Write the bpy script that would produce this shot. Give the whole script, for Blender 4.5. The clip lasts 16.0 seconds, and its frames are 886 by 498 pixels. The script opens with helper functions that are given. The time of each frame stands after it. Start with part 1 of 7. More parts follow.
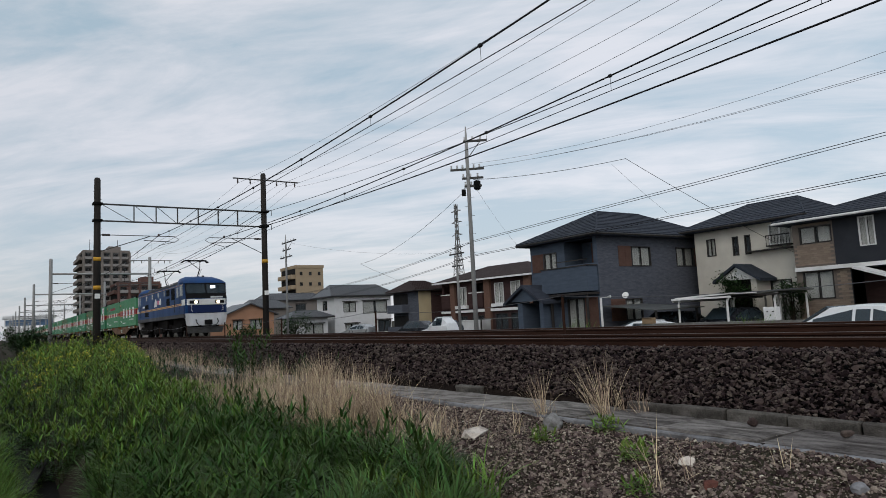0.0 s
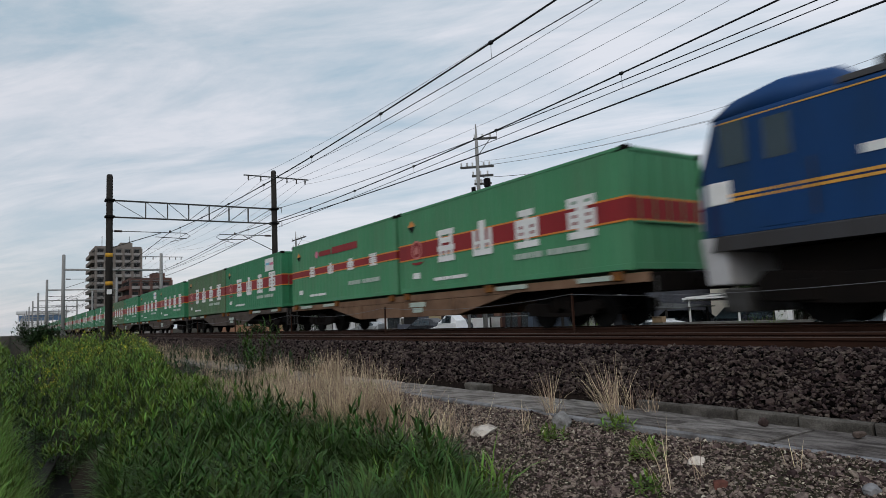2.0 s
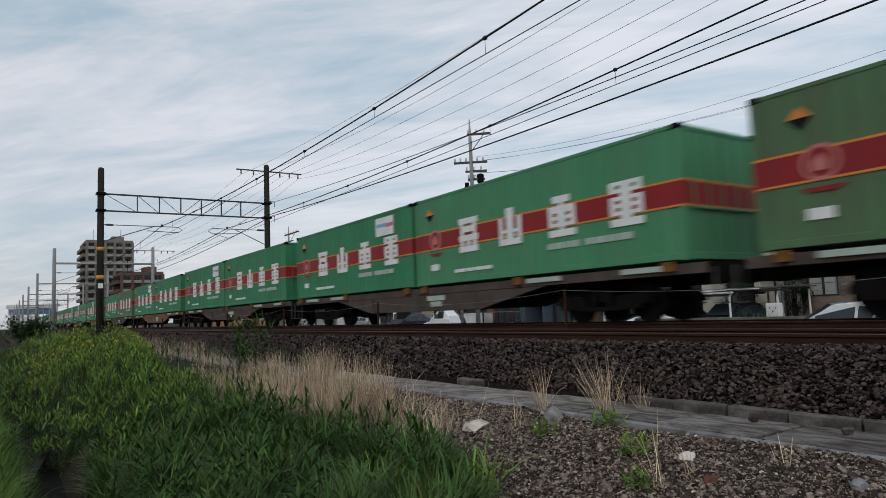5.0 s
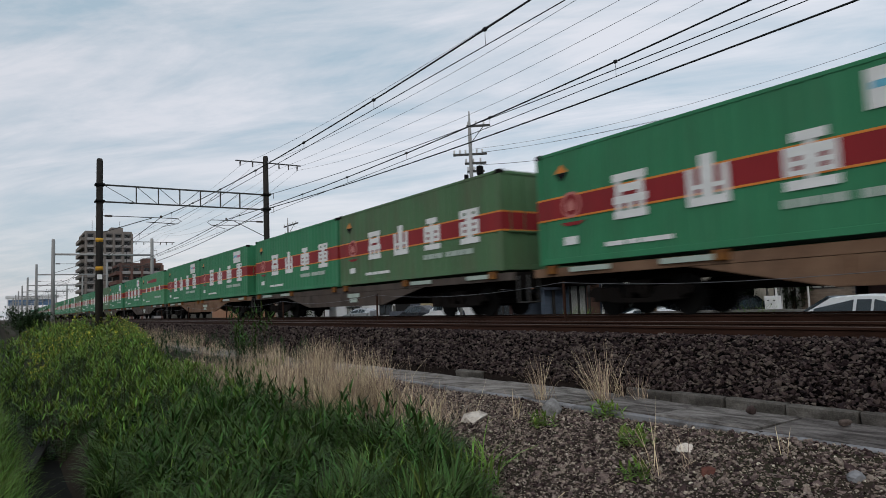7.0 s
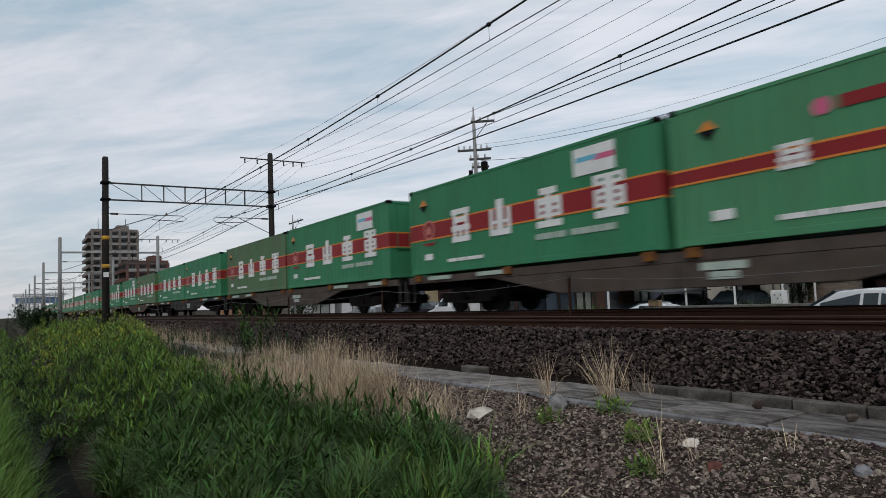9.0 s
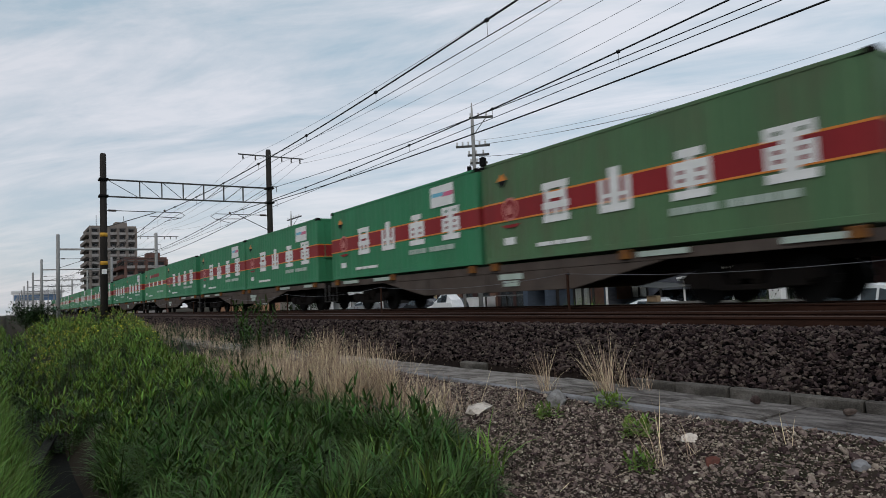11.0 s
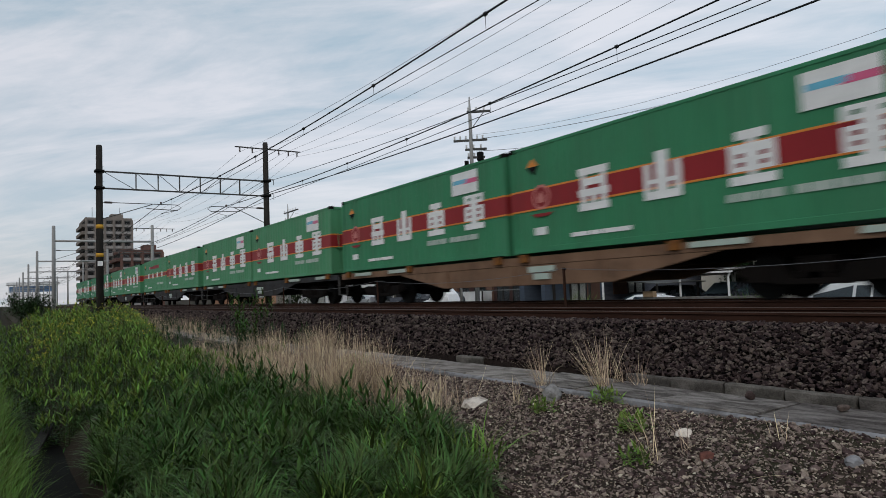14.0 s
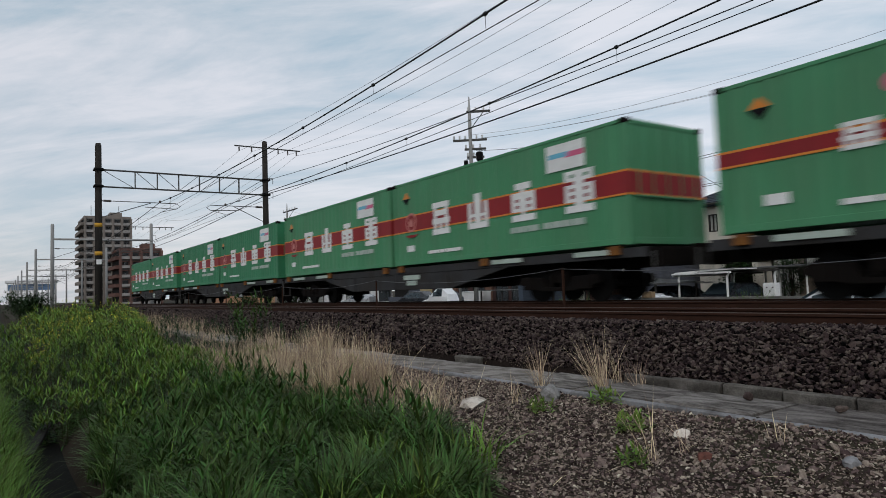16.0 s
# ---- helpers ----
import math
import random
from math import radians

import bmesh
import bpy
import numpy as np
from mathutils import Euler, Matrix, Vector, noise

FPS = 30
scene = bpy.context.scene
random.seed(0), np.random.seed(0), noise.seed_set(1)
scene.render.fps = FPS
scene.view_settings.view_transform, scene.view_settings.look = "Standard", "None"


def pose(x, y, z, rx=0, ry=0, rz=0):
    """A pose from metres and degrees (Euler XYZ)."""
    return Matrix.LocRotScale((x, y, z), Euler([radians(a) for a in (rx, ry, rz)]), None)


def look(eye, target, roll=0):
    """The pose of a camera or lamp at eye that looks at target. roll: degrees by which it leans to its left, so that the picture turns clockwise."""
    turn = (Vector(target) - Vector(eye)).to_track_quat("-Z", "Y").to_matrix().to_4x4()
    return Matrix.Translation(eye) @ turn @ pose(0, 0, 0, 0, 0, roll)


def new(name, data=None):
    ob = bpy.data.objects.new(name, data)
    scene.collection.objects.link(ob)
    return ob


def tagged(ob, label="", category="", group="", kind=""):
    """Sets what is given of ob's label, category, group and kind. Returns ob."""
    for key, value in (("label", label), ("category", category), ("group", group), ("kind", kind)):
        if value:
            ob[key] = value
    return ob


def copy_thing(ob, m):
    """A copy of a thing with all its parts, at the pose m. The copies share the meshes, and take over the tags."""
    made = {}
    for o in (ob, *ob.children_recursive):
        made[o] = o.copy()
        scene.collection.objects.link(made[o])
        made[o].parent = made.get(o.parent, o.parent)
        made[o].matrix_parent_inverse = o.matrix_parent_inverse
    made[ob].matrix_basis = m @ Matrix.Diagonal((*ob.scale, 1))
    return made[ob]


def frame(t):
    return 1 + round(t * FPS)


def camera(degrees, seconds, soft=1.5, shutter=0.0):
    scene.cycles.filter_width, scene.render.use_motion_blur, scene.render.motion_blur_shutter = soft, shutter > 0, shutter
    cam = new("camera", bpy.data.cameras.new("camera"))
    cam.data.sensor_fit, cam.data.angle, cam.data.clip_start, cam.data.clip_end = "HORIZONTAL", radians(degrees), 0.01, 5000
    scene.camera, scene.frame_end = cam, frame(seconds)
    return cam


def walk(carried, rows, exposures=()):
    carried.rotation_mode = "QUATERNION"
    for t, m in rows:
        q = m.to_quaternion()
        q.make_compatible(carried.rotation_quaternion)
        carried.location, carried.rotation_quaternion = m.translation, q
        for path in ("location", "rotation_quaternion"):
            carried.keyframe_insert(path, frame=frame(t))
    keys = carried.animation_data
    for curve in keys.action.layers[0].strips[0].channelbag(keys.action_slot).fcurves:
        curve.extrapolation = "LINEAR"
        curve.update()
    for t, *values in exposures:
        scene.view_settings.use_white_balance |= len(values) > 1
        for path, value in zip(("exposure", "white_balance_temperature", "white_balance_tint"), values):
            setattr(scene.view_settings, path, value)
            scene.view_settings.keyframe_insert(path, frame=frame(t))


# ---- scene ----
from collections import defaultdict

EYE = Vector((0.0, 0.0, 0.401))
cam = camera(68.07, 16.0, soft=0.6, shutter=0.22)
# seconds, yaw from +y towards +x, pitch, roll: a hand-held stand beside the line
TURNS = [
    (0.0, -55.64, 6.02, -2.89), (0.5, -55.91, 5.94, -2.82), (1.0, -56.31, 5.67, -2.73), (1.5, -56.13, 5.75, -2.48),
    (2.0, -56.49, 5.85, -2.55), (2.5, -56.11, 6.08, -2.34), (3.0, -56.16, 5.84, -2.38), (3.5, -56.04, 5.79, -2.34),
    (4.0, -55.87, 5.66, -2.23), (5.25, -55.92, 5.36, -2.36), (6.5, -55.95, 5.07, -2.49), (7.0, -55.86, 4.72, -2.18),
    (7.5, -55.99, 4.68, -2.22), (8.0, -56.27, 4.70, -2.33), (8.5, -56.37, 4.60, -2.51), (9.0, -56.30, 4.39, -2.45),
    (10.25, -56.22, 4.18, -2.52), (11.5, -56.14, 3.99, -2.58), (12.0, -55.66, 4.16, -2.40), (12.5, -56.10, 4.03, -2.42),
    (13.0, -55.96, 3.95, -2.23), (13.5, -56.07, 3.67, -2.32), (14.0, -55.93, 3.53, -2.22), (14.5, -55.98, 3.60, -2.09),
    (15.0, -55.65, 3.56, -1.91), (15.5, -55.97, 3.49, -2.01), (16.0, -55.85, 3.50, -2.01)]


def aim(yaw, pitch):
    a, b = radians(yaw), radians(pitch)
    return Vector((math.sin(a) * math.cos(b), math.cos(a) * math.cos(b), math.sin(b)))


walk(cam, [(t, look(EYE, EYE + aim(yaw, pitch), roll)) for t, yaw, pitch, roll in TURNS])

# ------------------------------------------------------------------ world and light
SUN_AZ, SUN_EL = 38.0, 38.0      # the bright side of the clouds, behind the camera and to its right
world = bpy.data.worlds.new("overcast_sky")
scene.world = world
world.use_nodes = True
wn, wl = world.node_tree.nodes, world.node_tree.links
wn.clear()


def wnode(kind, **values):
    n = wn.new(kind)
    for k, v in values.items():
        n.inputs[k].default_value = v
    return n


sky = wn.new("ShaderNodeTexSky")
sky.sky_type, sky.sun_disc = "NISHITA", False
sky.sun_elevation, sky.sun_rotation = radians(SUN_EL), radians(142)
sky.dust_density, sky.ozone_density = 3.0, 2.0
coord = wn.new("ShaderNodeTexCoord")
sep = wn.new("ShaderNodeSeparateXYZ")
wl.new(coord.outputs["Generated"], sep.inputs[0])
# project the direction on a cloud layer, so that the bands flatten towards the horizon
up = wnode("ShaderNodeMath", **{})
up.operation = "ADD"
up.inputs[1].default_value = 0.16
wl.new(sep.outputs["Z"], up.inputs[0])
dx, dy = wn.new("ShaderNodeMath"), wn.new("ShaderNodeMath")
for m, c in ((dx, "X"), (dy, "Y")):
    m.operation = "DIVIDE"
    wl.new(sep.outputs[c], m.inputs[0])
    wl.new(up.outputs[0], m.inputs[1])
flat = wn.new("ShaderNodeCombineXYZ")
wl.new(dx.outputs[0], flat.inputs[0])
wl.new(dy.outputs[0], flat.inputs[1])
turned = wn.new("ShaderNodeMapping")
turned.inputs["Scale"].default_value = (0.5, 1.35, 1)
across = wn.new("ShaderNodeMapping")
across.inputs["Rotation"].default_value = (0, 0, radians(-44))
wl.new(flat.outputs[0], across.inputs[0])
wl.new(across.outputs[0], turned.inputs[0])
big = wnode("ShaderNodeTexNoise", Scale=1.25, Detail=9.0, Roughness=0.6, Distortion=0.5)
small = wnode("ShaderNodeTexNoise", Scale=3.2, Detail=8.0, Roughness=0.6, Distortion=0.9)
for n in (big, small):
    wl.new(turned.outputs[0], n.inputs["Vector"])
both = wn.new("ShaderNodeMath")
both.operation = "MULTIPLY_ADD"
both.inputs[1].default_value = 0.35
wl.new(small.outputs[0], both.inputs[0])
wl.new(big.outputs[0], both.inputs[2])
ramp = wn.new("ShaderNodeValToRGB")
ramp.color_ramp.elements[0].position, ramp.color_ramp.elements[0].color = 0.55, (0.43, 0.555, 0.635, 1)
ramp.color_ramp.elements[1].position, ramp.color_ramp.elements[1].color = 0.78, (0.81, 0.815, 0.85, 1)
mid = ramp.color_ramp.elements.new(0.655)
mid.color = (0.60, 0.665, 0.72, 1)
wl.new(both.outputs[0], ramp.inputs[0])
# paler and warmer low down
low = wn.new("ShaderNodeValToRGB")
low.color_ramp.elements[0].position, low.color_ramp.elements[0].color = 0.0, (1, 1, 1, 1)
low.color_ramp.elements[1].position, low.color_ramp.elements[1].color = 0.42, (0, 0, 0, 1)
wl.new(sep.outputs["Z"], low.inputs[0])
lowf = wn.new("ShaderNodeMath")
lowf.operation = "MULTIPLY"
lowf.inputs[1].default_value = 0.45
wl.new(low.outputs[0], lowf.inputs[0])
pale = wn.new("ShaderNodeMixRGB")
pale.inputs[2].default_value = (0.76, 0.745, 0.785, 1)
wl.new(lowf.outputs[0], pale.inputs[0])
wl.new(ramp.outputs[0], pale.inputs[1])
# brighter towards the hidden sun (to the right and behind)
dot = wn.new("ShaderNodeVectorMath")
dot.operation = "DOT_PRODUCT"
dot.inputs[1].default_value = (0.62, 0.35, 0.25)
wl.new(coord.outputs["Generated"], dot.inputs[0])
glow = wn.new("ShaderNodeMapRange")
glow.inputs["From Min"].default_value, glow.inputs["From Max"].default_value = -0.55, 0.75
glow.inputs["To Min"].default_value, glow.inputs["To Max"].default_value = 1.0, 1.24
wl.new(dot.outputs["Value"], glow.inputs["Value"])
lit = wn.new("ShaderNodeVectorMath")
lit.operation = "SCALE"
wl.new(pale.outputs[0], lit.inputs[0])
wl.new(glow.outputs[0], lit.inputs["Scale"])
bg_sky, bg_cloud, add = wnode("ShaderNodeBackground", Strength=0.03), wnode("ShaderNodeBackground", Strength=0.775), wn.new("ShaderNodeAddShader")
wl.new(sky.outputs[0], bg_sky.inputs[0])
wl.new(lit.outputs[0], bg_cloud.inputs[0])
wl.new(bg_sky.outputs[0], add.inputs[0])
wl.new(bg_cloud.outputs[0], add.inputs[1])
wout = wn.new("ShaderNodeOutputWorld")
wl.new(add.outputs[0], wout.inputs[0])

sun = new("sun", bpy.data.lights.new("sun", "SUN"))
sun.data.energy, sun.data.angle, sun.data.color = 0.5, radians(25), (1.0, 0.96, 0.90)
sun.matrix_world = look((0, 0, 60), Vector((0, 0, 60)) - Vector((0.55, -0.60, 0.58)))
scene.view_settings.exposure = 0.0


# ------------------------------------------------------------------ materials
def material(name, a, b=None, rough=0.6, metal=0.0, scale=3.0, fine=40.0, bump=0.15, spread=0.5, dirt=None, dirt_scale=1.2, dirt_amount=0.4, stretch=(1, 1, 1),
             random_value=0.0, island=0.0, clear=0.0):
    """Base colour a varied towards b at two scales, with stains, relief and varied gloss."""
    m = bpy.data.materials.new(name)
    m.use_nodes = True
    nt = m.node_tree
    n, l = nt.nodes, nt.links
    p = n["Principled BSDF"]
    b = b or tuple(c * 0.75 for c in a)
    tc = n.new("ShaderNodeTexCoord")
    mp = n.new("ShaderNodeMapping")
    mp.inputs["Scale"].default_value = stretch
    l.new(tc.outputs["Object"], mp.inputs[0])
    n1, n2 = n.new("ShaderNodeTexNoise"), n.new("ShaderNodeTexNoise")
    n1.inputs["Scale"].default_value, n1.inputs["Detail"].default_value = scale, 6
    n2.inputs["Scale"].default_value, n2.inputs["Detail"].default_value = fine, 4
    for q in (n1, n2):
        l.new(mp.outputs[0], q.inputs["Vector"])
    add_ = n.new("ShaderNodeMath")
    add_.operation = "MULTIPLY_ADD"
    add_.inputs[1].default_value = 0.5
    l.new(n2.outputs[0], add_.inputs[0])
    l.new(n1.outputs[0], add_.inputs[2])
    mr = n.new("ShaderNodeMapRange")
    mr.inputs["From Min"].default_value, mr.inputs["From Max"].default_value = 0.75 - spread / 2, 0.75 + spread / 2
    l.new(add_.outputs[0], mr.inputs["Value"])
    mix = n.new("ShaderNodeMixRGB")
    mix.inputs[1].default_value, mix.inputs[2].default_value = (*a, 1), (*b, 1)
    l.new(mr.outputs[0], mix.inputs[0])
    out = mix.outputs[0]
    if dirt:
        n3 = n.new("ShaderNodeTexNoise")
        n3.inputs["Scale"].default_value, n3.inputs["Detail"].default_value, n3.inputs["Roughness"].default_value = dirt_scale, 9, 0.65
        l.new(mp.outputs[0], n3.inputs["Vector"])
        mr3 = n.new("ShaderNodeMapRange")
        mr3.inputs["From Min"].default_value, mr3.inputs["From Max"].default_value = 0.46, 0.72
        mr3.inputs["To Max"].default_value = dirt_amount
        l.new(n3.outputs[0], mr3.inputs["Value"])
        mix3 = n.new("ShaderNodeMixRGB")
        mix3.inputs[2].default_value = (*dirt, 1)
        l.new(mr3.outputs[0], mix3.inputs[0])
        l.new(out, mix3.inputs[1])
        out = mix3.outputs[0]
    if random_value or island:
        hsv = n.new("ShaderNodeHueSaturation")
        rv = n.new("ShaderNodeMapRange")
        amount = random_value or island
        rv.inputs["To Min"].default_value, rv.inputs["To Max"].default_value = 1 - amount, 1 + amount
        src = n.new("ShaderNodeObjectInfo").outputs["Random"] if random_value else n.new("ShaderNodeNewGeometry").outputs["Random Per Island"]
        l.new(src, rv.inputs["Value"])
        l.new(rv.outputs[0], hsv.inputs["Value"])
        hv = n.new("ShaderNodeMapRange")
        hv.inputs["To Min"].default_value, hv.inputs["To Max"].default_value = 0.5 - amount * 0.05, 0.5 + amount * 0.05
        l.new(src, hv.inputs["Value"])
        l.new(hv.outputs[0], hsv.inputs["Hue"])
        l.new(out, hsv.inputs["Color"])
        out = hsv.outputs[0]
    l.new(out, p.inputs["Base Color"])
    p.inputs["Specular IOR Level"].default_value = 0.5 if rough < 0.5 else 0.3 if rough < 0.65 else 0.05
    p.inputs["Metallic"].default_value = metal
    rr = n.new("ShaderNodeMapRange")
    rr.inputs["To Min"].default_value, rr.inputs["To Max"].default_value = max(0.03, rough - 0.12), min(1.0, rough + 0.12)
    l.new(n1.outputs[0], rr.inputs["Value"])
    l.new(rr.outputs[0], p.inputs["Roughness"])
    if bump:
        bp = n.new("ShaderNodeBump")
        bp.inputs["Strength"].default_value, bp.inputs["Distance"].default_value = bump, 0.02
        l.new(add_.outputs[0], bp.inputs["Height"])
        l.new(bp.outputs[0], p.inputs["Normal"])
    return m


def glowing(name, colour, strength):
    m = material(name, colour, rough=0.2, bump=0)
    p = m.node_tree.nodes["Principled BSDF"]
    p.inputs["Emission Color"].default_value, p.inputs["Emission Strength"].default_value = (*colour, 1), strength
    return m


def pane_material(name, tint, alpha):
    m = bpy.data.materials.new(name)
    m.use_nodes = True
    p = m.node_tree.nodes["Principled BSDF"]
    p.inputs["Base Color"].default_value, p.inputs["Roughness"].default_value, p.inputs["Alpha"].default_value = (*tint, 1), 0.05, alpha
    p.inputs["IOR"].default_value, p.inputs["Specular IOR Level"].default_value = 1.5, 0.3
    return m


M = {}
M["ground"] = material("trodden_earth", (0.045, 0.034, 0.026), (0.022, 0.018, 0.014), 0.95, scale=1.5, fine=60, bump=0.6, dirt=(0.03, 0.045, 0.015), dirt_scale=0.5, dirt_amount=0.6)
# bed far darker than its stones: shade of the gaps put into its colour
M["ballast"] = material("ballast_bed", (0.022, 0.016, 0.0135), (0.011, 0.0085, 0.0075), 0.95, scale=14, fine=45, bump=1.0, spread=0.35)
M["stone"] = material("ballast_stone", (0.072, 0.051, 0.049), (0.027, 0.0195, 0.0195), 0.9, scale=40, fine=150, bump=0.3, island=1.15)
M["stone_piece"] = material("ballast_stone_single", (0.072, 0.050, 0.048), (0.030, 0.021, 0.020), 0.9, scale=20, fine=90, bump=0.4, random_value=0.9)
M["gravel"] = material("gravel_chip", (0.225, 0.170, 0.150), (0.072, 0.052, 0.047), 0.95, scale=25, fine=120, bump=0.4, island=0.9)
M["paleslab"] = material("pale_concrete_chunk", (0.55, 0.52, 0.48), (0.38, 0.36, 0.33), 0.9, scale=8, bump=0.4)
M["rail_side"] = material("rusty_rail", (0.050, 0.024, 0.017), (0.026, 0.014, 0.010), 0.75, 0.2, scale=4, fine=50, bump=0.3, stretch=(0.3, 1, 1))
M["rail_top"] = material("worn_rail_head", (0.085, 0.055, 0.044), (0.05, 0.032, 0.026), 0.5, 0.4, scale=5, bump=0.05, stretch=(0.1, 1, 1))
M["concrete"] = material("weathered_concrete", (0.23, 0.225, 0.21), (0.15, 0.145, 0.135), 0.9, scale=3, fine=60, bump=0.35, dirt=(0.07, 0.065, 0.05), dirt_scale=1.5, dirt_amount=0.6, random_value=0.18)
M["pole"] = material("dark_spun_concrete", (0.052, 0.047, 0.043), (0.028, 0.026, 0.025), 0.85, scale=2, fine=40, bump=0.2, stretch=(1, 1, 0.3))
M["pole_light"] = material("grey_spun_concrete", (0.17, 0.165, 0.16), (0.11, 0.108, 0.105), 0.85, scale=2, fine=40, bump=0.2, stretch=(1, 1, 0.3))
M["pole_pale"] = material("pale_spun_concrete", (0.36, 0.36, 0.355), (0.26, 0.26, 0.255), 0.85, scale=2, fine=40, bump=0.2, stretch=(1, 1, 0.3))
M["steel"] = material("galvanised_steel", (0.10, 0.10, 0.10), (0.06, 0.058, 0.055), 0.7, 0.3, scale=4, bump=0.1)
M["steel_dark"] = material("dark_steel", (0.010, 0.010, 0.010), (0.007, 0.007, 0.007), 0.75, 0.1, scale=4, bump=0.1)
M["wire"] = material("tarnished_wire", (0.02, 0.02, 0.022), (0.012, 0.012, 0.013), 0.6, 0.4, bump=0)
M["thinwire"] = material("aluminium_wire", (0.16, 0.16, 0.17), (0.10, 0.10, 0.11), 0.5, 0.5, bump=0)
M["insulator"] = material("brown_porcelain", (0.05, 0.035, 0.03), rough=0.3, bump=0)
M["yellow"] = material("yellow_band_paint", (0.55, 0.30, 0.02), (0.42, 0.22, 0.03), 0.6, bump=0.05)
M["white"] = material("white_paint", (0.78, 0.78, 0.77), (0.66, 0.66, 0.65), 0.55, scale=3, bump=0.05, dirt=(0.45, 0.43, 0.40), dirt_amount=0.35)
M["black"] = material("black_paint", (0.009, 0.009, 0.010), (0.015, 0.015, 0.016), 0.75, scale=4, bump=0.08)
M["underframe"] = material("grimy_underframe", (0.0055, 0.005, 0.0048), (0.010, 0.008, 0.007), 0.9, 0.0, scale=3, fine=30, bump=0.3)


# ------------------------------------------------------------------ mesh helpers
class Geo:
    """Collects boxes, tubes and sheets into one mesh."""

    def __init__(self):
        self.v, self.f = [], []

    def add(self, verts, faces):
        k = len(self.v)
        self.v += [tuple(q) for q in verts]
        self.f += [tuple(i + k for i in q) for q in faces]
        return self

    def box(self, x0, x1, y0, y1, z0, z1, m=None):
        vs = [Vector((x, y, z)) for x in (x0, x1) for y in (y0, y1) for z in (z0, z1)]
        if m:
            vs = [m @ q for q in vs]
        return self.add(vs, [(0, 1, 3, 2), (4, 6, 7, 5), (0, 4, 5, 1), (2, 3, 7, 6), (0, 2, 6, 4), (1, 5, 7, 3)])

    def tube(self, pts, r, n=8, caps=True):
        """A tube along points; r is a number or one radius per point."""
        pts = [Vector(q) for q in pts]
        rs = r if isinstance(r, (list, tuple)) else [r] * len(pts)
        rings = []
        for i, q in enumerate(pts):
            d = (pts[min(i + 1, len(pts) - 1)] - pts[max(i - 1, 0)]).normalized()
            a = d.cross(Vector((0, 0, 1)) if abs(d.z) < 0.9 else Vector((1, 0, 0))).normalized()
            b = d.cross(a)
            rings.append([q + (a * math.cos(t) + b * math.sin(t)) * rs[i] for t in (2 * math.pi * k / n for k in range(n))])
        vs = [w for ring in rings for w in ring]
        fs = [(i * n + k, i * n + (k + 1) % n, (i + 1) * n + (k + 1) % n, (i + 1) * n + k) for i in range(len(pts) - 1) for k in range(n)]
        if caps:
            fs += [tuple(range(n - 1, -1, -1)), tuple((len(pts) - 1) * n + k for k in range(n))]
        return self.add(vs, fs)

    def prism(self, outline, a, b, axis="y"):
        """An outline of (u, w) extruded from a to b: along y (u=x, w=z), along x (u=y, w=z) or along z (u=x, w=y)."""
        put = {"y": lambda u, w, s: (u, s, w), "x": lambda u, w, s: (s, u, w), "z": lambda u, w, s: (u, w, s)}[axis]
        n = len(outline)
        vs = [put(u, w, s) for s in (a, b) for u, w in outline]
        fs = [(k, (k + 1) % n, n + (k + 1) % n, n + k) for k in range(n)] + [tuple(range(n - 1, -1, -1)), tuple(range(n, 2 * n))]
        return self.add(vs, fs)

    def mesh(self, name, bevel=0.0, smooth=False):
        me = bpy.data.meshes.new(name)
        me.from_pydata(self.v, [], self.f)
        bm = bmesh.new()
        bm.from_mesh(me)
        bmesh.ops.recalc_face_normals(bm, faces=bm.faces)
        if bevel:
            sharp = [e for e in bm.edges if len(e.link_faces) == 2 and e.calc_face_angle(0) > 0.6]
            bmesh.ops.bevel(bm, geom=sharp, offset=bevel, segments=2, profile=0.5, affect="EDGES", clamp_overlap=True)
        for f in bm.faces:
            f.smooth = smooth
        bm.to_mesh(me)
        bm.free()
        return me


def part(name, geo, mat, parent=None, label="", bevel=0.0, smooth=False):
    me = geo if isinstance(geo, bpy.types.Mesh) else geo.mesh(name, bevel, smooth)
    if not me.materials:
        me.materials.append(mat)
    ob = new(name, me)
    ob.parent = parent
    if label:
        tagged(ob, label)
    return ob


def thing(name, label, category, at=(0, 0, 0), turn=0.0, group="", kind=""):
    ob = new(name)
    ob.empty_display_size = 0.3
    ob.matrix_basis = pose(*at, 0, 0, turn)
    return tagged(ob, label, category, group, kind)


def fast_mesh(name, verts, faces, mat, smooth=False):
    """A mesh from numpy arrays (faces of equal length)."""
    me = bpy.data.meshes.new(name)
    me.from_pydata(verts.reshape(-1, 3).tolist(), [], faces.tolist())
    me.materials.append(mat)
    if smooth:
        me.shade_smooth()
    return me


rng = np.random.default_rng(7)

# ------------------------------------------------------------------ the line's plan
NEAR, FAR = 7.84, 11.645          # centre lines of the two tracks (rail heads at z = 0)
GAUGE = 0.535
PATH_Z = -0.70


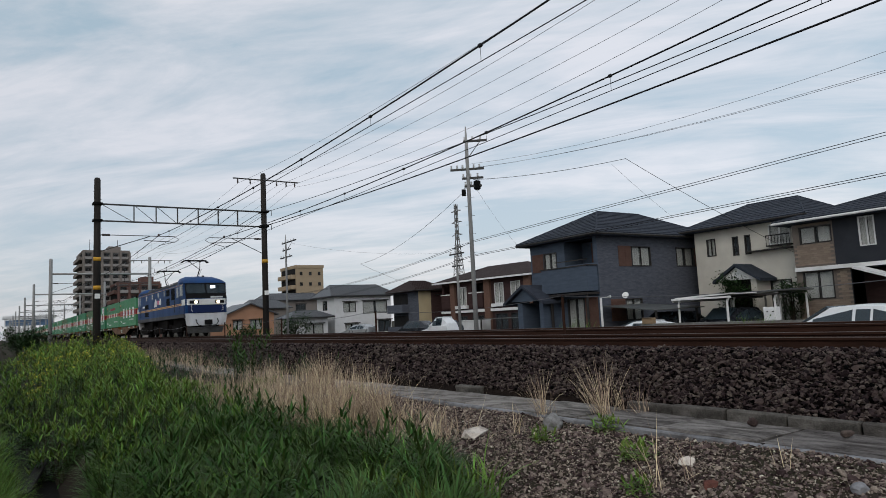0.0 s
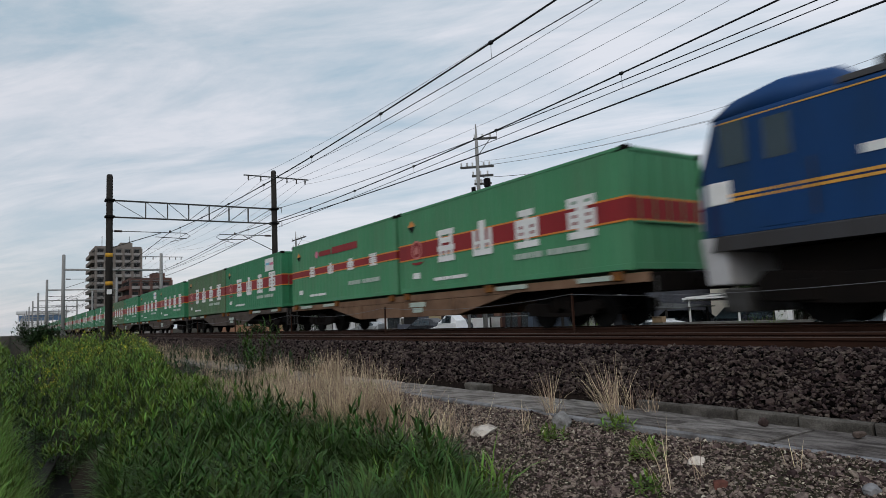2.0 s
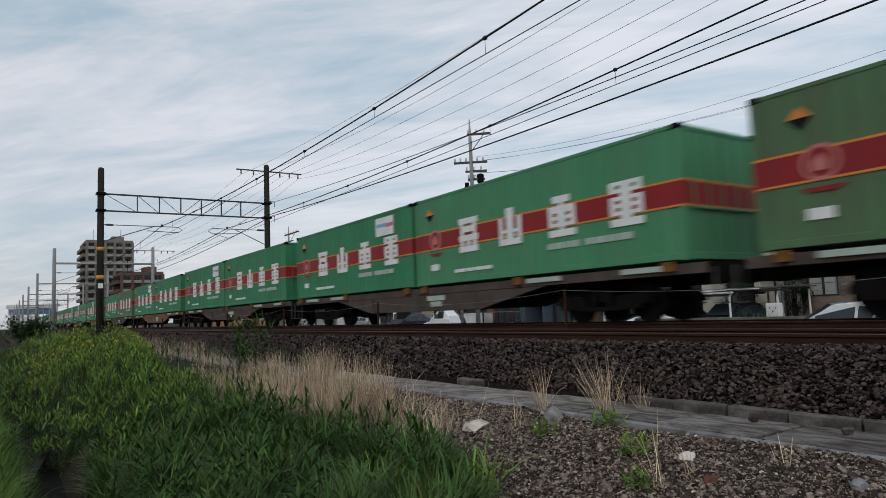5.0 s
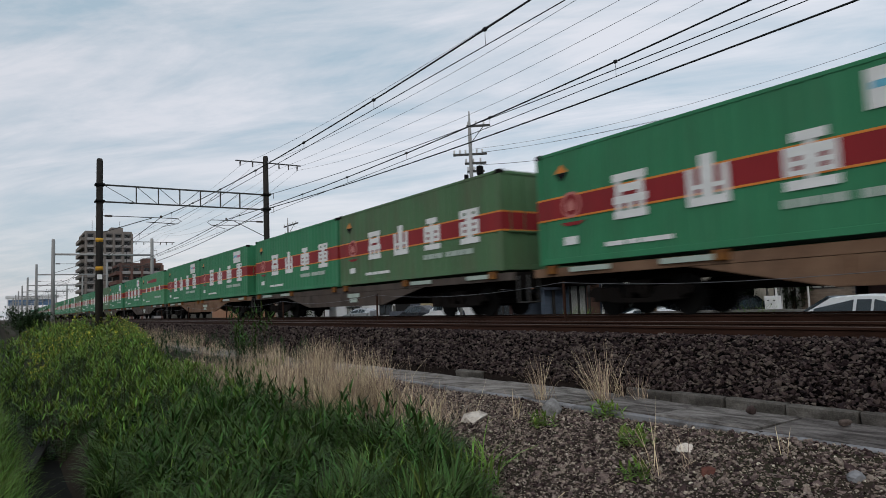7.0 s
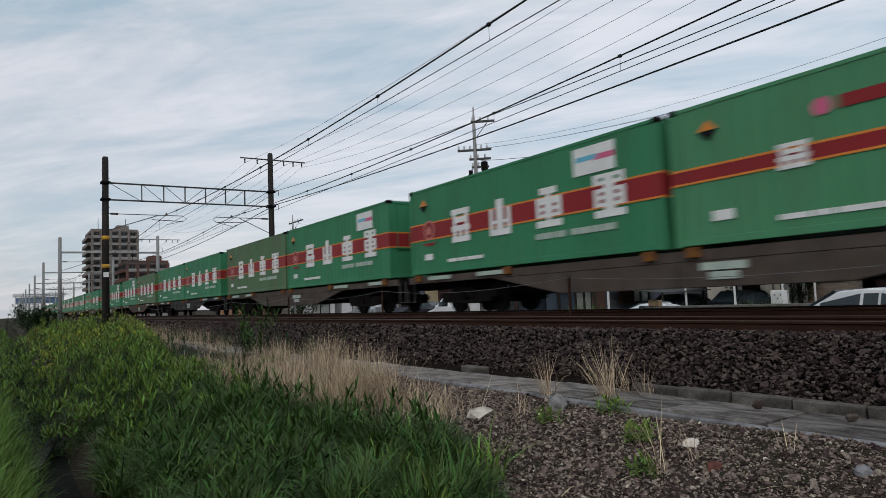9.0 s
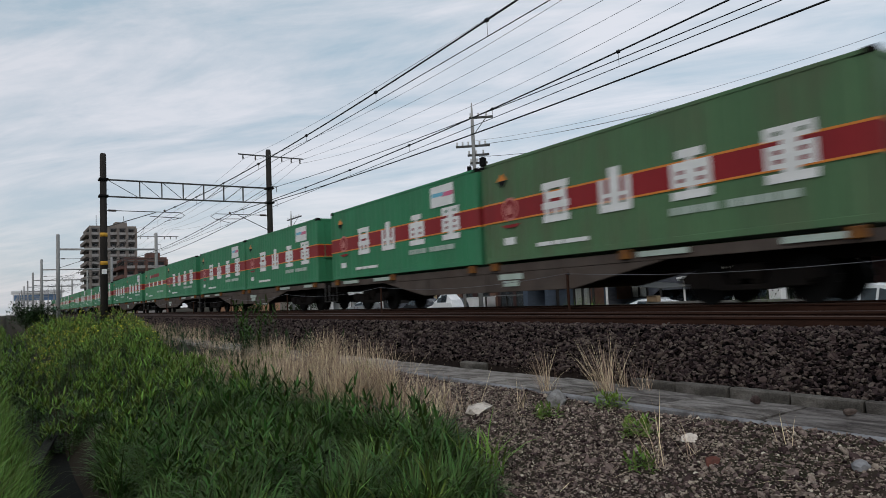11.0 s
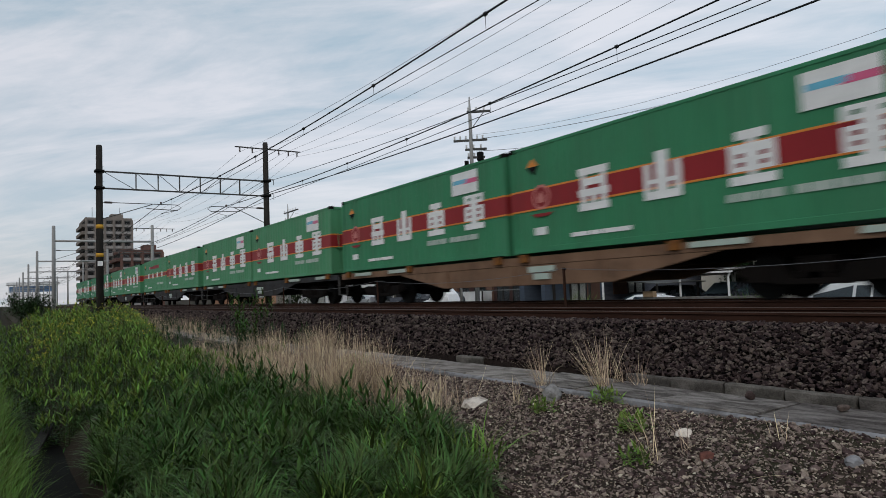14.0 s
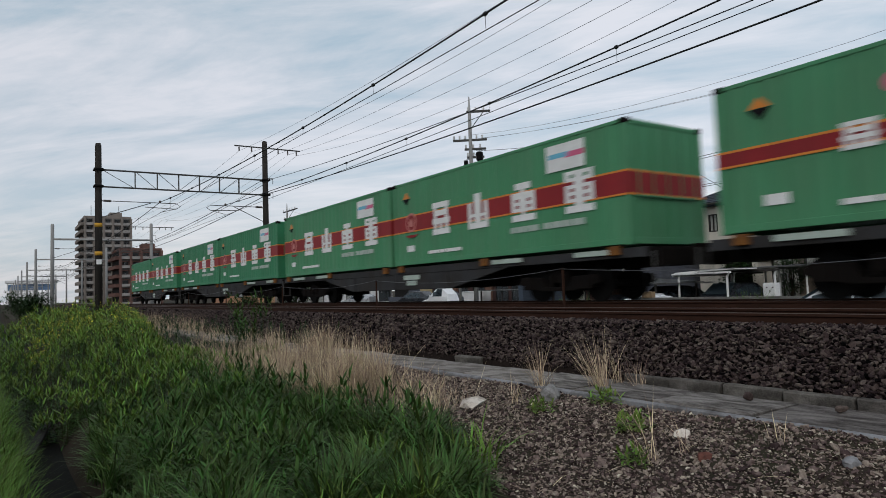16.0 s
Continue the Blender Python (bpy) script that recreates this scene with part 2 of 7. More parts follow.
def ground_z(x, y):
    """The lie of the land: ditch, grass slope, gravel strip, trackbed, the road and yards beyond."""
    pts = [(-60, -1.0), (-3, -1.0), (-0.6, -1.0), (-0.15, -1.15), (0.15, -1.85), (0.75, -1.85), (1.15, -1.35), (2.2, -1.08), (3.4, -0.96), (4.9, -0.735), (5.1, -0.76), (5.9, -0.78),
           (13.4, -0.9), (14.6, -1.2), (17.0, -1.3), (6000, -1.3)]
    for (a, za), (b, zb) in zip(pts, pts[1:]):
        if a <= y <= b:
            z = za + (zb - za) * (y - a) / (b - a)
            break
    else:
        z = pts[0][1]
    if y < 5 and abs(x) < 80:
        z += 0.05 * noise.noise(Vector((x * 0.6, y * 0.6, 0.3)))
        if y < 3.3 and x > -4.5:                    # the ditch runs into a pipe beside the bank
            k = min(1, (x + 4.5) / 2.5)
            z += k * max(0, -1.15 - z)
    return z


def make_ground():
    xs = [-4000, -1500, -600, -300, -150, -90, -60] + [-50 + i for i in range(20)] + [-30 + 0.4 * i for i in range(95)] + [10, 20, 40, 100, 400, 2000]
    ys = [-2500, -800, -200, -60, -20, -8, -4, -2.2, -1.4, -1, -.6, -.35, -.15, 0, .15, .3, .45, .6, .75, .9, 1.15, 1.4, 1.7, 2.2, 2.6, 3, 3.4, 3.8, 4.2, 4.6, 4.9, 5.1, 5.9, 7, 10, 13.4, 14.6, 17, 25, 40, 80, 200, 600, 1500, 4000]
    vs = [(x, y, ground_z(x, y)) for x in xs for y in ys]
    n = len(ys)
    fs = [(i * n + j, (i + 1) * n + j, (i + 1) * n + j + 1, i * n + j + 1) for i in range(len(xs) - 1) for j in range(n - 1)]
    tagged(part("ground", Geo().add(vs, fs), M["ground"], smooth=True), "trodden earth and rough ground beside the railway", "ground", kind="structure")


make_ground()


def bed_z(y):
    """Top of the ballast across the line."""
    pts = [(5.93, -0.635), (6.68, -0.155), (9.1, -0.155), (9.75, -0.2), (10.4, -0.155), (12.95, -0.155), (14.1, -0.95)]
    for (a, za), (b, zb) in zip(pts, pts[1:]):
        if a <= y <= b:
            return za + (zb - za) * (y - a) / (b - a)
    return -0.9


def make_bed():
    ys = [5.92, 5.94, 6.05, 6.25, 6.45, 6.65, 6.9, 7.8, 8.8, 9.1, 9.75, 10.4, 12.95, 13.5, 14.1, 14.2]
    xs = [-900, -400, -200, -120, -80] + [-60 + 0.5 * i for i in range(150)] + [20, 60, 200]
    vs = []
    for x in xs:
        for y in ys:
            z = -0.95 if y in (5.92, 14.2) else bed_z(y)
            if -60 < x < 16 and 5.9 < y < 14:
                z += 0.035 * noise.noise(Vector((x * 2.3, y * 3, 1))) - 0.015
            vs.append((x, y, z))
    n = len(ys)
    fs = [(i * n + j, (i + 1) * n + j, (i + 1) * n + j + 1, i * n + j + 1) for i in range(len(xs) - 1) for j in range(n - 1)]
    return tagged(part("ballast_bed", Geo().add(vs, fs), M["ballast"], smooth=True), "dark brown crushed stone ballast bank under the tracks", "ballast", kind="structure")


bed = make_bed()


def make_rails():
    prof = [(-0.0635, -0.155), (0.0635, -0.155), (0.0635, -0.143), (0.012, -0.125), (0.009, -0.045), (0.032, -0.032), (0.032, -0.006), (-0.032, -0.006), (-0.032, -0.032), (-0.009, -0.045), (-0.012, -0.125), (-0.0635, -0.143)]
    for centre in (NEAR, FAR):
        for side in (-1, 1):
            y = centre + side * (GAUGE + 0.032)
            rail = thing("rail", "rusty brown steel rail with a dull running surface", "rail", (0, y, 0), group="rails of the two tracks")
            part("rail_body", Geo().prism(prof, -900, 200, "x"), M["rail_side"], rail)
            part("rail_head", Geo().prism([(-0.03, -0.0055), (0.03, -0.0055), (0.024, 0.0), (-0.024, 0.0)], -900, 200, "x"), M["rail_top"], rail, "dull worn running surface")


make_rails()

# one keyed path of the whole train: seconds, metres ahead of the place at 3.5 s
SPEED = 28.03
LAG = [(0.0, 0.0), (1.5, -0.05), (2.0, 0.0), (2.5, 0.08), (3.0, 0.22), (3.5, 0.08), (4.0, -0.2), (5.25, -0.75), (6.5, -1.2), (7.0, -1.22), (7.5, -1.8), (8.0, -1.98), (8.5, -2.25),
       (9.0, -2.12), (10.25, -2.4), (11.5, -2.68), (12.0, -2.8), (12.5, -2.9), (13.0, -3.28), (13.5, -3.5), (14.0, -3.68), (14.5, -3.76), (15.0, -3.9), (15.5, -4.06), (16.0, -4.22)]
SLACK = {14: 0.2, 16: -0.34, 18: 0.16, 19: -0.43}     # wagons that stand off the even spacing
FRONT_1 = -7.59 + 2 * 20.4        # the first wagon's load begins here at 3.5 s
PITCH = 20.4
TRAIN = []                         # (thing, x at 3.5 s, z)

# ------------------------------------------------------------------ containers
CL, CW, CH, CZ, GAP = 9.41, 2.49, 2.575, 1.154, 0.2


def paint(name, a, b, dirt, amount):
    m = material(name, a, b, 0.55, scale=1.2, fine=30, bump=0.05, dirt=dirt, dirt_scale=1.1, dirt_amount=amount, stretch=(1, 1, 0.25))
    m.node_tree.nodes["Principled BSDF"].inputs["Specular IOR Level"].default_value = 0.15
    return m


GREENS = {
    "green": paint("green_container_paint", (0.042, 0.215, 0.105), (0.034, 0.175, 0.083), (0.05, 0.12, 0.07), 0.45),
    "mint": paint("faded_green_container_paint", (0.075, 0.255, 0.13), (0.058, 0.215, 0.105), (0.09, 0.17, 0.10), 0.5),
    "olive": paint("dirty_green_container_paint", (0.088, 0.175, 0.085), (0.07, 0.14, 0.07), (0.10, 0.10, 0.065), 0.7),
}
M["red"] = paint("red_stripe_paint", (0.27, 0.022, 0.026), (0.21, 0.018, 0.022), (0.14, 0.03, 0.03), 0.4)
M["orange"] = material("orange_line_paint", (0.62, 0.22, 0.03), (0.5, 0.17, 0.025), 0.5, bump=0.03)
M["letter"] = material("white_lettering_film", (0.74, 0.75, 0.74), (0.6, 0.61, 0.6), 0.5, scale=6, bump=0.03)
M["caption"] = material("pale_caption_film", (0.40, 0.47, 0.42), (0.30, 0.37, 0.32), 0.5, bump=0.02)
M["blue_bar"] = material("light_blue_print", (0.12, 0.45, 0.62), rough=0.4, bump=0)
M["pink_bar"] = material("pink_print", (0.62, 0.10, 0.22), rough=0.4, bump=0)
M["badge"] = material("pale_red_badge_film", (0.52, 0.20, 0.17), (0.42, 0.13, 0.12), 0.5, bump=0.02)
M["lock"] = material("rusty_corner_lock", (0.30, 0.13, 0.03), (0.09, 0.04, 0.02), 0.8, bump=0.2)

_shared = {}


def shared(key, make, mat, bevel=0.0, smooth=False):
    if key not in _shared:
        me = make().mesh(key, bevel, smooth)
        me.materials.append(mat)
        _shared[key] = me
    return _shared[key]


SIDE = -CW / 2


def container_body():
    # pressed vertical ribs all along both sides, in one folded sheet
    run, x = [(0.03, SIDE + 0.03)], 0.35
    while x < CL - 0.35:
        run += [(x - 0.14, SIDE + 0.03), (x - 0.10, SIDE + 0.008), (x + 0.10, SIDE + 0.008), (x + 0.14, SIDE + 0.03)]
        x += 0.33
    run.append((CL - 0.03, SIDE + 0.03))
    return Geo().prism(run + [(u, -w) for u, w in reversed(run)], 0.12, CH - 0.03, "z")


def container_frame():
    g = Geo()
    for x in (0.0, CL - 0.14):
        for y in (SIDE, -SIDE - 0.12):
            g.box(x, x + 0.14, y, y + 0.12, 0.0, CH)
    for y in (SIDE, -SIDE - 0.06):
        g.box(0.14, CL - 0.14, y, y + 0.06, CH - 0.08, CH - 0.004)
        g.box(0.14, CL - 0.14, y, y + 0.06, 0.02, 0.15)
    for x in (0.0, CL - 0.06):
        g.box(x, x + 0.06, SIDE + 0.12, -SIDE - 0.12, CH - 0.1, CH - 0.006)
        g.box(x, x + 0.06, SIDE + 0.12, -SIDE - 0.12, 0.02, 0.16)
    return g


def end_door(x, s):
    g = Geo()
    for k in range(5):
        y = SIDE + 0.32 + k * (CW - 0.64) / 4
        g.tube([(x + s * 0.012, y, 0.2), (x + s * 0.012, y, CH - 0.15)], 0.013, 6)
    g.box(min(x, x + s * 0.035), max(x, x + s * 0.035), SIDE + 0.25, -SIDE - 0.3, 0.98, 1.02)
    return g


def wrap(z0, z1, proud):
    """A painted band all round the box."""
    a = proud
    g = Geo()
    for y in (SIDE - a, -SIDE + a - 0.016):
        g.box(0.0, CL, y, y + 0.016, z0, z1)
    for x in (-a, CL + a - 0.016):
        g.box(x, x + 0.016, SIDE - a + 0.002, -SIDE + a - 0.002, z0, z1)
    return g


SIGNS = ["############|############|.##......##.|.##########.|.##########.|.##......##.|############|############|.##..##..##.|.##..##..##.|############|############",
         "....####....|....####....|....####....|##..####..##|##..####..##|##..####..##|##..####..##|############|##..####..##|##..####..##|############|############",
         "..########..|..########..|.....##.....|############|############|##..####..##|############|##..####..##|############|.....##.....|############|############",
         "############|##..####..##|############|....####....|############|##..####..##|############|##..####..##|############|....####....|############|############"]


def glyph(k, w, h):
    """A bold white sign of plain bars, as broad as it is high; it spells nothing."""
    rows = SIGNS[k].split("|")
    n, y0, y1 = len(rows), SIDE - 0.014, SIDE - 0.004
    g, seen = Geo(), {}
    def at(i, j, y):
        if (i, j, y) not in seen:
            seen[i, j, y] = len(g.v)
            g.v.append((i * w / 12, y, h - j * h / n))
        return seen[i, j, y]
    full = lambda i, j: 0 <= j < n and 0 <= i < 12 and rows[j][i] == "#"
    for j in range(n):
        for i in range(12):
            if full(i, j):
                g.f.append((at(i, j, y0), at(i, j + 1, y0), at(i + 1, j + 1, y0), at(i + 1, j, y0)))
                g.f.append((at(i, j, y1), at(i + 1, j, y1), at(i + 1, j + 1, y1), at(i, j + 1, y1)))
                for di, dj, a, b in ((-1, 0, (i, j), (i, j + 1)), (1, 0, (i + 1, j + 1), (i + 1, j)), (0, -1, (i + 1, j), (i, j)), (0, 1, (i, j + 1), (i + 1, j + 1))):
                    if not full(i + di, j + dj):
                        g.f.append((at(*a, y0), at(*a, y1), at(*b, y1), at(*b, y0)))
    return g


def disc(r, a, b, z, y=SIDE, n=24, hole=0.0):
    g = Geo()
    out = [(a + r * math.cos(2 * math.pi * k / n), z + r * math.sin(2 * math.pi * k / n)) for k in range(n)]
    return g.prism(out, y - b, y - 0.003, "y")


def make_container(colour, style):
    tone = {"green": "bright green", "mint": "faded light green", "olive": "dirty olive green"}[colour]
    extra = {"plain": "with large white signs on red stripe", "sign": "with red stripe, white signs and panel", "small": "with small signs on thin red stripe"}[style]
    box = thing("freight_container", f"{tone} freight container {extra}", "container", group="containers on the wagons")
    green = GREENS[colour]
    def p(name, key, make, mat, at=(0, 0, 0), bevel=0.0, label=""):
        ob = part(name, shared(key, make, mat, bevel), mat, box, label)
        ob.location = at
        return ob
    p("body", "body_" + colour, container_body, green)
    p("frame", "frame_" + colour, container_frame, green, bevel=0.012)
    p("end_door", "enddoor_f_" + colour, lambda: end_door(CL, 1), green)
    p("end_door", "enddoor_r_" + colour, lambda: end_door(0, -1), green)
    for x in (0, CL - 0.17):
        for y in (SIDE, -SIDE - 0.16):
            p("corner_casting", "casting", lambda: Geo().box(-0.006, 0.176, -0.006, 0.166, CH - 0.1, CH + 0.012), M["underframe"], (x, y, 0), 0.01, "dark steel corner casting")
    if style == "small":
        z0, z1 = 1.18, 1.40
    else:
        z0, z1 = 1.05, 1.49
    p("stripe", f"stripe{z0}", lambda: wrap(z0, z1, 0.004), M["red"], label="red painted stripe")
    p("stripe_edge", f"edge_t{z0}", lambda: wrap(z1, z1 + 0.04, 0.006), M["orange"], label="orange edging line")
    p("stripe_edge", f"edge_b{z0}", lambda: wrap(z0 - 0.04, z0, 0.006), M["orange"], label="orange edging line")
    if style == "small":
        for k, u in enumerate((2.06, 3.91, 5.72, 7.52)):
            p("sign_mark", f"small_glyph{k}", lambda k=k: glyph(k, 0.50, 0.42), M["letter"], (u, 0, 1.09), label="small white bar sign")
        p("heading", "heading", lambda: Geo().box(3.05, 4.2, SIDE - 0.008, SIDE - 0.002, 1.86, 2.06).box(4.32, 6.55, SIDE - 0.008, SIDE - 0.002, 1.84, 2.10), M["red"], label="red heading bar")
        p("badge", "badge_s", lambda: disc(0.14, 2.8, 0.01, 1.96), M["pink_bar"], label="round red badge")
    else:
        for k, u in enumerate((2.24, 3.98, 5.78, 7.62)):
            p("sign_mark", f"glyph{k}", lambda k=k: glyph(k, 0.84, 0.92), M["letter"], (u + 0.04, 0, 0.81), label="large white bar sign")
        p("badge", "badge_a", lambda: disc(0.29, 1.08, 0.012, 1.30), M["badge"], label="round pale red badge")
        p("badge_centre", "badge_b", lambda: disc(0.23, 1.08, 0.016, 1.30), M["red"], label="red badge centre")
        p("badge_mark", "badge_m", lambda: Geo().prism([(0.97, 1.17), (1.19, 1.17), (1.22, 1.30), (1.08, 1.44), (0.94, 1.30)], SIDE - 0.02, SIDE - 0.005, "y"), M["badge"], label="pale badge mark")
        p("badge_foot", "badge_c", lambda: Geo().prism([(0.72, 0.92), (1.46, 0.92), (1.28, 0.84), (0.92, 0.84)], SIDE - 0.012, SIDE - 0.003, "y"), M["red"], label="red badge foot")
    if style == "sign":
        p("print_panel", "panel", lambda: Geo().box(7.1, 8.28, SIDE - 0.014, SIDE - 0.003, 1.80, 2.40), M["letter"], label="printed white panel")
        p("print_bar", "panel_blue", lambda: Geo().box(7.18, 7.82, SIDE - 0.018, SIDE - 0.014, 2.09, 2.20), M["blue_bar"], label="light blue print")
        p("print_bar", "panel_pink", lambda: Geo().box(7.7, 8.28, SIDE - 0.018, SIDE - 0.014, 2.06, 2.18), M["pink_bar"], label="pink print")
    for u, wide in ((5.75, 0.16), (5.95, 0.3), (6.29, 0.12), (6.45, 0.3), (6.92, 0.2), (7.16, 0.34), (7.54, 0.26), (7.84, 0.36)):
        p("caption", f"caption{u}", lambda u=u, wide=wide: Geo().box(u, u + wide, SIDE - 0.01, SIDE - 0.002, 0.54, 0.68), M["caption"], label="pale caption bar")
    for u, wide in ((2.0, 0.5), (2.55, 0.3), (2.9, 0.75)):
        p("caption", f"caption_low{u}", lambda u=u, wide=wide: Geo().box(u, u + wide, SIDE - 0.01, SIDE - 0.002, 0.29, 0.38), M["letter"], label="pale caption bar")
    p("card", "card", lambda: Geo().box(0.82, 1.22, SIDE - 0.012, SIDE - 0.002, 0.42, 0.60), M["letter"], label="white data card")
    p("warning_mark", "warn_t", lambda: Geo().prism([(0.62, 2.05), (1.02, 2.05), (0.82, 2.24)], SIDE - 0.012, SIDE - 0.002, "y"), M["orange"], label="orange triangle mark")
    p("warning_mark", "warn_b", lambda: Geo().prism([(0.62, 2.04), (1.02, 2.04), (0.82, 1.86)], SIDE - 0.012, SIDE - 0.002, "y"), M["black"], label="black triangle mark")
    return box


# ------------------------------------------------------------------ wagons
FRAMES = {
    "grey": material("grey_wagon_paint", (0.095, 0.078, 0.068), (0.055, 0.045, 0.040), 0.7, scale=2, bump=0.1, dirt=(0.07, 0.05, 0.04), dirt_amount=0.8),
    "tan": material("faded_brown_wagon_paint", (0.21, 0.13, 0.085), (0.14, 0.082, 0.052), 0.7, scale=2, bump=0.1, dirt=(0.08, 0.05, 0.035), dirt_amount=0.8),
    "dark": material("dark_grey_wagon_paint", (0.045, 0.046, 0.049), (0.03, 0.03, 0.031), 0.7, scale=2, bump=0.1, dirt=(0.03, 0.025, 0.02), dirt_amount=0.8),
}
WL = 2 * CL + GAP                  # loaded length; the wagon's own x runs from its load's rear end


def wagon_sill():
    g = Geo()
    for y in (-1.18, 1.10):
        g.prism([(-0.3, 0.90), (WL + 0.3, 0.90), (WL + 0.3, 1.10), (-0.3, 1.10)], y, y + 0.08)
        # fish-bellied web between the bogies
        c = WL / 2
        g.prism([(c - 5.6, 0.895), (c - 3.1, 0.42), (c + 3.1, 0.42), (c + 5.6, 0.895)], y + 0.01, y + 0.07)
        for x in (c - 2.9, c, c + 2.9):
            g.box(x - 0.05, x + 0.05, y - 0.025, y + 0.1, 0.44, 0.9)
    return g


def wagon_deck():
    g = Geo()
    for x in (-0.3, 2.2, 4.6, 7.0, WL / 2 - 0.1, WL - 7.0, WL - 4.8, WL - 2.4, WL + 0.15):
        g.box(x, x + 0.16, -1.1, 1.1, 0.93, 1.09)
    g.box(-0.6, WL + 0.6, -0.22, 0.22, 0.72, 1.0)
    for x in (-0.62, WL + 0.56):
        g.box(x, x + 0.06, -1.18, 1.18, 0.72, 1.08)
    return g


def bogie_frame():
    g = Geo()
    for y in (-0.98, 0.86):
        g.prism([(-1.3, 0.52), (-1.15, 0.62), (-0.5, 0.58), (-0.35, 0.36), (0.35, 0.36), (0.5, 0.58), (1.15, 0.62), (1.3, 0.52), (1.3, 0.42), (1.0, 0.36), (0.55, 0.26), (-0.55, 0.26), (-1.0, 0.36), (-1.3, 0.42)], y, y + 0.12)
        for x in (-0.95, 0.95):
            g.box(x - 0.17, x + 0.17, y - 0.04 if y < 0 else y + 0.1, y + 0.03 if y < 0 else y + 0.16, 0.30, 0.60)
        for x in (-0.2, 0.2):
            g.tube([(x, y + 0.06, 0.36), (x, y + 0.06, 0.62)], 0.08, 8)
    g.box(-0.28, 0.28, -0.9, 0.9, 0.45, 0.72)
    return g


def wheelset(r):
    g = Geo()
    for y in (-0.6, 0.475):
        n = 20
        g.prism([(r * math.cos(2 * math.pi * k / n), r * math.sin(2 * math.pi * k / n)) for k in range(n)], y, y + 0.125)
    g.tube([(0, -0.9, 0), (0, 0.9, 0)], 0.08, 8)
    return g


def make_wagon(paint_name):
    label = {"grey": "grey-brown", "tan": "faded tan-brown", "dark": "dark grey"}[paint_name]
    wagon = thing("flat_wagon", f"{label} bogie flat wagon carrying two freight containers", "freight wagon", group="wagons of the train")
    paintm = FRAMES[paint_name]
    def p(name, key, make, mat, at=(0, 0, 0), bevel=0.0, text="", parent=None):
        ob = part(name, shared(key, make, mat, bevel), mat, parent or wagon, text)
        ob.location = at
        return ob
    p("side_sill", "sill_" + paint_name, wagon_sill, paintm, bevel=0.01)
    p("deck_beam", "wagon_deck", wagon_deck, M["underframe"])
    for x in (2.45, WL - 2.45):
        b = p("bogie", "bogie_frame", bogie_frame, M["underframe"], (x, 0, 0), 0.015)
        for dx_ in (-0.95, 0.95):
            p("wheelset", "wheelset", lambda: wheelset(0.405), M["steel_dark"], (dx_, 0, 0.405), 0.0, "", b)
    for x in (0.35, 4.6, CL - 0.45, CL + GAP + 0.35, CL + GAP + 4.6, WL - 0.45):
        p("twist_lock", "twist_lock", lambda: Geo().box(-0.13, 0.13, -1.28, -1.15, 0.96, 1.15), M["lock"], (x, 0, 0), 0.015, "rusty corner lock")
        p("twist_lock", "twist_lock", None, M["lock"], (x, 2.44, 0), 0.015, "rusty corner lock")
    for x in (3.3, WL - 4.5, WL - 1.6, 0.9):
        p("deck_panel", "deck_panel", lambda: Geo().box(0, 1.15, -1.235, -1.185, 0.98, 1.09), M["caption"], (x, 0, 0), 0.006, "pale worn deck edge panel")
    p("data_panel", "data_panel", lambda: Geo().box(-0.45, 0.45, -1.20, -1.185, 0.72, 0.86).box(-0.28, 0.28, -1.20, -1.185, 0.55, 0.69), M["caption"], (WL / 2 + 1.0, 0, 0), 0.0, "pale data plate bars")
    p("brake_gear", "brake_gear", lambda: Geo().tube([(-0.8, -0.3, 0.62), (0.8, -0.3, 0.62)], 0.17, 12).box(-1.6, 1.6, 0.1, 0.5, 0.5, 0.8), M["underframe"], (WL / 2 - 4.4, 0, 0), 0.0, "dark brake cylinder and tank")
    for x, s in ((-0.6, -1), (WL + 0.6, 1)):
        p("coupler", f"coupler{s}", lambda s=s: Geo().box(min(0, s * 0.42), max(0, s * 0.42), -0.1, 0.1, 0.74, 0.96).box(min(s * 0.28, s * 0.44), max(s * 0.28, s * 0.44), -0.17, 0.17, 0.70, 1.0), M["underframe"], (x, 0, 0), 0.02)
        p("end_step", f"end_step{s}", lambda: Geo().box(-0.03, 0.03, -1.2, -0.85, 0.34, 0.37).box(-0.03, 0.0, -1.2, -1.17, 0.34, 1.0).box(-0.03, 0.0, -0.88, -0.85, 0.34, 1.0), M["steel"], (x - s * 0.1, 0, 0), 0.0, "grey steel shunter's step")
    return wagon


# container kinds, front and rear, wagon by wagon
LOADS = ["mint plain|mint small|tan", "green sign|olive plain|grey", "green plain|green sign|grey", "green plain|olive plain|grey", "mint plain|green sign|grey",
         "green plain|green sign|grey", "green plain|green sign|tan", "olive plain|green plain|grey", "green sign|green sign|tan", "mint small|green sign|grey",
         "green sign|olive plain|grey", "green plain|green plain|dark", "olive plain|green sign|grey", "green sign|green sign|grey", "green plain|mint small|grey",
         "green sign|green plain|grey", "green sign|green sign|tan", "mint sign|mint sign|dark", "mint plain|mint small|dark", "mint sign|mint sign|dark",
         "green sign|green sign|dark", "green sign|green plain|dark"]
masters = {}


def a_copy(key, make):
    if key not in masters:
        masters[key] = make()
        return masters[key]
    return copy_thing(masters[key], Matrix())


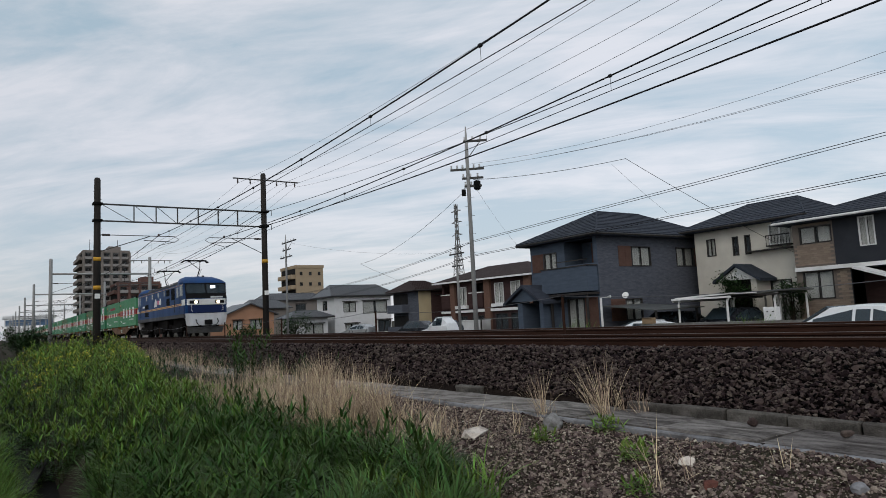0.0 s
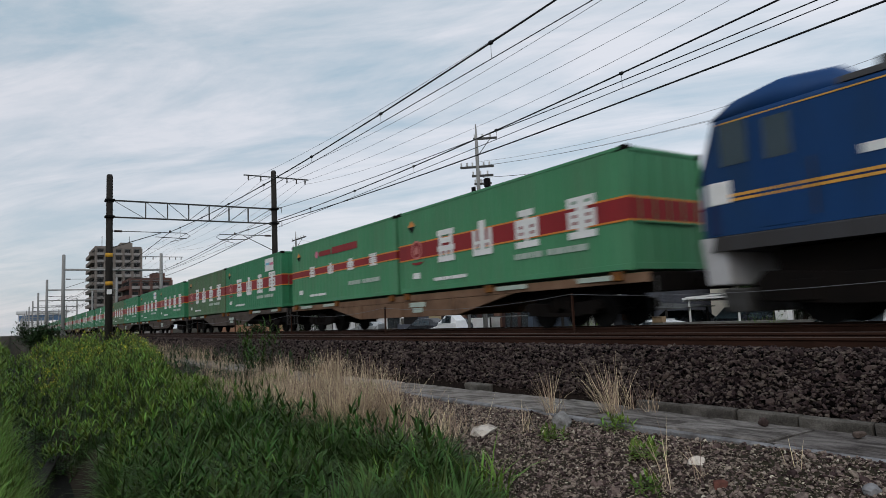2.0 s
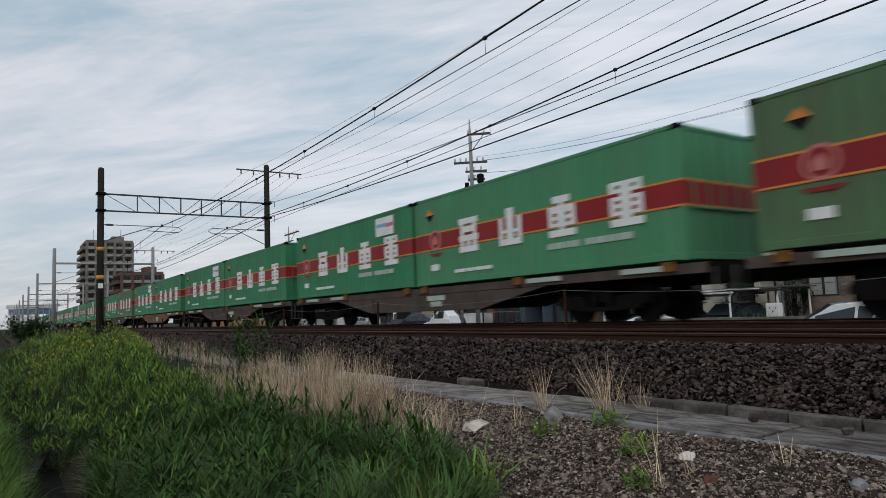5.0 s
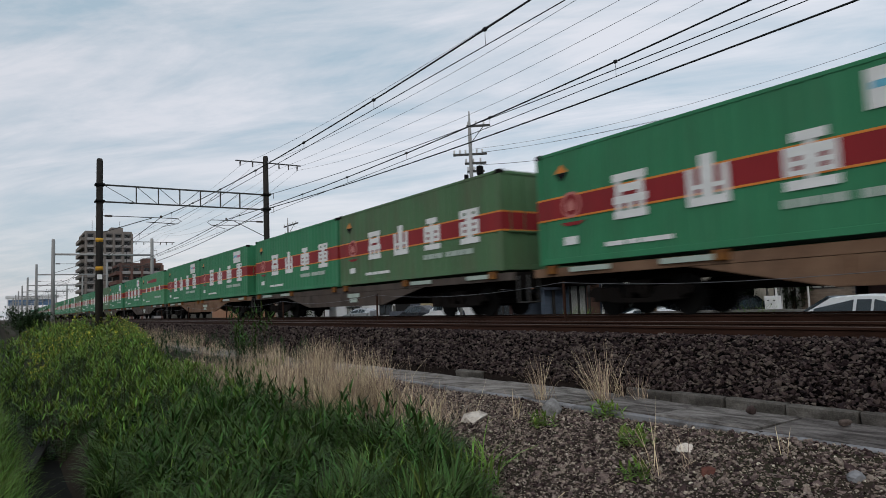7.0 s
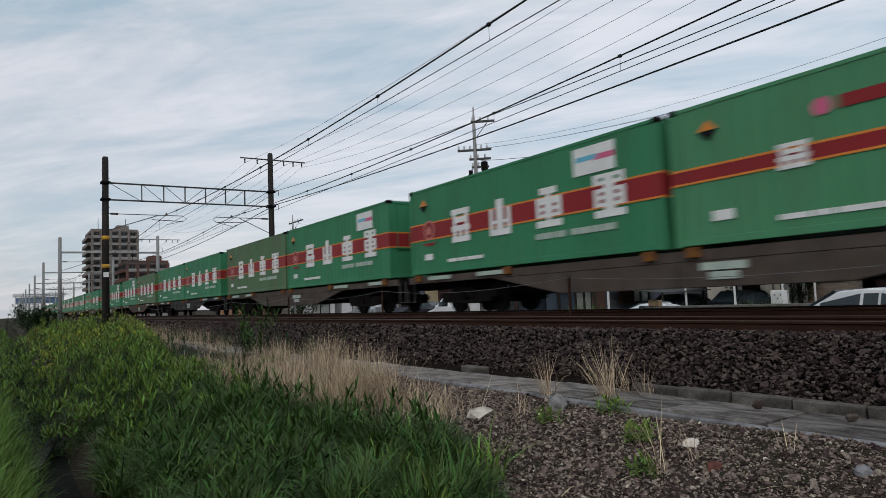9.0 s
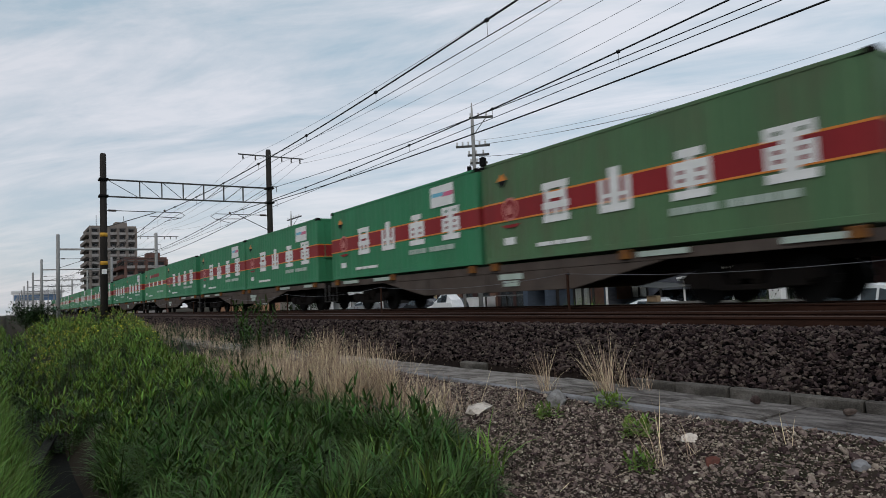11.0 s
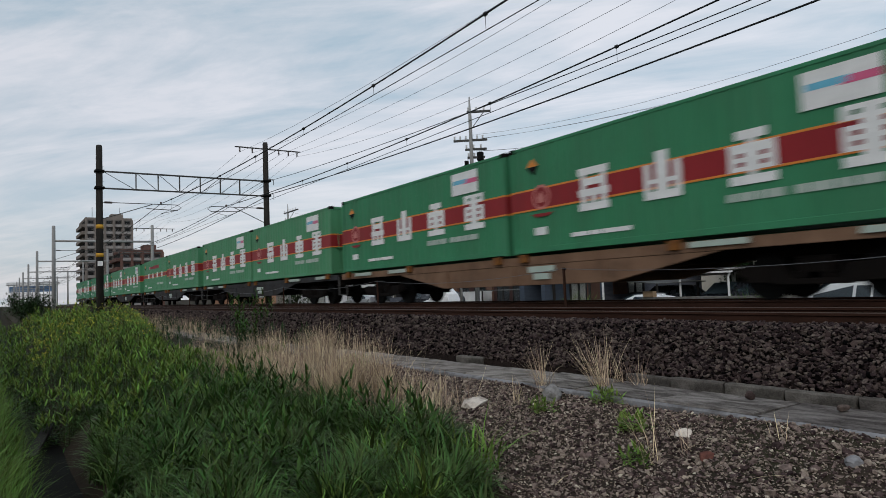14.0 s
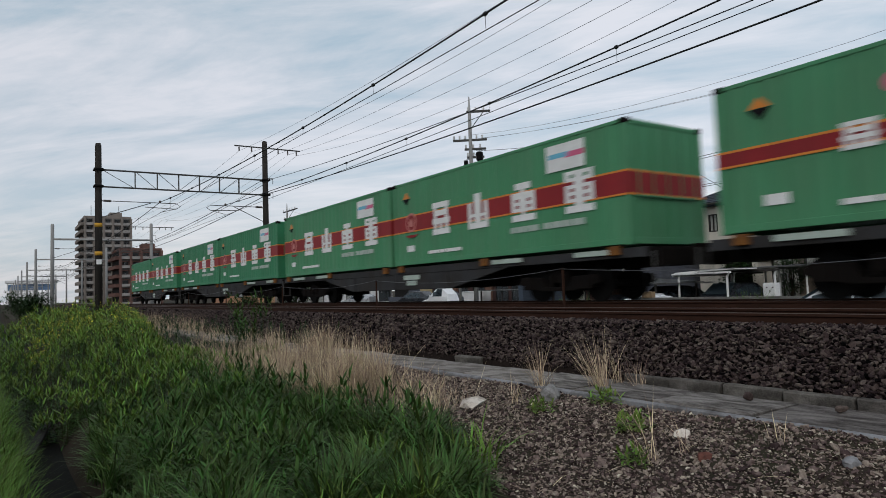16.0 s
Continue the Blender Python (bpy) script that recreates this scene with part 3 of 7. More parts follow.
for k, row in enumerate(LOADS):
    front, rear, frame_paint = row.split("|")
    x_front = FRONT_1 - PITCH * k + SLACK.get(k, 0.0)
    TRAIN.append((a_copy("w" + frame_paint, lambda: make_wagon(frame_paint)), x_front - WL, 0.0))
    for which, x in ((front, x_front - CL), (rear, x_front - WL)):
        TRAIN.append((a_copy(which, lambda: make_container(*which.split())), x, CZ))

# ------------------------------------------------------------------ locomotive
M["loco_blue"] = paint("blue_locomotive_paint", (0.006, 0.045, 0.152), (0.005, 0.036, 0.124), (0.010, 0.030, 0.065), 0.68)
M["loco_roof"] = paint("roof_blue_paint", (0.016, 0.062, 0.19), (0.012, 0.05, 0.155), (0.025, 0.045, 0.09), 0.5)
M["loco_navy"] = paint("navy_front_paint", (0.010, 0.022, 0.085), (0.008, 0.018, 0.07), (0.02, 0.03, 0.06), 0.3)
M["loco_grey"] = paint("grey_skirt_paint", (0.052, 0.052, 0.058), (0.036, 0.036, 0.038), (0.035, 0.028, 0.024), 0.7)
M["loco_light"] = paint("light_grey_front_paint", (0.62, 0.63, 0.65), (0.52, 0.53, 0.55), (0.20, 0.17, 0.15), 0.6)
M["gold"] = material("gold_line_paint", (0.62, 0.30, 0.03), (0.52, 0.25, 0.03), 0.45, bump=0.02)
M["loco_glass"] = pane_material("tinted_windscreen", (0.03, 0.045, 0.055), 0.88)
M["cab_glass"] = pane_material("cab_side_glass", (0.04, 0.065, 0.08), 0.85)
M["headlight"] = glowing("headlight_glow", (1.0, 0.80, 0.50), 5.0)
M["cab_lamp"] = glowing("cab_lamp_glow", (0.95, 0.97, 1.0), 2.5)
M["roof_gear"] = material("grey_roof_gear", (0.10, 0.10, 0.105), (0.06, 0.06, 0.062), 0.7, 0.2, scale=5, bump=0.15)
LW = 1.40


def loco_slice(x, w, z0, z1, r):
    """A rounded section across the body, as (x, y, z) points from bottom left round the roof."""
    pts = [(x, -w, z0), (x, -w, z1 - r)]
    pts += [(x, -w + r - r * math.cos(a), z1 - r + r * math.sin(a)) for a in (0.4, 0.8, 1.2)]
    pts += [(x, w - r + r * math.cos(a), z1 - r + r * math.sin(a)) for a in (1.2, 0.8, 0.4)]
    return pts + [(x, w, z1 - r), (x, w, z0)]


def loft(slices):
    g, n = Geo(), len(slices[0])
    vs = [q for s in slices for q in s]
    fs = [(i * n + k, i * n + (k + 1) % n, (i + 1) * n + (k + 1) % n, (i + 1) * n + k) for i in range(len(slices) - 1) for k in range(n)]
    return g.add(vs, fs + [tuple(range(n - 1, -1, -1)), tuple((len(slices) - 1) * n + k for k in range(n))])


def make_pantograph(parent, x, s):
    pan = part("pantograph", Geo().tube([(x, -0.5, 4.0), (x, -0.5, 4.12)], 0.06).tube([(x, 0.5, 4.0), (x, 0.5, 4.12)], 0.06).tube([(x - 0.4, -0.5, 4.08), (x + 0.4, 0.5, 4.08)], 0.035).tube([(x + 0.4, -0.5, 4.08), (x - 0.4, 0.5, 4.08)], 0.035), M["steel_dark"], parent)
    knee, top = (x - s * 0.75, 4.62), (x + s * 0.55, 5.28)
    part("lower_arm", Geo().tube([(x, 0, 4.1), (knee[0], 0, knee[1])], 0.04).tube([(x + s * 0.2, 0.12, 4.1), (knee[0], 0.12, knee[1])], 0.015), M["steel_dark"], pan)
    part("upper_arm", Geo().tube([(knee[0], 0, knee[1]), (top[0], -0.35, top[1])], 0.025).tube([(knee[0], 0, knee[1]), (top[0], 0.35, top[1])], 0.025), M["steel_dark"], pan)
    horn = [(top[0], -0.92, 5.22), (top[0], -0.72, 5.37), (top[0], 0.72, 5.37), (top[0], 0.92, 5.22)]
    part("contact_strip", Geo().tube([(q[0] - 0.16, q[1], q[2]) for q in horn], 0.04).tube([(q[0] + 0.16, q[1], q[2]) for q in horn], 0.04).box(top[0] - 0.2, top[0] + 0.2, -0.4, -0.34, 5.27, 5.33).box(top[0] - 0.2, top[0] + 0.2, 0.34, 0.4, 5.27, 5.33), M["steel_dark"], pan)


def side_box(g, x0, x1, z0, z1, proud=0.01, depth=0.012):
    g.box(x0, x1, -LW - proud, -LW - proud + depth, z0, z1)
    g.box(x0, x1, LW + proud - depth, LW + proud, z0, z1)
    return g


def make_loco():
    # own x: 0 at the middle, +x ahead; features lie at (distance ahead of the first load) - 10.2
    loco = thing("electric_locomotive", "blue electric freight locomotive with gold line, headlights lit", "locomotive")
    def p(name, geo, mat, label="", parent=None, bevel=0.0, smooth=False):
        return part(name, geo, mat, parent or loco, label, bevel, smooth)
    slices = [loco_slice(-8.55, 1.22, 1.56, 2.5, 0.06), loco_slice(-8.42, 1.34, 1.56, 2.75, 0.06), loco_slice(-8.1, LW, 1.56, 3.62, 0.12), loco_slice(8.1, LW, 1.56, 3.62, 0.12), loco_slice(8.42, 1.34, 1.56, 2.75, 0.06), loco_slice(8.55, 1.22, 1.56, 2.5, 0.06)]
    p("body", loft(slices), M["loco_blue"])
    p("sill", loft([loco_slice(-8.5, 1.26, 1.30, 1.558, 0.03), loco_slice(-8.1, LW + 0.012, 1.30, 1.558, 0.03), loco_slice(8.1, LW + 0.012, 1.30, 1.558, 0.03), loco_slice(8.5, 1.26, 1.30, 1.558, 0.03)]), M["loco_grey"], "grey lower sill")
    for s in (-1, 1):
        roof = [(s * 8.16, LW - 0.03, 3.60), (s * 7.75, LW - 0.06, 4.0), (s * 7.0, LW - 0.15, 4.16), (s * 6.2, LW - 0.25, 4.08), (s * 5.8, LW - 0.3, 3.63)]
        g = Geo()
        sl = []
        for x, w, z in roof:
            sl.append([(x, -w - 0.02, 3.58), (x, -w, max(3.6, z - 0.16)), (x, -w * 0.72, max(3.61, z - 0.03)), (x, 0, z), (x, w * 0.72, max(3.61, z - 0.03)), (x, w, max(3.6, z - 0.16)), (x, w + 0.02, 3.58)])
        p("cab_roof", loft(sl), M["loco_roof"], "domed blue cab roof", smooth=True)
        # windscreen in a black surround, on the raked face
        def face(y0, y1, z0, z1, out):
            run = lambda z: s * (8.44 - (z - 2.7) * 0.36 + out)
            w0 = [(run(z0), y0, z0), (run(z0), y1, z0), (run(z1), y1, z1), (run(z1), y0, z1)]
            return Geo().add(w0 + [(q[0] - s * 0.05, q[1], q[2]) for q in w0], [(0, 1, 2, 3), (4, 7, 6, 5), (0, 4, 5, 1), (1, 5, 6, 2), (2, 6, 7, 3), (3, 7, 4, 0)])
        p("front_mask", face(-1.33, 1.33, 2.53, 3.57, 0.03), M["black"], "black windscreen surround")
        p("windscreen", face(-1.25, -0.06, 2.88, 3.5, 0.045), M["loco_glass"], "tinted windscreen")
        p("windscreen", face(0.06, 1.25, 2.88, 3.5, 0.045), M["loco_glass"], "tinted windscreen")
        if s > 0:
            p("cab_lamp", face(0.32, 0.62, 3.22, 3.42, 0.05), M["cab_lamp"], "bright light behind the windscreen")
        band = [(s * 8.25, -LW - 0.012), (s * 8.58, -1.22), (s * 8.64, -0.8), (s * 8.64, 0.8), (s * 8.58, 1.22), (s * 8.25, LW + 0.012), (s * 7.86, LW + 0.012), (s * 7.86, -LW - 0.012)]
        p("front_band", Geo().prism(band, 2.10, 2.50, "z"), M["white"], "white band across the nose", bevel=0.02)
        navy = [(q[0] - s * 0.02, q[1] * 0.99) for q in band]
        p("nose", Geo().prism(navy, 1.58, 2.098, "z"), M["loco_navy"], "dark blue nose panel", bevel=0.02)
        for y in (-0.82, 0.82):
            lamp = p("headlight_case", Geo().box(min(s * 8.62, s * 8.665), max(s * 8.62, s * 8.665), y - 0.3, y + 0.3, 2.19, 2.40), M["black"], "dark headlight case", bevel=0.01)
            n = 16
            yy = y - 0.1 if y > 0 else y + 0.1
            mat = M["headlight"] if s > 0 else M["loco_glass"]
            p("headlight", Geo().prism([(yy + 0.1 * math.cos(2 * math.pi * k / n), 2.295 + 0.1 * math.sin(2 * math.pi * k / n)) for k in range(n)], s * 8.666, s * 8.685, "x"), mat, "round headlight", lamp)
            p("hand_rail", Geo().tube([(s * 8.70, y * 1.25, 2.1), (s * 8.70, y * 1.25, 1.75), (s * 8.66, y * 1.12, 1.68)], 0.018, 6), M["loco_light"], "grey handrail")
        p("number_plate", Geo().box(min(s * 8.55, s * 8.62), max(s * 8.55, s * 8.62), 0.25, 1.05, 2.56, 2.66), M["loco_light"], "pale plate bar")
        p("buffer_beam", Geo().prism([(-1.35, 1.56), (1.35, 1.56), (1.22, 0.72), (-1.22, 0.72)], s * 8.1, s * 8.56, "x"), M["loco_light"], "light grey buffer beam", bevel=0.03)
        p("snow_plough", Geo().prism([(-1.2, 0.66), (1.2, 0.66), (1.05, 0.24), (-1.05, 0.24)], s * 7.9, s * 8.35, "x"), M["steel"], "grey rail guard", bevel=0.03)
        p("coupler", Geo().box(min(s * 8.5, s * 9.0), max(s * 8.5, s * 9.0), -0.16, 0.16, 0.80, 1.06).box(min(s * 8.85, s * 9.02), max(s * 8.85, s * 9.02), -0.24, 0.24, 0.76, 1.1), M["steel_dark"], "black knuckle coupler", bevel=0.03)
        for y in (-0.7, 0.7):
            p("air_hose", Geo().tube([(s * 8.55, y, 1.15), (s * 8.72, y * 1.0, 0.95), (s * 8.74, y * 0.8, 0.74), (s * 8.7, y * 0.5, 0.72)], 0.03, 8), M["black"], "black air hose")
        # side doors and cab windows
        p("cab_door", side_box(Geo(), min(s * 6.6, s * 7.35), max(s * 6.6, s * 7.35), 1.62, 3.5), M["loco_blue"], bevel=0.004)
        p("cab_window", side_box(Geo(), min(s * 7.5, s * 8.0), max(s * 7.5, s * 8.0), 2.75, 3.48, 0.012), M["cab_glass"], "cab side window")
        p("cab_window", side_box(Geo(), min(s * 6.75, s * 7.2), max(s * 6.75, s * 7.2), 2.72, 3.4, 0.016), M["cab_glass"], "door window")
        p("hand_rail", Geo().tube([(s * 6.45, -LW - 0.05, 1.7), (s * 6.45, -LW - 0.05, 2.6)], 0.016, 6), M["loco_grey"], "grey handrail")
    p("gold_line", side_box(Geo(), -8.0, 8.0, 2.205, 2.255), M["gold"], "gold line")
    p("gold_line", side_box(Geo(), -8.0, 8.0, 2.125, 2.172), M["gold"], "gold line")
    p("gold_line", side_box(Geo(), -8.0, 8.0, 3.485, 3.51), M["gold"], "thin gold roof line")
    p("line_centre", side_box(Geo(), -8.0, 8.0, 2.173, 2.204, 0.008), M["loco_navy"], "dark line between the gold lines")
    def louvre(x0, x1, z0, z1, n):
        base = p("grille", side_box(Geo(), x0, x1, z0, z1), M["underframe"], "black ventilation grille", bevel=0.004)
        g = Geo()
        for k in range(n):
            z = z0 + (k + 0.5) * (z1 - z0) / n
            for y in (-LW - 0.022, LW + 0.008):
                g.box(x0 + 0.03, x1 - 0.03, y, y + 0.014, z - 0.012, z + 0.012)
        p("slats", g, M["black"], "dark slats", base)
    louvre(5.23, 6.34, 2.62, 3.42, 18)
    louvre(3.62, 4.68, 2.98, 3.42, 8)
    louvre(3.62, 4.68, 2.30, 2.80, 9)
    louvre(-4.74, -3.23, 1.72, 2.06, 5)
    louvre(-4.74, -3.23, 2.34, 2.70, 6)
    for x in (2.7, 0.49, -1.86, -4.25):
        p("side_window", side_box(Geo(), x, x + 0.5, 3.03, 3.40, 0.012), M["cab_glass"], "small side window", bevel=0.01)
    # unreadable side pictures as plain coloured shapes
    p("side_picture", Geo().prism([(-0.8, 2.36), (0.12, 2.40), (0.15, 2.46), (0.05, 2.8), (-0.2, 3.0), (-0.55, 2.92), (-0.72, 2.6)], -LW - 0.013, -LW - 0.002), M["letter"], "pale printed shape")
    p("side_picture", Geo().prism([(0.25, 2.55), (0.9, 2.52), (0.98, 2.74), (0.6, 2.86), (0.3, 2.8)], -LW - 0.014, -LW - 0.002), M["pink_bar"], "pink printed shape")
    p("side_picture", Geo().prism([(1.02, 2.5), (1.66, 2.48), (1.72, 2.9), (1.45, 2.97), (1.2, 2.78), (1.04, 2.82)], -LW - 0.014, -LW - 0.002), M["letter"], "pale printed shape")
    p("side_plate", side_box(Geo(), -5.75, -4.85, 2.48, 2.62, 0.012), M["letter"], "white plate bar")
    # roof: troughs, boxes, insulators
    p("roof_edge", Geo().box(-6.0, 6.0, -1.38, -1.22, 3.6, 3.7).box(-6.0, 6.0, 1.22, 1.38, 3.6, 3.7), M["roof_gear"], bevel=0.01)
    for x0, x1, z in ((-5.6, -4.6, 3.98), (-3.4, -0.4, 3.86), (-0.2, 1.4, 3.92), (1.7, 3.3, 3.88), (3.6, 5.4, 3.96)):
        p("roof_box", Geo().prism([(-1.1, 3.6), (1.1, 3.6), (0.95, z), (-0.95, z)], x0, x1, "x"), M["roof_gear"], "grey roof equipment box", bevel=0.03)
    for x in (-4.2, -3.9, 5.55):
        p("roof_insulator", Geo().tube([(x, -0.6, 3.6), (x, -0.6, 3.74), (x, -0.6, 3.76), (x, -0.6, 3.98)], [0.07, 0.07, 0.045, 0.03], 10), M["insulator"])
    p("roof_bus", Geo().tube([(-5.0, -0.6, 4.02), (5.6, -0.6, 4.02)], 0.02, 6), M["steel_dark"])
    make_pantograph(loco, -2.95, 1)
    make_pantograph(loco, 6.75, -1)
    p("horn", Geo().tube([(6.9, 0.2, 4.1), (7.3, 0.2, 4.14)], [0.03, 0.07], 8), M["steel_dark"])
    # running gear: three two-axle bogies and tanks
    for x in (-5.6, 0.0, 5.6):
        b = p("bogie", Geo().prism([(-2.1, 0.72), (-1.9, 0.92), (-0.6, 0.8), (0.6, 0.8), (1.9, 0.92), (2.1, 0.72), (2.0, 0.42), (0.7, 0.32), (-0.7, 0.32), (-2.0, 0.42)], -1.22, -1.05).prism([(-2.1, 0.72), (-1.9, 0.92), (1.9, 0.92), (2.1, 0.72), (2.0, 0.42), (-2.0, 0.42)], 1.05, 1.22).box(-1.8, 1.8, -1.0, 1.0, 0.5, 1.28), M["underframe"], bevel=0.02)
        for dx_ in (-1.25, 1.25):
            w = part("wheelset", shared("loco_wheelset", lambda: wheelset(0.56), M["steel_dark"]), M["steel_dark"], b)
            w.location = (x + dx_, 0, 0.56)
            part("axle_box", Geo().box(x + dx_ - 0.2, x + dx_ + 0.2, -1.27, -1.2, 0.40, 0.74), M["underframe"], b, bevel=0.02)
        b.data.transform(Matrix.Translation((x, 0, 0)))
    for x in (-2.8, 2.8):
        p("equipment_tank", Geo().box(x - 0.6, x + 0.6, -1.3, 1.3, 0.5, 1.29), M["underframe"], bevel=0.05)
    # the leading cab is a little longer than the trailing one
    for ob in list(loco.children) + [q for c in loco.children for q in c.children]:
        names = (ob.name.split(".")[0], ob.parent.name.split(".")[0])
        if ob.type == "MESH" and "bogie" not in names and "pantograph" not in names:
            for v in ob.data.vertices:
                x = v.co.x
                v.co.x += 0.36 * max(0.0, min(1.0, (x - 6.4) / 1.0)) + 0.40 * max(0.0, min(1.0, (x - 7.75) / 0.3))
    return loco


TRAIN.append((make_loco(), FRONT_1 + 10.2, 0.0))

# ------------------------------------------------------------------ overhead line
SPAN, PORTAL_X = 40.3, -41.1
POLE_N, POLE_F = 4.6, 14.2


def sag(x, low_z, high_z):
    u = ((x - PORTAL_X) % SPAN) / SPAN * 2 - 1
    return low_z + (high_z - low_z) * u * u


def wire_thing(name, label, pts, r, mat, n=6):
    ob = thing(name, label, "wire", group="overhead line wires")
    part("strand", Geo().tube(pts, r, n), mat, ob)
    return ob


def make_catenary():
    xs = [-420 + 4 * k for k in range(80)] + [-100 + 1.0 * k for k in range(131)]
    for y, lo, hi in ((NEAR, 5.66, 6.10), (FAR, 5.69, 6.10)):
        st = lambda x: y + 0.12 * math.sin(2 * math.pi * (x - PORTAL_X) / (2 * SPAN))
        w = wire_thing("messenger_wire", "thick dark messenger wire above the track", [(x, st(x), sag(x, lo, hi)) for x in xs], 0.019, M["wire"])
        c = wire_thing("contact_wire", "copper contact wire hung from droppers", [(x, st(x), 5.46) for x in xs], 0.010, M["wire"])
        for k in range(-36, 8):
            x = -19.4 + 4.75 * k
            if -190 < x < 30:
                if abs((x - PORTAL_X + SPAN / 2) % SPAN - SPAN / 2) < 1.2:
                    continue
                z = sag(x, lo, hi)
                part("dropper", Geo().tube([(x, st(x), 5.46), (x, st(x), z)], 0.005, 5), M["wire"], c)
                part("clamp", Geo().tube([(x - 0.05, st(x), z), (x - 0.03, st(x), z), (x + 0.03, st(x), z), (x + 0.05, st(x), z)], [0.02, 0.045, 0.045, 0.02], 8), M["wire"], w)
    # feeders on the far side and on the crossarm of the masts
    low = lambda x, lo, hi: lo + (hi - lo) * (((x - PORTAL_X) % 64.2) / 32.1 - 1) ** 2
    for y, lo, hi, r in ((14.5, 6.27, 7.0, 0.024), (14.7, 6.95, 7.95, 0.015)):
        wire_thing("feeder_cable", "thick dark feeder cable along the line", [(x, y, low(x, lo, hi)) for x in xs], r, M["wire"])
    for y, lo, hi in ((12.55, 8.95, 9.6), (13.35, 8.6, 9.6), (15.1, 9.05, 9.6), (15.75, 8.75, 9.6), (16.35, 8.3, 9.6)):
        wire_thing("line_wire", "thin grey line wire between the masts", [(x, y, sag(x, lo, hi)) for x in xs], 0.0075, M["thinwire"], 5)


make_catenary()


def make_portal(x, first):
    dark = M["pole"] if first else M["pole_pale"]
    label = "dark concrete pole portal with steel lattice beam" if first else "pale concrete pole portal with tube beam"
    po = thing("catenary_portal", label + " over both tracks", "catenary mast", (x, 0, 0), group="portals over the line")
    tops = (9.3, 10.35) if first else (8.65, 8.95)
    for y, top in ((POLE_N, tops[0]), (POLE_F, tops[1])):
        pole = part("pole", Geo().tube([(0, y, -1.3), (0, y, top - 0.12), (0, y, top)], [0.205, 0.165, 0.13], 16), dark, po, "spun concrete pole", smooth=True)
        if first:
            g = Geo()
            for k in range(16):
                z = 2.2 + 0.42 * k
                g.tube([(0, y - 0.21 if k % 2 else y + 0.14, z), (0, y - 0.13 if k % 2 else y + 0.22, z)], 0.009, 5)
            part("step_bolts", g, M["steel_dark"], pole)
            for z in ((4.55, 2.95) if y == POLE_N else (4.5,)):
                part("band", Geo().tube([(0, y, z), (0, y, z + 0.22)], 0.197, 16), M["yellow"], pole, "yellow warning band", smooth=True)
            part("plate", Geo().box(0.19, 0.21, y - 0.13, y + 0.13, 2.45, 2.72), M["white"], pole, "small white plate")
    y0, y1 = POLE_N - 0.1, POLE_F + 0.1
    if first:
        zb, zt = 6.82, 7.84
        g = Geo()
        for dx_ in (-0.1, 0.1):
            g.box(dx_ - 0.03, dx_ + 0.03, y0, y1, zt - 0.055, zt).box(dx_ - 0.03, dx_ + 0.03, y0, y1, zb, zb + 0.055)
        part("chord", g, M["steel"], po, "steel angle chords", bevel=0.006)
        n = 6
        ys = [POLE_N + 1.9 + k * (POLE_F - POLE_N - 3.6) / (n - 1) for k in range(n)]
        for k, y in enumerate(ys):
            part("upright", Geo().box(-0.09, 0.09, y - 0.02, y + 0.02, zb, zt), M["steel"], po)
        brace = [(POLE_N + 0.15, zt, ys[0], zb)] + [(a, zt, b, zb) if k < 2 else (a, zb, b, zt) for k, (a, b) in enumerate(zip(ys, ys[1:]))] + [(ys[-1], zb, POLE_F - 0.15, zt)]
        for a, za, b, zb_ in brace:
            part("diagonal", Geo().tube([(0.0, a, za), (0.0, b, zb_)], 0.018, 6), M["steel"], po)
        for y in (POLE_N, POLE_F):
            for z in (zb, zt - 0.07):
                part("bracket", Geo().box(-0.3, 0.3, y - 0.24, y + 0.24, z - 0.02, z + 0.09), M["steel_dark"], po, bevel=0.01)
    else:
        part("chord", Geo().tube([(0, y0, 7.05), (0, y1, 7.05)], 0.11, 10), M["pole_pale"], po, "pale tube beam", smooth=True)
    # hinged cantilevers
    for y, s, reach in ((POLE_N, 1, NEAR), (POLE_F, -1, FAR)):
        g = Geo().tube([(0, y, 6.05), (0, reach + s * 0.9, 6.05), (0, reach + s * 1.15, 5.88), (0, reach + s * 0.9, 5.72), (0, reach - s * 0.8, 5.78)], 0.022, 8)
        g.tube([(0, y, 5.05), (0, reach - s * 0.5, 6.02)], 0.023, 8)
        g.tube([(0, reach + s * 0.85, 5.72), (0, reach, 5.5)], 0.016, 6)
        part("cantilever", g, M["steel"], po, "hinged tube cantilever", smooth=True)
        part("insulator", Geo().tube([(0, y + s * 0.25, 6.05), (0, y + s * 0.65, 6.05)], 0.06, 10), M["insulator"], po)
        part("insulator", Geo().tube([(0, reach, 6.05), (0, reach, 6.14), (0, reach, 6.2)], [0.05, 0.07, 0.03], 10), M["insulator"], po)
    za = 9.88 if first else 8.5
    part("crossarm", Geo().box(-0.04, 0.04, POLE_F - 1.95, POLE_F + 2.4, za, za + 0.07), M["steel"], po, "steel crossarm", bevel=0.005)
    for y in (12.55, 13.35, 15.1, 15.75, 16.35):
        part("insulator", Geo().tube([(0, y, za - d) for d in (0, 0.08, 0.09, 0.18, 0.19, 0.28)], [0.03, 0.06, 0.035, 0.06, 0.035, 0.05], 8), M["insulator"], po)
    for z in (7.95, 7.0) if first else (7.6,):
        part("feeder_bracket", Geo().tube([(0, POLE_F, z), (0, POLE_F + 0.5, z), (0, POLE_F + 0.5, z - 0.35)], 0.025, 6), M["steel"], po)
    return po


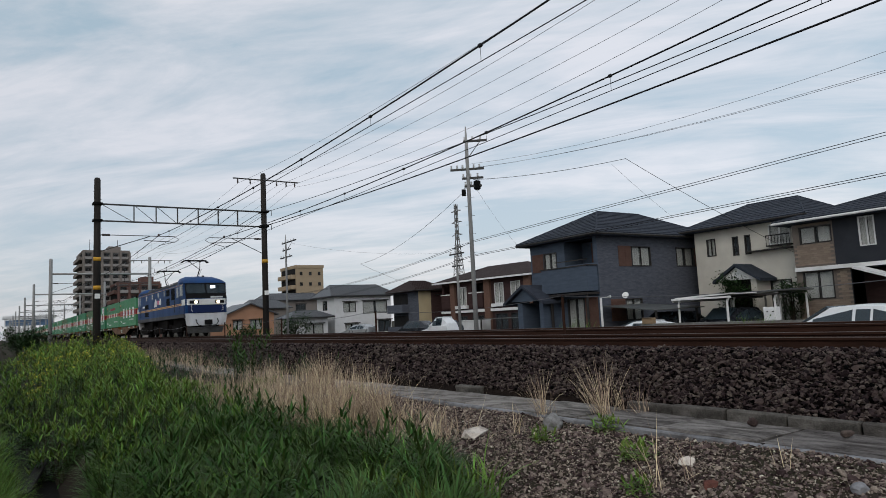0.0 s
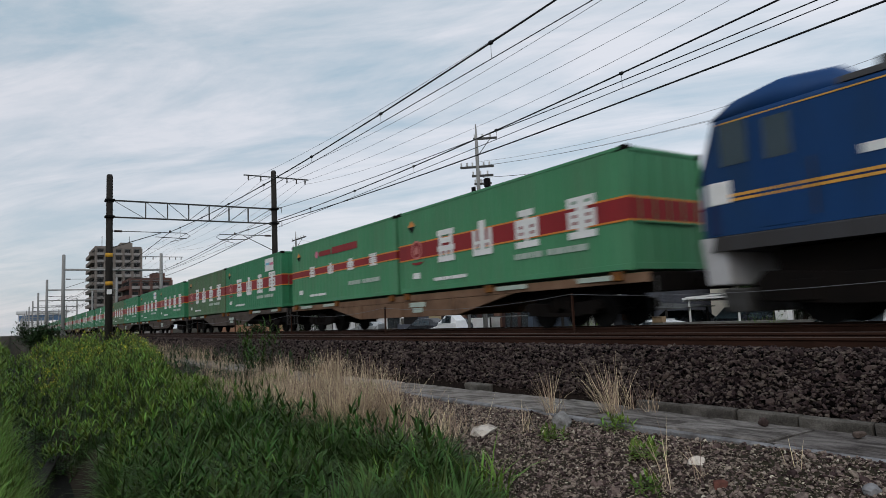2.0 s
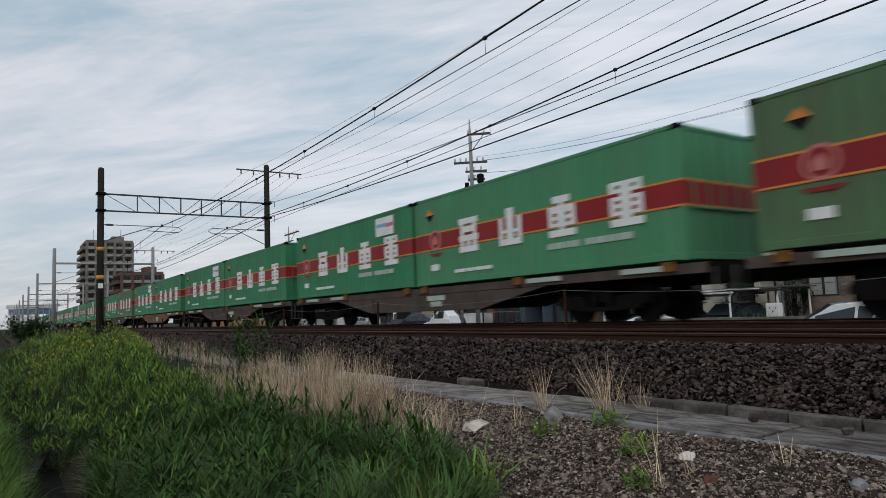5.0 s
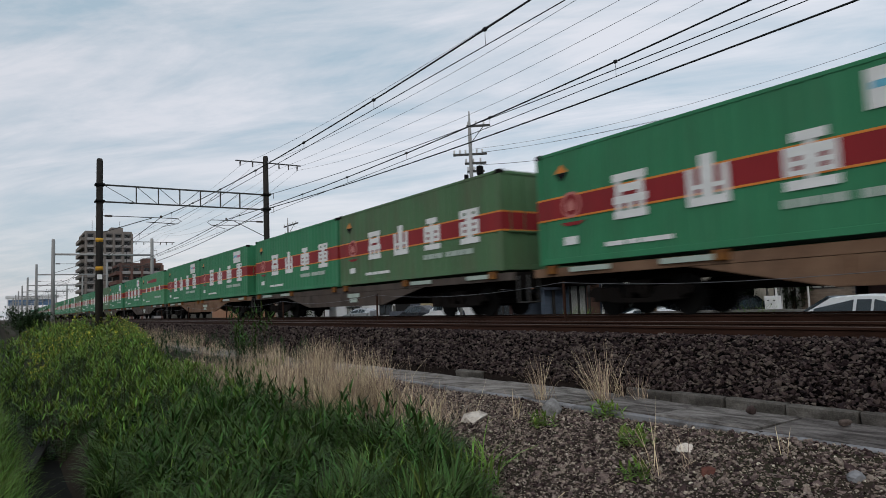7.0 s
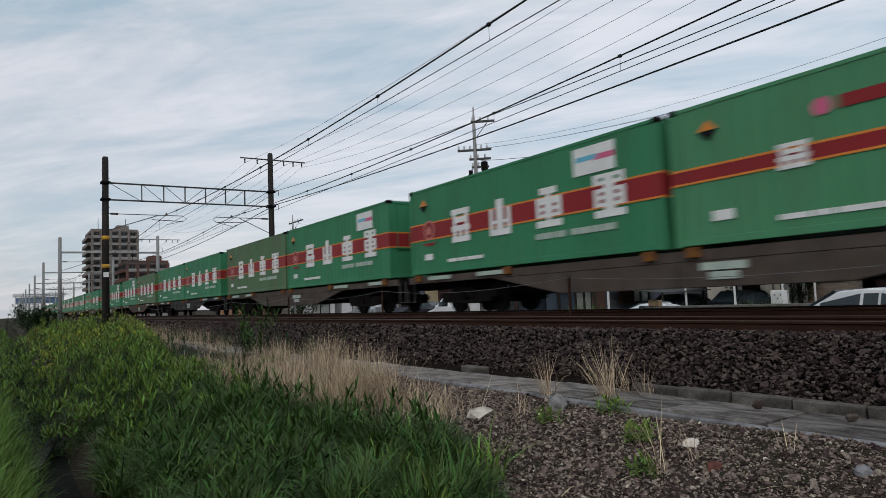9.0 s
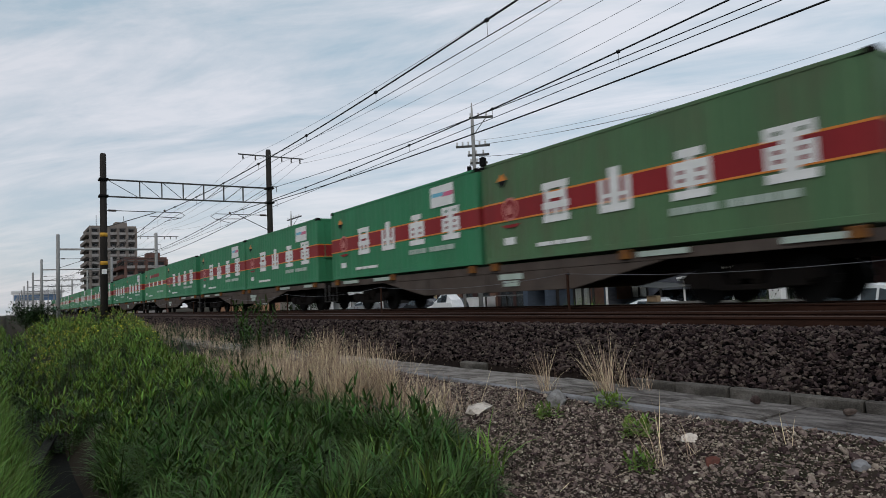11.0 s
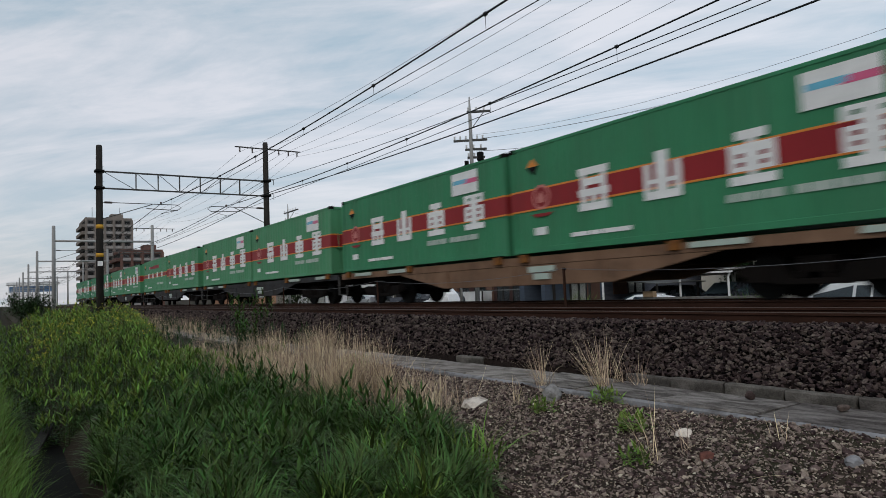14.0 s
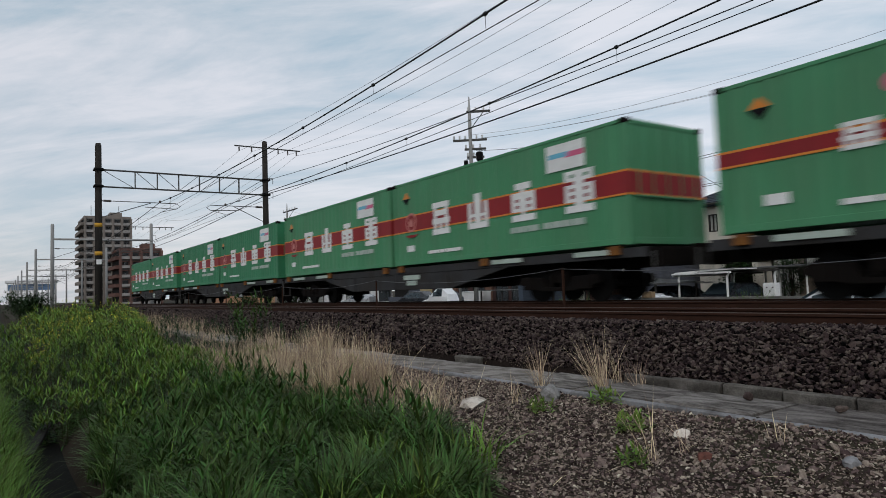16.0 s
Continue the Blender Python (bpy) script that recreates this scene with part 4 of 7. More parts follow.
make_portal(PORTAL_X, True)
far_portal = make_portal(-79.5, False)
for k in range(9):
    copy_thing(far_portal, pose(-79.5 - 37.5 * (k + 1), 0, 0))

# thin posts with a slack cable between the two tracks
for k in range(7):
    x, h = -1.75 - 8.2 * k, 0.76
    fp = thing("cable_post", "thin rusty steel post between the tracks", "post", (x, 9.75, 0), group="posts between the tracks")
    part("post", Geo().box(-0.022, 0.022, -0.022, 0.022, -0.3, h), M["rail_side"], fp, bevel=0.004)
    part("cap", Geo().box(-0.035, 0.05, -0.02, 0.02, h - 0.05, h - 0.015), M["steel_dark"], fp)
wire_thing("post_cable", "slack grey cable along the thin posts", [(x, 9.72, 0.74 - 0.17 * (1 - ((x + 1.75) % 8.2 / 4.1 - 1) ** 2)) for x in [-60 + 0.82 * k for k in range(80)]], 0.006, M["thinwire"])

# ------------------------------------------------------------------ buildings beyond the line
YARD = -1.3
M["siding_blue"] = material("blue_grey_siding", (0.085, 0.108, 0.145), (0.066, 0.084, 0.113), 0.8, scale=2, fine=25, bump=0.4, stretch=(1, 1, 4))
M["siding_grey"] = material("grey_textured_siding", (0.112, 0.120, 0.142), (0.066, 0.072, 0.090), 0.85, scale=3, fine=20, bump=0.6, stretch=(1, 1, 4))
M["stucco_cream"] = material("cream_stucco", (0.60, 0.57, 0.50), (0.52, 0.49, 0.43), 0.9, scale=1.5, fine=80, bump=0.2, dirt=(0.40, 0.37, 0.32), dirt_amount=0.3)
M["cladding_black"] = material("black_cladding", (0.022, 0.025, 0.032), (0.016, 0.018, 0.024), 0.6, scale=2, bump=0.15)
M["tile_tan"] = material("tan_wall_tile", (0.27, 0.21, 0.165), (0.19, 0.15, 0.12), 0.8, scale=3, fine=14, bump=0.5, stretch=(1, 1, 5), random_value=0.12)
M["mortar"] = material("tan_wall_mortar", (0.17, 0.145, 0.125), rough=0.9, bump=0.3)
M["wall_brown"] = material("dark_brown_siding", (0.060, 0.036, 0.034), (0.046, 0.028, 0.027), 0.75, scale=2, bump=0.3, stretch=(1, 1, 5))
M["brick_brown"] = material("brown_brick_pier", (0.17, 0.10, 0.075), (0.11, 0.065, 0.05), 0.85, scale=6, fine=20, bump=0.5, stretch=(1, 1, 3))
M["wall_white"] = material("off_white_render", (0.66, 0.66, 0.66), (0.58, 0.58, 0.58), 0.85, scale=1.2, bump=0.12, dirt=(0.48, 0.47, 0.45), dirt_amount=0.3)
M["wall_yellow"] = material("pale_yellow_render", (0.46, 0.38, 0.24), (0.40, 0.33, 0.21), 0.85, scale=1.2, bump=0.12)
M["wall_orange"] = material("pinkish_orange_render", (0.40, 0.22, 0.14), (0.34, 0.19, 0.12), 0.85, scale=1.2, bump=0.12)
M["wall_sand"] = material("sand_coloured_tile_wall", (0.36, 0.28, 0.19), (0.32, 0.25, 0.17), 0.85, scale=1, bump=0.1)
M["wall_greybrown"] = material("grey_brown_tile_wall", (0.22, 0.195, 0.175), (0.17, 0.15, 0.135), 0.85, scale=0.6, bump=0.1)
M["wall_redbrown"] = material("red_brown_tile_wall", (0.15, 0.085, 0.072), (0.115, 0.068, 0.058), 0.85, scale=0.6, bump=0.1)
M["pier_pale"] = material("pale_balcony_render", (0.31, 0.295, 0.28), (0.26, 0.245, 0.235), 0.85, scale=0.6, bump=0.1)
M["roof_slate"] = material("dark_slate_roof", (0.044, 0.050, 0.064), (0.030, 0.035, 0.045), 0.75, scale=3, fine=25, bump=0.4, random_value=0.15)
M["roof_brown"] = material("brown_slate_roof", (0.046, 0.032, 0.030), (0.034, 0.024, 0.023), 0.7, scale=3, fine=25, bump=0.4)
M["roof_tile"] = material("grey_clay_tile", (0.085, 0.088, 0.095), (0.055, 0.058, 0.064), 0.45, scale=3, fine=25, bump=0.3)
M["frame_dark"] = material("dark_bronze_frame", (0.030, 0.026, 0.024), rough=0.5, bump=0)
M["frame_white"] = material("white_window_frame", (0.72, 0.72, 0.71), rough=0.5, bump=0)
M["shutter"] = material("brown_louvred_shutter", (0.135, 0.078, 0.062), (0.10, 0.058, 0.046), 0.7, scale=3, bump=0.1)
M["glass"] = pane_material("house_window_glass", (0.10, 0.12, 0.135), 0.22)
M["curtain"] = material("pale_curtain", (0.82, 0.82, 0.76), (0.7, 0.7, 0.64), 0.9, scale=6, bump=0.1, stretch=(8, 8, 0.4))
# near-black colour standing in for shade inside rooms, porches and balconies
M["interior"] = material("painted_shade", (0.025, 0.024, 0.024), rough=0.9, bump=0)
M["carport_roof"] = material("smoked_carport_sheet", (0.09, 0.095, 0.09), (0.07, 0.072, 0.07), 0.35, bump=0.05)


class Face:
    """One upright side of a building: u along it, z up, d outwards."""

    def __init__(self, origin, along, outward):
        self.o, self.a, self.n = Vector((*origin, 0)), Vector((*along, 0)).normalized(), Vector((*outward, 0)).normalized()
        self.m = Matrix((( self.a.x, self.n.x, 0, self.o.x), (self.a.y, self.n.y, 0, self.o.y), (0, 0, 1, 0), (0, 0, 0, 1)))

    def box(self, g, u0, u1, d0, d1, z0, z1):
        return g.box(u0, u1, d0, d1, z0, z1, self.m)

    def sheet(self, length, z0, z1, holes, depth=0.14):
        """The wall with its openings cut through and their reveals."""
        g = Geo()
        us = sorted({0.0, length, *(h[0] for h in holes), *(h[1] for h in holes)})
        zs = sorted({z0, z1, *(h[2] for h in holes), *(h[3] for h in holes)})
        at = lambda u, d, z: self.m @ Vector((u, d, z))
        for a, b in zip(us, us[1:]):
            for c, e in zip(zs, zs[1:]):
                um, zm = (a + b) / 2, (c + e) / 2
                if not any(h[0] < um < h[1] and h[2] < zm < h[3] for h in holes):
                    for d in (0, -depth):
                        g.add([at(a, d, c), at(b, d, c), at(b, d, e), at(a, d, e)], [(0, 1, 2, 3)])
        for h in holes:
            r = [(h[0], h[2]), (h[1], h[2]), (h[1], h[3]), (h[0], h[3])]
            for (a, c), (b, e) in zip(r, r[1:] + r[:1]):
                g.add([at(a, 0, c), at(b, 0, e), at(b, -depth, e), at(a, -depth, c)], [(0, 1, 2, 3)])
        return g


def add_window(parent, face, u0, u1, z0, z1, frame="dark", curtain=True, mullion=True, shutter=None, depth=0.14):
    mat = M["frame_dark"] if frame == "dark" else M["frame_white"]
    t = 0.055
    g = Geo()
    for a, b, c, e in ((u0, u1, z0, z0 + t), (u0, u1, z1 - t, z1), (u0, u0 + t, z0 + t, z1 - t), (u1 - t, u1, z0 + t, z1 - t)):
        face.box(g, a, b, -0.09, 0.03, c, e)
    if mullion:
        um = (u0 + u1) / 2
        face.box(g, um - t / 2, um + t / 2, -0.07, 0.0, z0 + t, z1 - t)
    w = part("window", g, mat, parent, "dark window frame" if frame == "dark" else "white window frame", bevel=0.006)
    part("pane", face.box(Geo(), u0 + t, u1 - t, -0.06, -0.05, z0 + t, z1 - t), M["glass"], w)
    if curtain:
        g = Geo()
        n = max(6, int((u1 - u0) / 0.09))
        for k in range(n):
            a = u0 + t + (u1 - u0 - 2 * t) * k / n
            b = u0 + t + (u1 - u0 - 2 * t) * (k + 1) / n
            if abs((k + 0.5) / n - 0.5) > 0.04:
                face.box(g, a, b, -0.13 - 0.015 * (k % 2), -0.10 - 0.015 * (k % 2), z0 + t, z1 - t)
        part("curtain", g, M["curtain"], w, "pale pleated curtain")
    # dark box behind the pane: the room's shade put into its colour
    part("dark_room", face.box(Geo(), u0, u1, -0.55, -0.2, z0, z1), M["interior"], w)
    if shutter:
        a, b = shutter
        g = face.box(Geo(), a, b, 0.0, 0.035, z0, z1)
        s = part("shutter", g, M["shutter"], parent, "brown louvred shutter", bevel=0.006)
        g = Geo()
        n = int((z1 - z0) / 0.09)
        for k in range(n):
            z = z0 + 0.05 + (z1 - z0 - 0.1) * k / n
            face.box(g, a + 0.05, (a + b) / 2 - 0.02, 0.035, 0.05, z, z + 0.05)
            face.box(g, (a + b) / 2 + 0.02, b - 0.05, 0.035, 0.05, z, z + 0.05)
        part("slats", g, M["shutter"], s)
    return w


def hip_roof(parent, x0, x1, y0, y1, z, ridge, mat, name="roof", courses=0, fascia=None):
    """ridge: (xa, ya, xb, yb, zr)."""
    xa, ya, xb, yb, zr = ridge
    e = [Vector((x0, y0, z)), Vector((x1, y0, z)), Vector((x1, y1, z)), Vector((x0, y1, z))]
    a, b = Vector((xa, ya, zr)), Vector((xb, yb, zr))
    along_y = abs(yb - ya) > abs(xb - xa)
    sides = [(e[0], e[1], a, a), (e[1], e[2], b, a), (e[2], e[3], b, b), (e[3], e[0], a, b)] if along_y else [(e[0], e[1], b, a), (e[1], e[2], b, b), (e[2], e[3], a, b), (e[3], e[0], a, a)]
    g = Geo()
    for p0, p1, p2, p3 in sides:
        q = [p0, p1, p2] if p2 == p3 else [p0, p1, p2, p3]
        g.add(q, [tuple(range(len(q)))])
    g.add([v - Vector((0, 0, 0.16)) for v in e], [(3, 2, 1, 0)])
    for k in range(4):
        p0, p1 = e[k], e[(k + 1) % 4]
        g.add([p0, p1, p1 - Vector((0, 0, 0.16)), p0 - Vector((0, 0, 0.16))], [(0, 1, 2, 3)])
    r = part(name, g, mat, parent)
    if courses:
        for p0, p1, p2, p3 in sides:
            n = (p1 - p0).cross(p2 - p0).normalized()
            if n.z < 0:
                n = -n
            if n.y > 0.3 or n.x < -0.3:
                continue
            for k in range(courses):
                t0, t1 = k / courses, (k + 1) / courses
                l0, r0, l1, r1 = p0.lerp(p3, t0), p1.lerp(p2, t0), p0.lerp(p3, t1), p1.lerp(p2, t1)
                if (r1 - l1).length < 0.02:
                    r1 = l1 + (r0 - l0) * 0.01
                lo, hi = n * 0.028, n * 0.006
                part("shingle_course", Geo().add([l0 + lo, r0 + lo, r1 + hi, l1 + hi, l0, r0], [(0, 1, 2, 3), (0, 4, 5, 1)]), mat, r)
    g = Geo()
    for k in range(4):
        p0, p1 = e[k], e[(k + 1) % 4]
        g.tube([p0 - Vector((0, 0, 0.08)), p1 - Vector((0, 0, 0.08))], 0.06, 8)
    part("gutter", g, fascia or M["frame_dark"], r, "dark rain gutter")
    g = Geo()
    g.tube([a, b], 0.07, 6)
    for c in e:
        g.tube([c, a if (c - a).length < (c - b).length else b], 0.05, 6)
    part("ridge_cap", g, mat, r)
    return r


def walls(parent, x0, x1, y0, y1, z1, mats, holes_front, holes_side, z0=YARD - 0.2):
    """Front is the side to the line (-y), u from x0; side is the +x end, u from y0."""
    f, s = Face((x0, y0), (1, 0), (0, -1)), Face((x1, y0), (0, 1), (1, 0))
    part("wall", f.sheet(x1 - x0, z0, z1, holes_front), mats[0], parent)
    part("wall", s.sheet(y1 - y0, z0, z1, holes_side), mats[1], parent)
    part("wall", Geo().box(x0, x0 + 0.14, y0 + 0.15, y1, z0, z1), mats[1], parent)
    part("wall", Geo().box(x0 + 0.15, x1 - 0.15, y1 - 0.14, y1, z0, z1), mats[0], parent)
    return f, s


def make_grey_house():
    h = thing("house", "two-storey grey house with hipped dark slate roof and balcony", "house", group="houses beyond the line")
    x0, x1, y0, y1, ev = -28.6, -23.47, 25.7, 35.3, 4.3
    fh = [(1.1, 2.15, 2.72, 3.74), (2.75, 4.85, 2.9, 4.2), (2.75, 4.0, -0.95, 1.1), (0.7, 1.5, -1.1, 0.95)]
    sh = [(2.65, 4.25, 2.68, 3.78), (6.5, 8.15, 2.68, 3.78), (1.9, 3.25, -0.2, 0.95)]
    f, s = walls(h, x0, x1, y0, y1, ev, (M["siding_blue"], M["siding_grey"]), fh, sh)
    add_window(h, f, *fh[0], shutter=(0.15, 1.05))
    add_window(h, f, *fh[2], shutter=(4.05, 4.95))
    for q, sh_ in zip(sh, ((1.6, 2.6), (8.2, 9.25), (0.75, 1.85))):
        add_window(h, s, *q, shutter=sh_)
    part("balcony_recess", f.box(f.box(Geo(), 2.75, 4.85, -1.5, -1.4, 2.7, 4.2), 2.6, 2.74, -1.4, -0.14, 2.7, 4.2), M["siding_blue"], h)
    part("balcony_door", f.box(Geo(), 3.5, 4.6, -1.39, -1.33, 2.75, 4.1), M["shutter"], h, "dark brown balcony door")
    part("balcony_front", f.box(Geo(), 1.6, 5.05, 0.0, 0.75, 1.42, 2.72), M["siding_blue"], h, "blue-grey balcony parapet", bevel=0.02)
    part("balcony_cap", f.box(Geo(), 1.56, 5.09, -0.03, 0.79, 2.722, 2.78), M["frame_dark"], h, "dark metal coping")
    part("balcony_rail", f.box(Geo(), 2.7, 5.05, 0.7, 0.74, 3.04, 3.09), M["frame_dark"], h)
    part("canopy", f.box(f.box(f.box(Geo(), 2.3, 5.1, 0.0, 0.9, 1.24, 1.36), 2.35, 2.47, 0.78, 0.9, YARD, 1.24), 4.95, 5.05, 0.78, 0.88, YARD, 1.24), M["frame_dark"], h, "dark timber canopy", bevel=0.01)
    porch = part("porch", f.box(f.box(Geo(), 0.1, 0.5, 0.0, 1.3, YARD, 1.0), 1.9, 2.2, 0.0, 1.3, YARD, 1.0), M["siding_blue"], h)
    g = Geo()
    for a, b in (((-0.7, 1.05), (0.95, 2.0)), ((2.6, 1.05), (0.95, 2.0))):
        pts = [f.m @ Vector((u, d, z)) for d in (-0.1, 1.7) for (u, z) in (a, b, (b[0], b[1] - 0.16), (a[0], a[1] - 0.16))]
        g.add(pts, [(0, 1, 2, 3), (7, 6, 5, 4), (0, 4, 5, 1), (3, 2, 6, 7), (0, 3, 7, 4), (1, 5, 6, 2)])
    part("porch_roof", g, M["roof_slate"], porch, "small dark gabled porch roof")
    part("gable", Geo().add([f.m @ Vector(q) for q in ((-0.3, 1.45, 1.1), (2.2, 1.45, 1.1), (0.95, 1.45, 1.85))], [(0, 1, 2)]), M["siding_blue"], porch)
    part("door", f.box(Geo(), 0.75, 1.45, -0.1, -0.05, YARD, 0.9), M["frame_dark"], h, "dark front door")
    hip_roof(h, x0 - 0.6, x1 + 0.55, y0 - 0.55, y1 + 0.6, 4.42, (-26.2, 28.9, -26.2, 32.6, 6.12), M["roof_slate"], courses=13)
    part("downpipe", Geo().tube([(-23.0, 25.2, -0.9), (-23.0, 25.2, 1.02), (-22.35, 25.2, 1.06)], 0.06, 8), M["white"], h, "white bent downpipe")
    part("downpipe", Geo().tube([(x1 + 0.06, y1 - 0.1, YARD), (x1 + 0.06, y1 - 0.1, 4.2)], 0.04, 8), M["frame_dark"], h, "dark downpipe")
    part("porch_roof", Geo().prism([(34.2, 1.3), (36.0, 2.1), (37.4, 1.35), (37.4, 1.2), (36.0, 1.95), (34.2, 1.15)], x1 + 0.01, x1 + 1.2, "x"), M["roof_slate"], h, "small dark side roof")
    dish = part("satellite_dish", Geo().tube([(-22.2, 26.2, 1.0), (-22.15, 26.1, 1.04), (-22.1, 26.0, 1.1)], [0.03, 0.11, 0.17], 14), M["white"], h, "white satellite dish")
    lean = thing("carport", "low smoked-sheet lean-to carport beside the grey house", "carport")
    part("roof_sheet", Geo().add([(-23.3, 25.6, 0.62), (-19.2, 24.6, 0.30), (-18.8, 27.6, 0.34), (-23.3, 28.8, 0.66), (-23.3, 25.6, 0.58), (-19.2, 24.6, 0.26), (-18.8, 27.6, 0.30), (-23.3, 28.8, 0.62)], [(0, 1, 2, 3), (7, 6, 5, 4), (0, 4, 5, 1), (1, 5, 6, 2), (2, 6, 7, 3), (3, 7, 4, 0)]), M["carport_roof"], lean, "smoked roof sheet")
    for x, y in ((-19.4, 24.8), (-19.1, 27.4)):
        part("post", Geo().box(x - 0.04, x + 0.04, y - 0.04, y + 0.04, YARD, 0.3), M["frame_dark"], lean)


def make_cream_house():
    h = thing("house", "two-storey cream stucco house with dark hipped roof", "house", group="houses beyond the line")
    x0, x1, y0, y1, ev = -22.6, -16.75, 32.8, 40.0, 4.5
    fh = [(0.75, 1.3, 3.05, 4.02), (2.3, 2.65, 2.95, 3.98), (3.0, 3.34, 2.95, 3.98), (4.35, 5.45, 3.3, 4.35), (4.2, 5.3, -0.7, 1.5)]
    f, s = walls(h, x0, x1, y0, y1, ev, (M["stucco_cream"], M["stucco_cream"]), fh, [])
    add_window(h, f, *fh[0], mullion=True, curtain=True)
    for q in fh[1:3]:
        add_window(h, f, *q, mullion=False, curtain=False)
    add_window(h, f, *fh[3], frame="white")
    add_window(h, f, *fh[4], curtain=True)
    part("balcony_rail", f.box(f.box(Geo(), 4.3, 5.55, 0.0, 0.3, 3.2, 3.26), 4.3, 5.55, 0.26, 0.3, 3.72, 3.78), M["frame_dark"], h)
    for k in range(9):
        part("baluster", f.box(Geo(), 4.32 + 0.15 * k, 4.34 + 0.15 * k, 0.27, 0.29, 3.26, 3.72), M["frame_dark"], h)
    part("ledge", f.box(Geo(), 3.2, 5.7, 0.0, 0.4, 3.02, 3.08), M["frame_dark"], h)
    porch = part("porch", f.box(f.box(Geo(), 2.1, 2.4, 0, 1.3, YARD, 1.7), 3.9, 4.2, 0, 1.3, YARD, 1.7), M["stucco_cream"], h)
    g = Geo()
    for a, b in (((1.95, 1.6), (3.25, 2.42)), ((4.55, 1.6), (3.25, 2.42))):
        pts = [f.m @ Vector((u, d, z)) for d in (-0.1, 1.6) for (u, z) in (a, b, (b[0], b[1] - 0.14), (a[0], a[1] - 0.14))]
        g.add(pts, [(0, 1, 2, 3), (7, 6, 5, 4), (0, 4, 5, 1), (3, 2, 6, 7), (0, 3, 7, 4), (1, 5, 6, 2)])
    part("porch_roof", g, M["roof_slate"], porch, "dark gabled porch roof")
    # solid dark block in place of the shade under the porch roof
    part("porch_recess", f.box(Geo(), 2.4, 3.9, 0.0, 1.0, YARD, 1.6), M["interior"], porch, "dark block painted as the porch's shade")
    part("gable", Geo().add([f.m @ Vector(q) for q in ((2.0, 1.35, 1.6), (4.5, 1.35, 1.6), (3.25, 1.35, 2.3))], [(0, 1, 2)]), M["white"], porch, "white gable panel")
    hip_roof(h, x0 - 0.7, x1 + 0.7, y0 - 0.6, y1 + 0.6, 4.62, (-21.4, 36.4, -18.4, 36.4, 6.1), M["roof_slate"], courses=10)


def make_black_house():
    h = thing("house", "black clad house with tan tile bay and white band", "house", group="houses beyond the line")
    x0, x1, y0, y1, ev = -16.55, -6.5, 31.84, 39.0, 4.05
    fh = [(0.32, 1.8, 3.03, 3.85), (0.3, 1.7, 0.41, 1.72), (2.95, 3.62, 2.66, 3.99), (2.45, 4.6, -1.1, 1.7)]
    f, s = walls(h, x0, x1, y0, y1, ev, (M["cladding_black"], M["cladding_black"]), fh, [])
    add_window(h, f, *fh[0], frame="dark")
    add_window(h, f, *fh[1], frame="dark")
    add_window(h, f, *fh[2], frame="white")
    part("entrance", f.box(f.box(Geo(), 2.45, 4.6, -1.3, -1.2, YARD, 1.7), 3.6, 4.3, -1.2, -1.1, YARD, 0.95), M["wall_brown"], h, "dark recessed entrance")
    bay = part("tile_bay", f.sheet(2.42, YARD, 1.75, [fh[1]], 0.01), M["mortar"], h, "tan tile bay")
    upper = part("tile_bay", f.sheet(1.86, 1.94, 4.0, [fh[0]], 0.01), M["mortar"], h, "tan tile bay")
    upper.data.transform(Matrix.Translation(f.n * 0.012))
    bay.data.transform(Matrix.Translation(f.n * 0.012))
    # thin courses of tile, proud of their joints
    z, row = YARD, 0
    tile = Geo().box(-0.148, 0.148, 0.0, 0.012, 0.0, 0.088, Matrix(((1, 0, 0, 0), (0, -1, 0, 0), (0, 0, 1, 0), (0, 0, 0, 1)))).mesh("tile")
    tile.materials.append(M["tile_tan"])
    while z < 3.9:
        for k in range(9):
            u = 0.01 + (0.15 if row % 2 else 0.0) + 0.304 * k
            lo, hi = u, u + 0.3
            if hi > 1.87 and z > 1.95 or hi > 2.44:
                continue
            if any(hi > q[0] - 0.02 and lo < q[1] + 0.02 and z + 0.09 > q[2] and z < q[3] for q in fh[:2]) or 1.68 < z < 1.95:
                continue
            t = part("tile", tile, M["tile_tan"], bay)
            t.location = f.m @ Vector((u + 0.15, 0.014, z))
        z += 0.098
        row += 1
    part("white_band", f.box(Geo(), 0.05, 10.0, 0.0, 0.22, 1.75, 1.93), M["white"], h, "white painted band", bevel=0.01)
    part("entrance_canopy", Geo().add([f.m @ Vector(q) for q in ((3.1, 1.4, 1.75), (5.5, 1.4, 0.9), (5.5, 0.2, 0.9), (3.1, 0.2, 1.75), (3.1, 1.4, 1.65), (5.5, 1.4, 0.8), (5.5, 0.2, 0.8), (3.1, 0.2, 1.65))], [(0, 1, 2, 3), (7, 6, 5, 4), (0, 4, 5, 1), (1, 5, 6, 2), (2, 6, 7, 3), (3, 7, 4, 0)]), M["white"], h, "white sloping canopy edge")
    hip_roof(h, x0 - 0.65, x1 + 0.6, y0 - 0.6, y1 + 0.6, 4.2, (-13.0, 35.4, -10.0, 35.4, 5.45), M["roof_slate"], courses=9, fascia=M["white"])


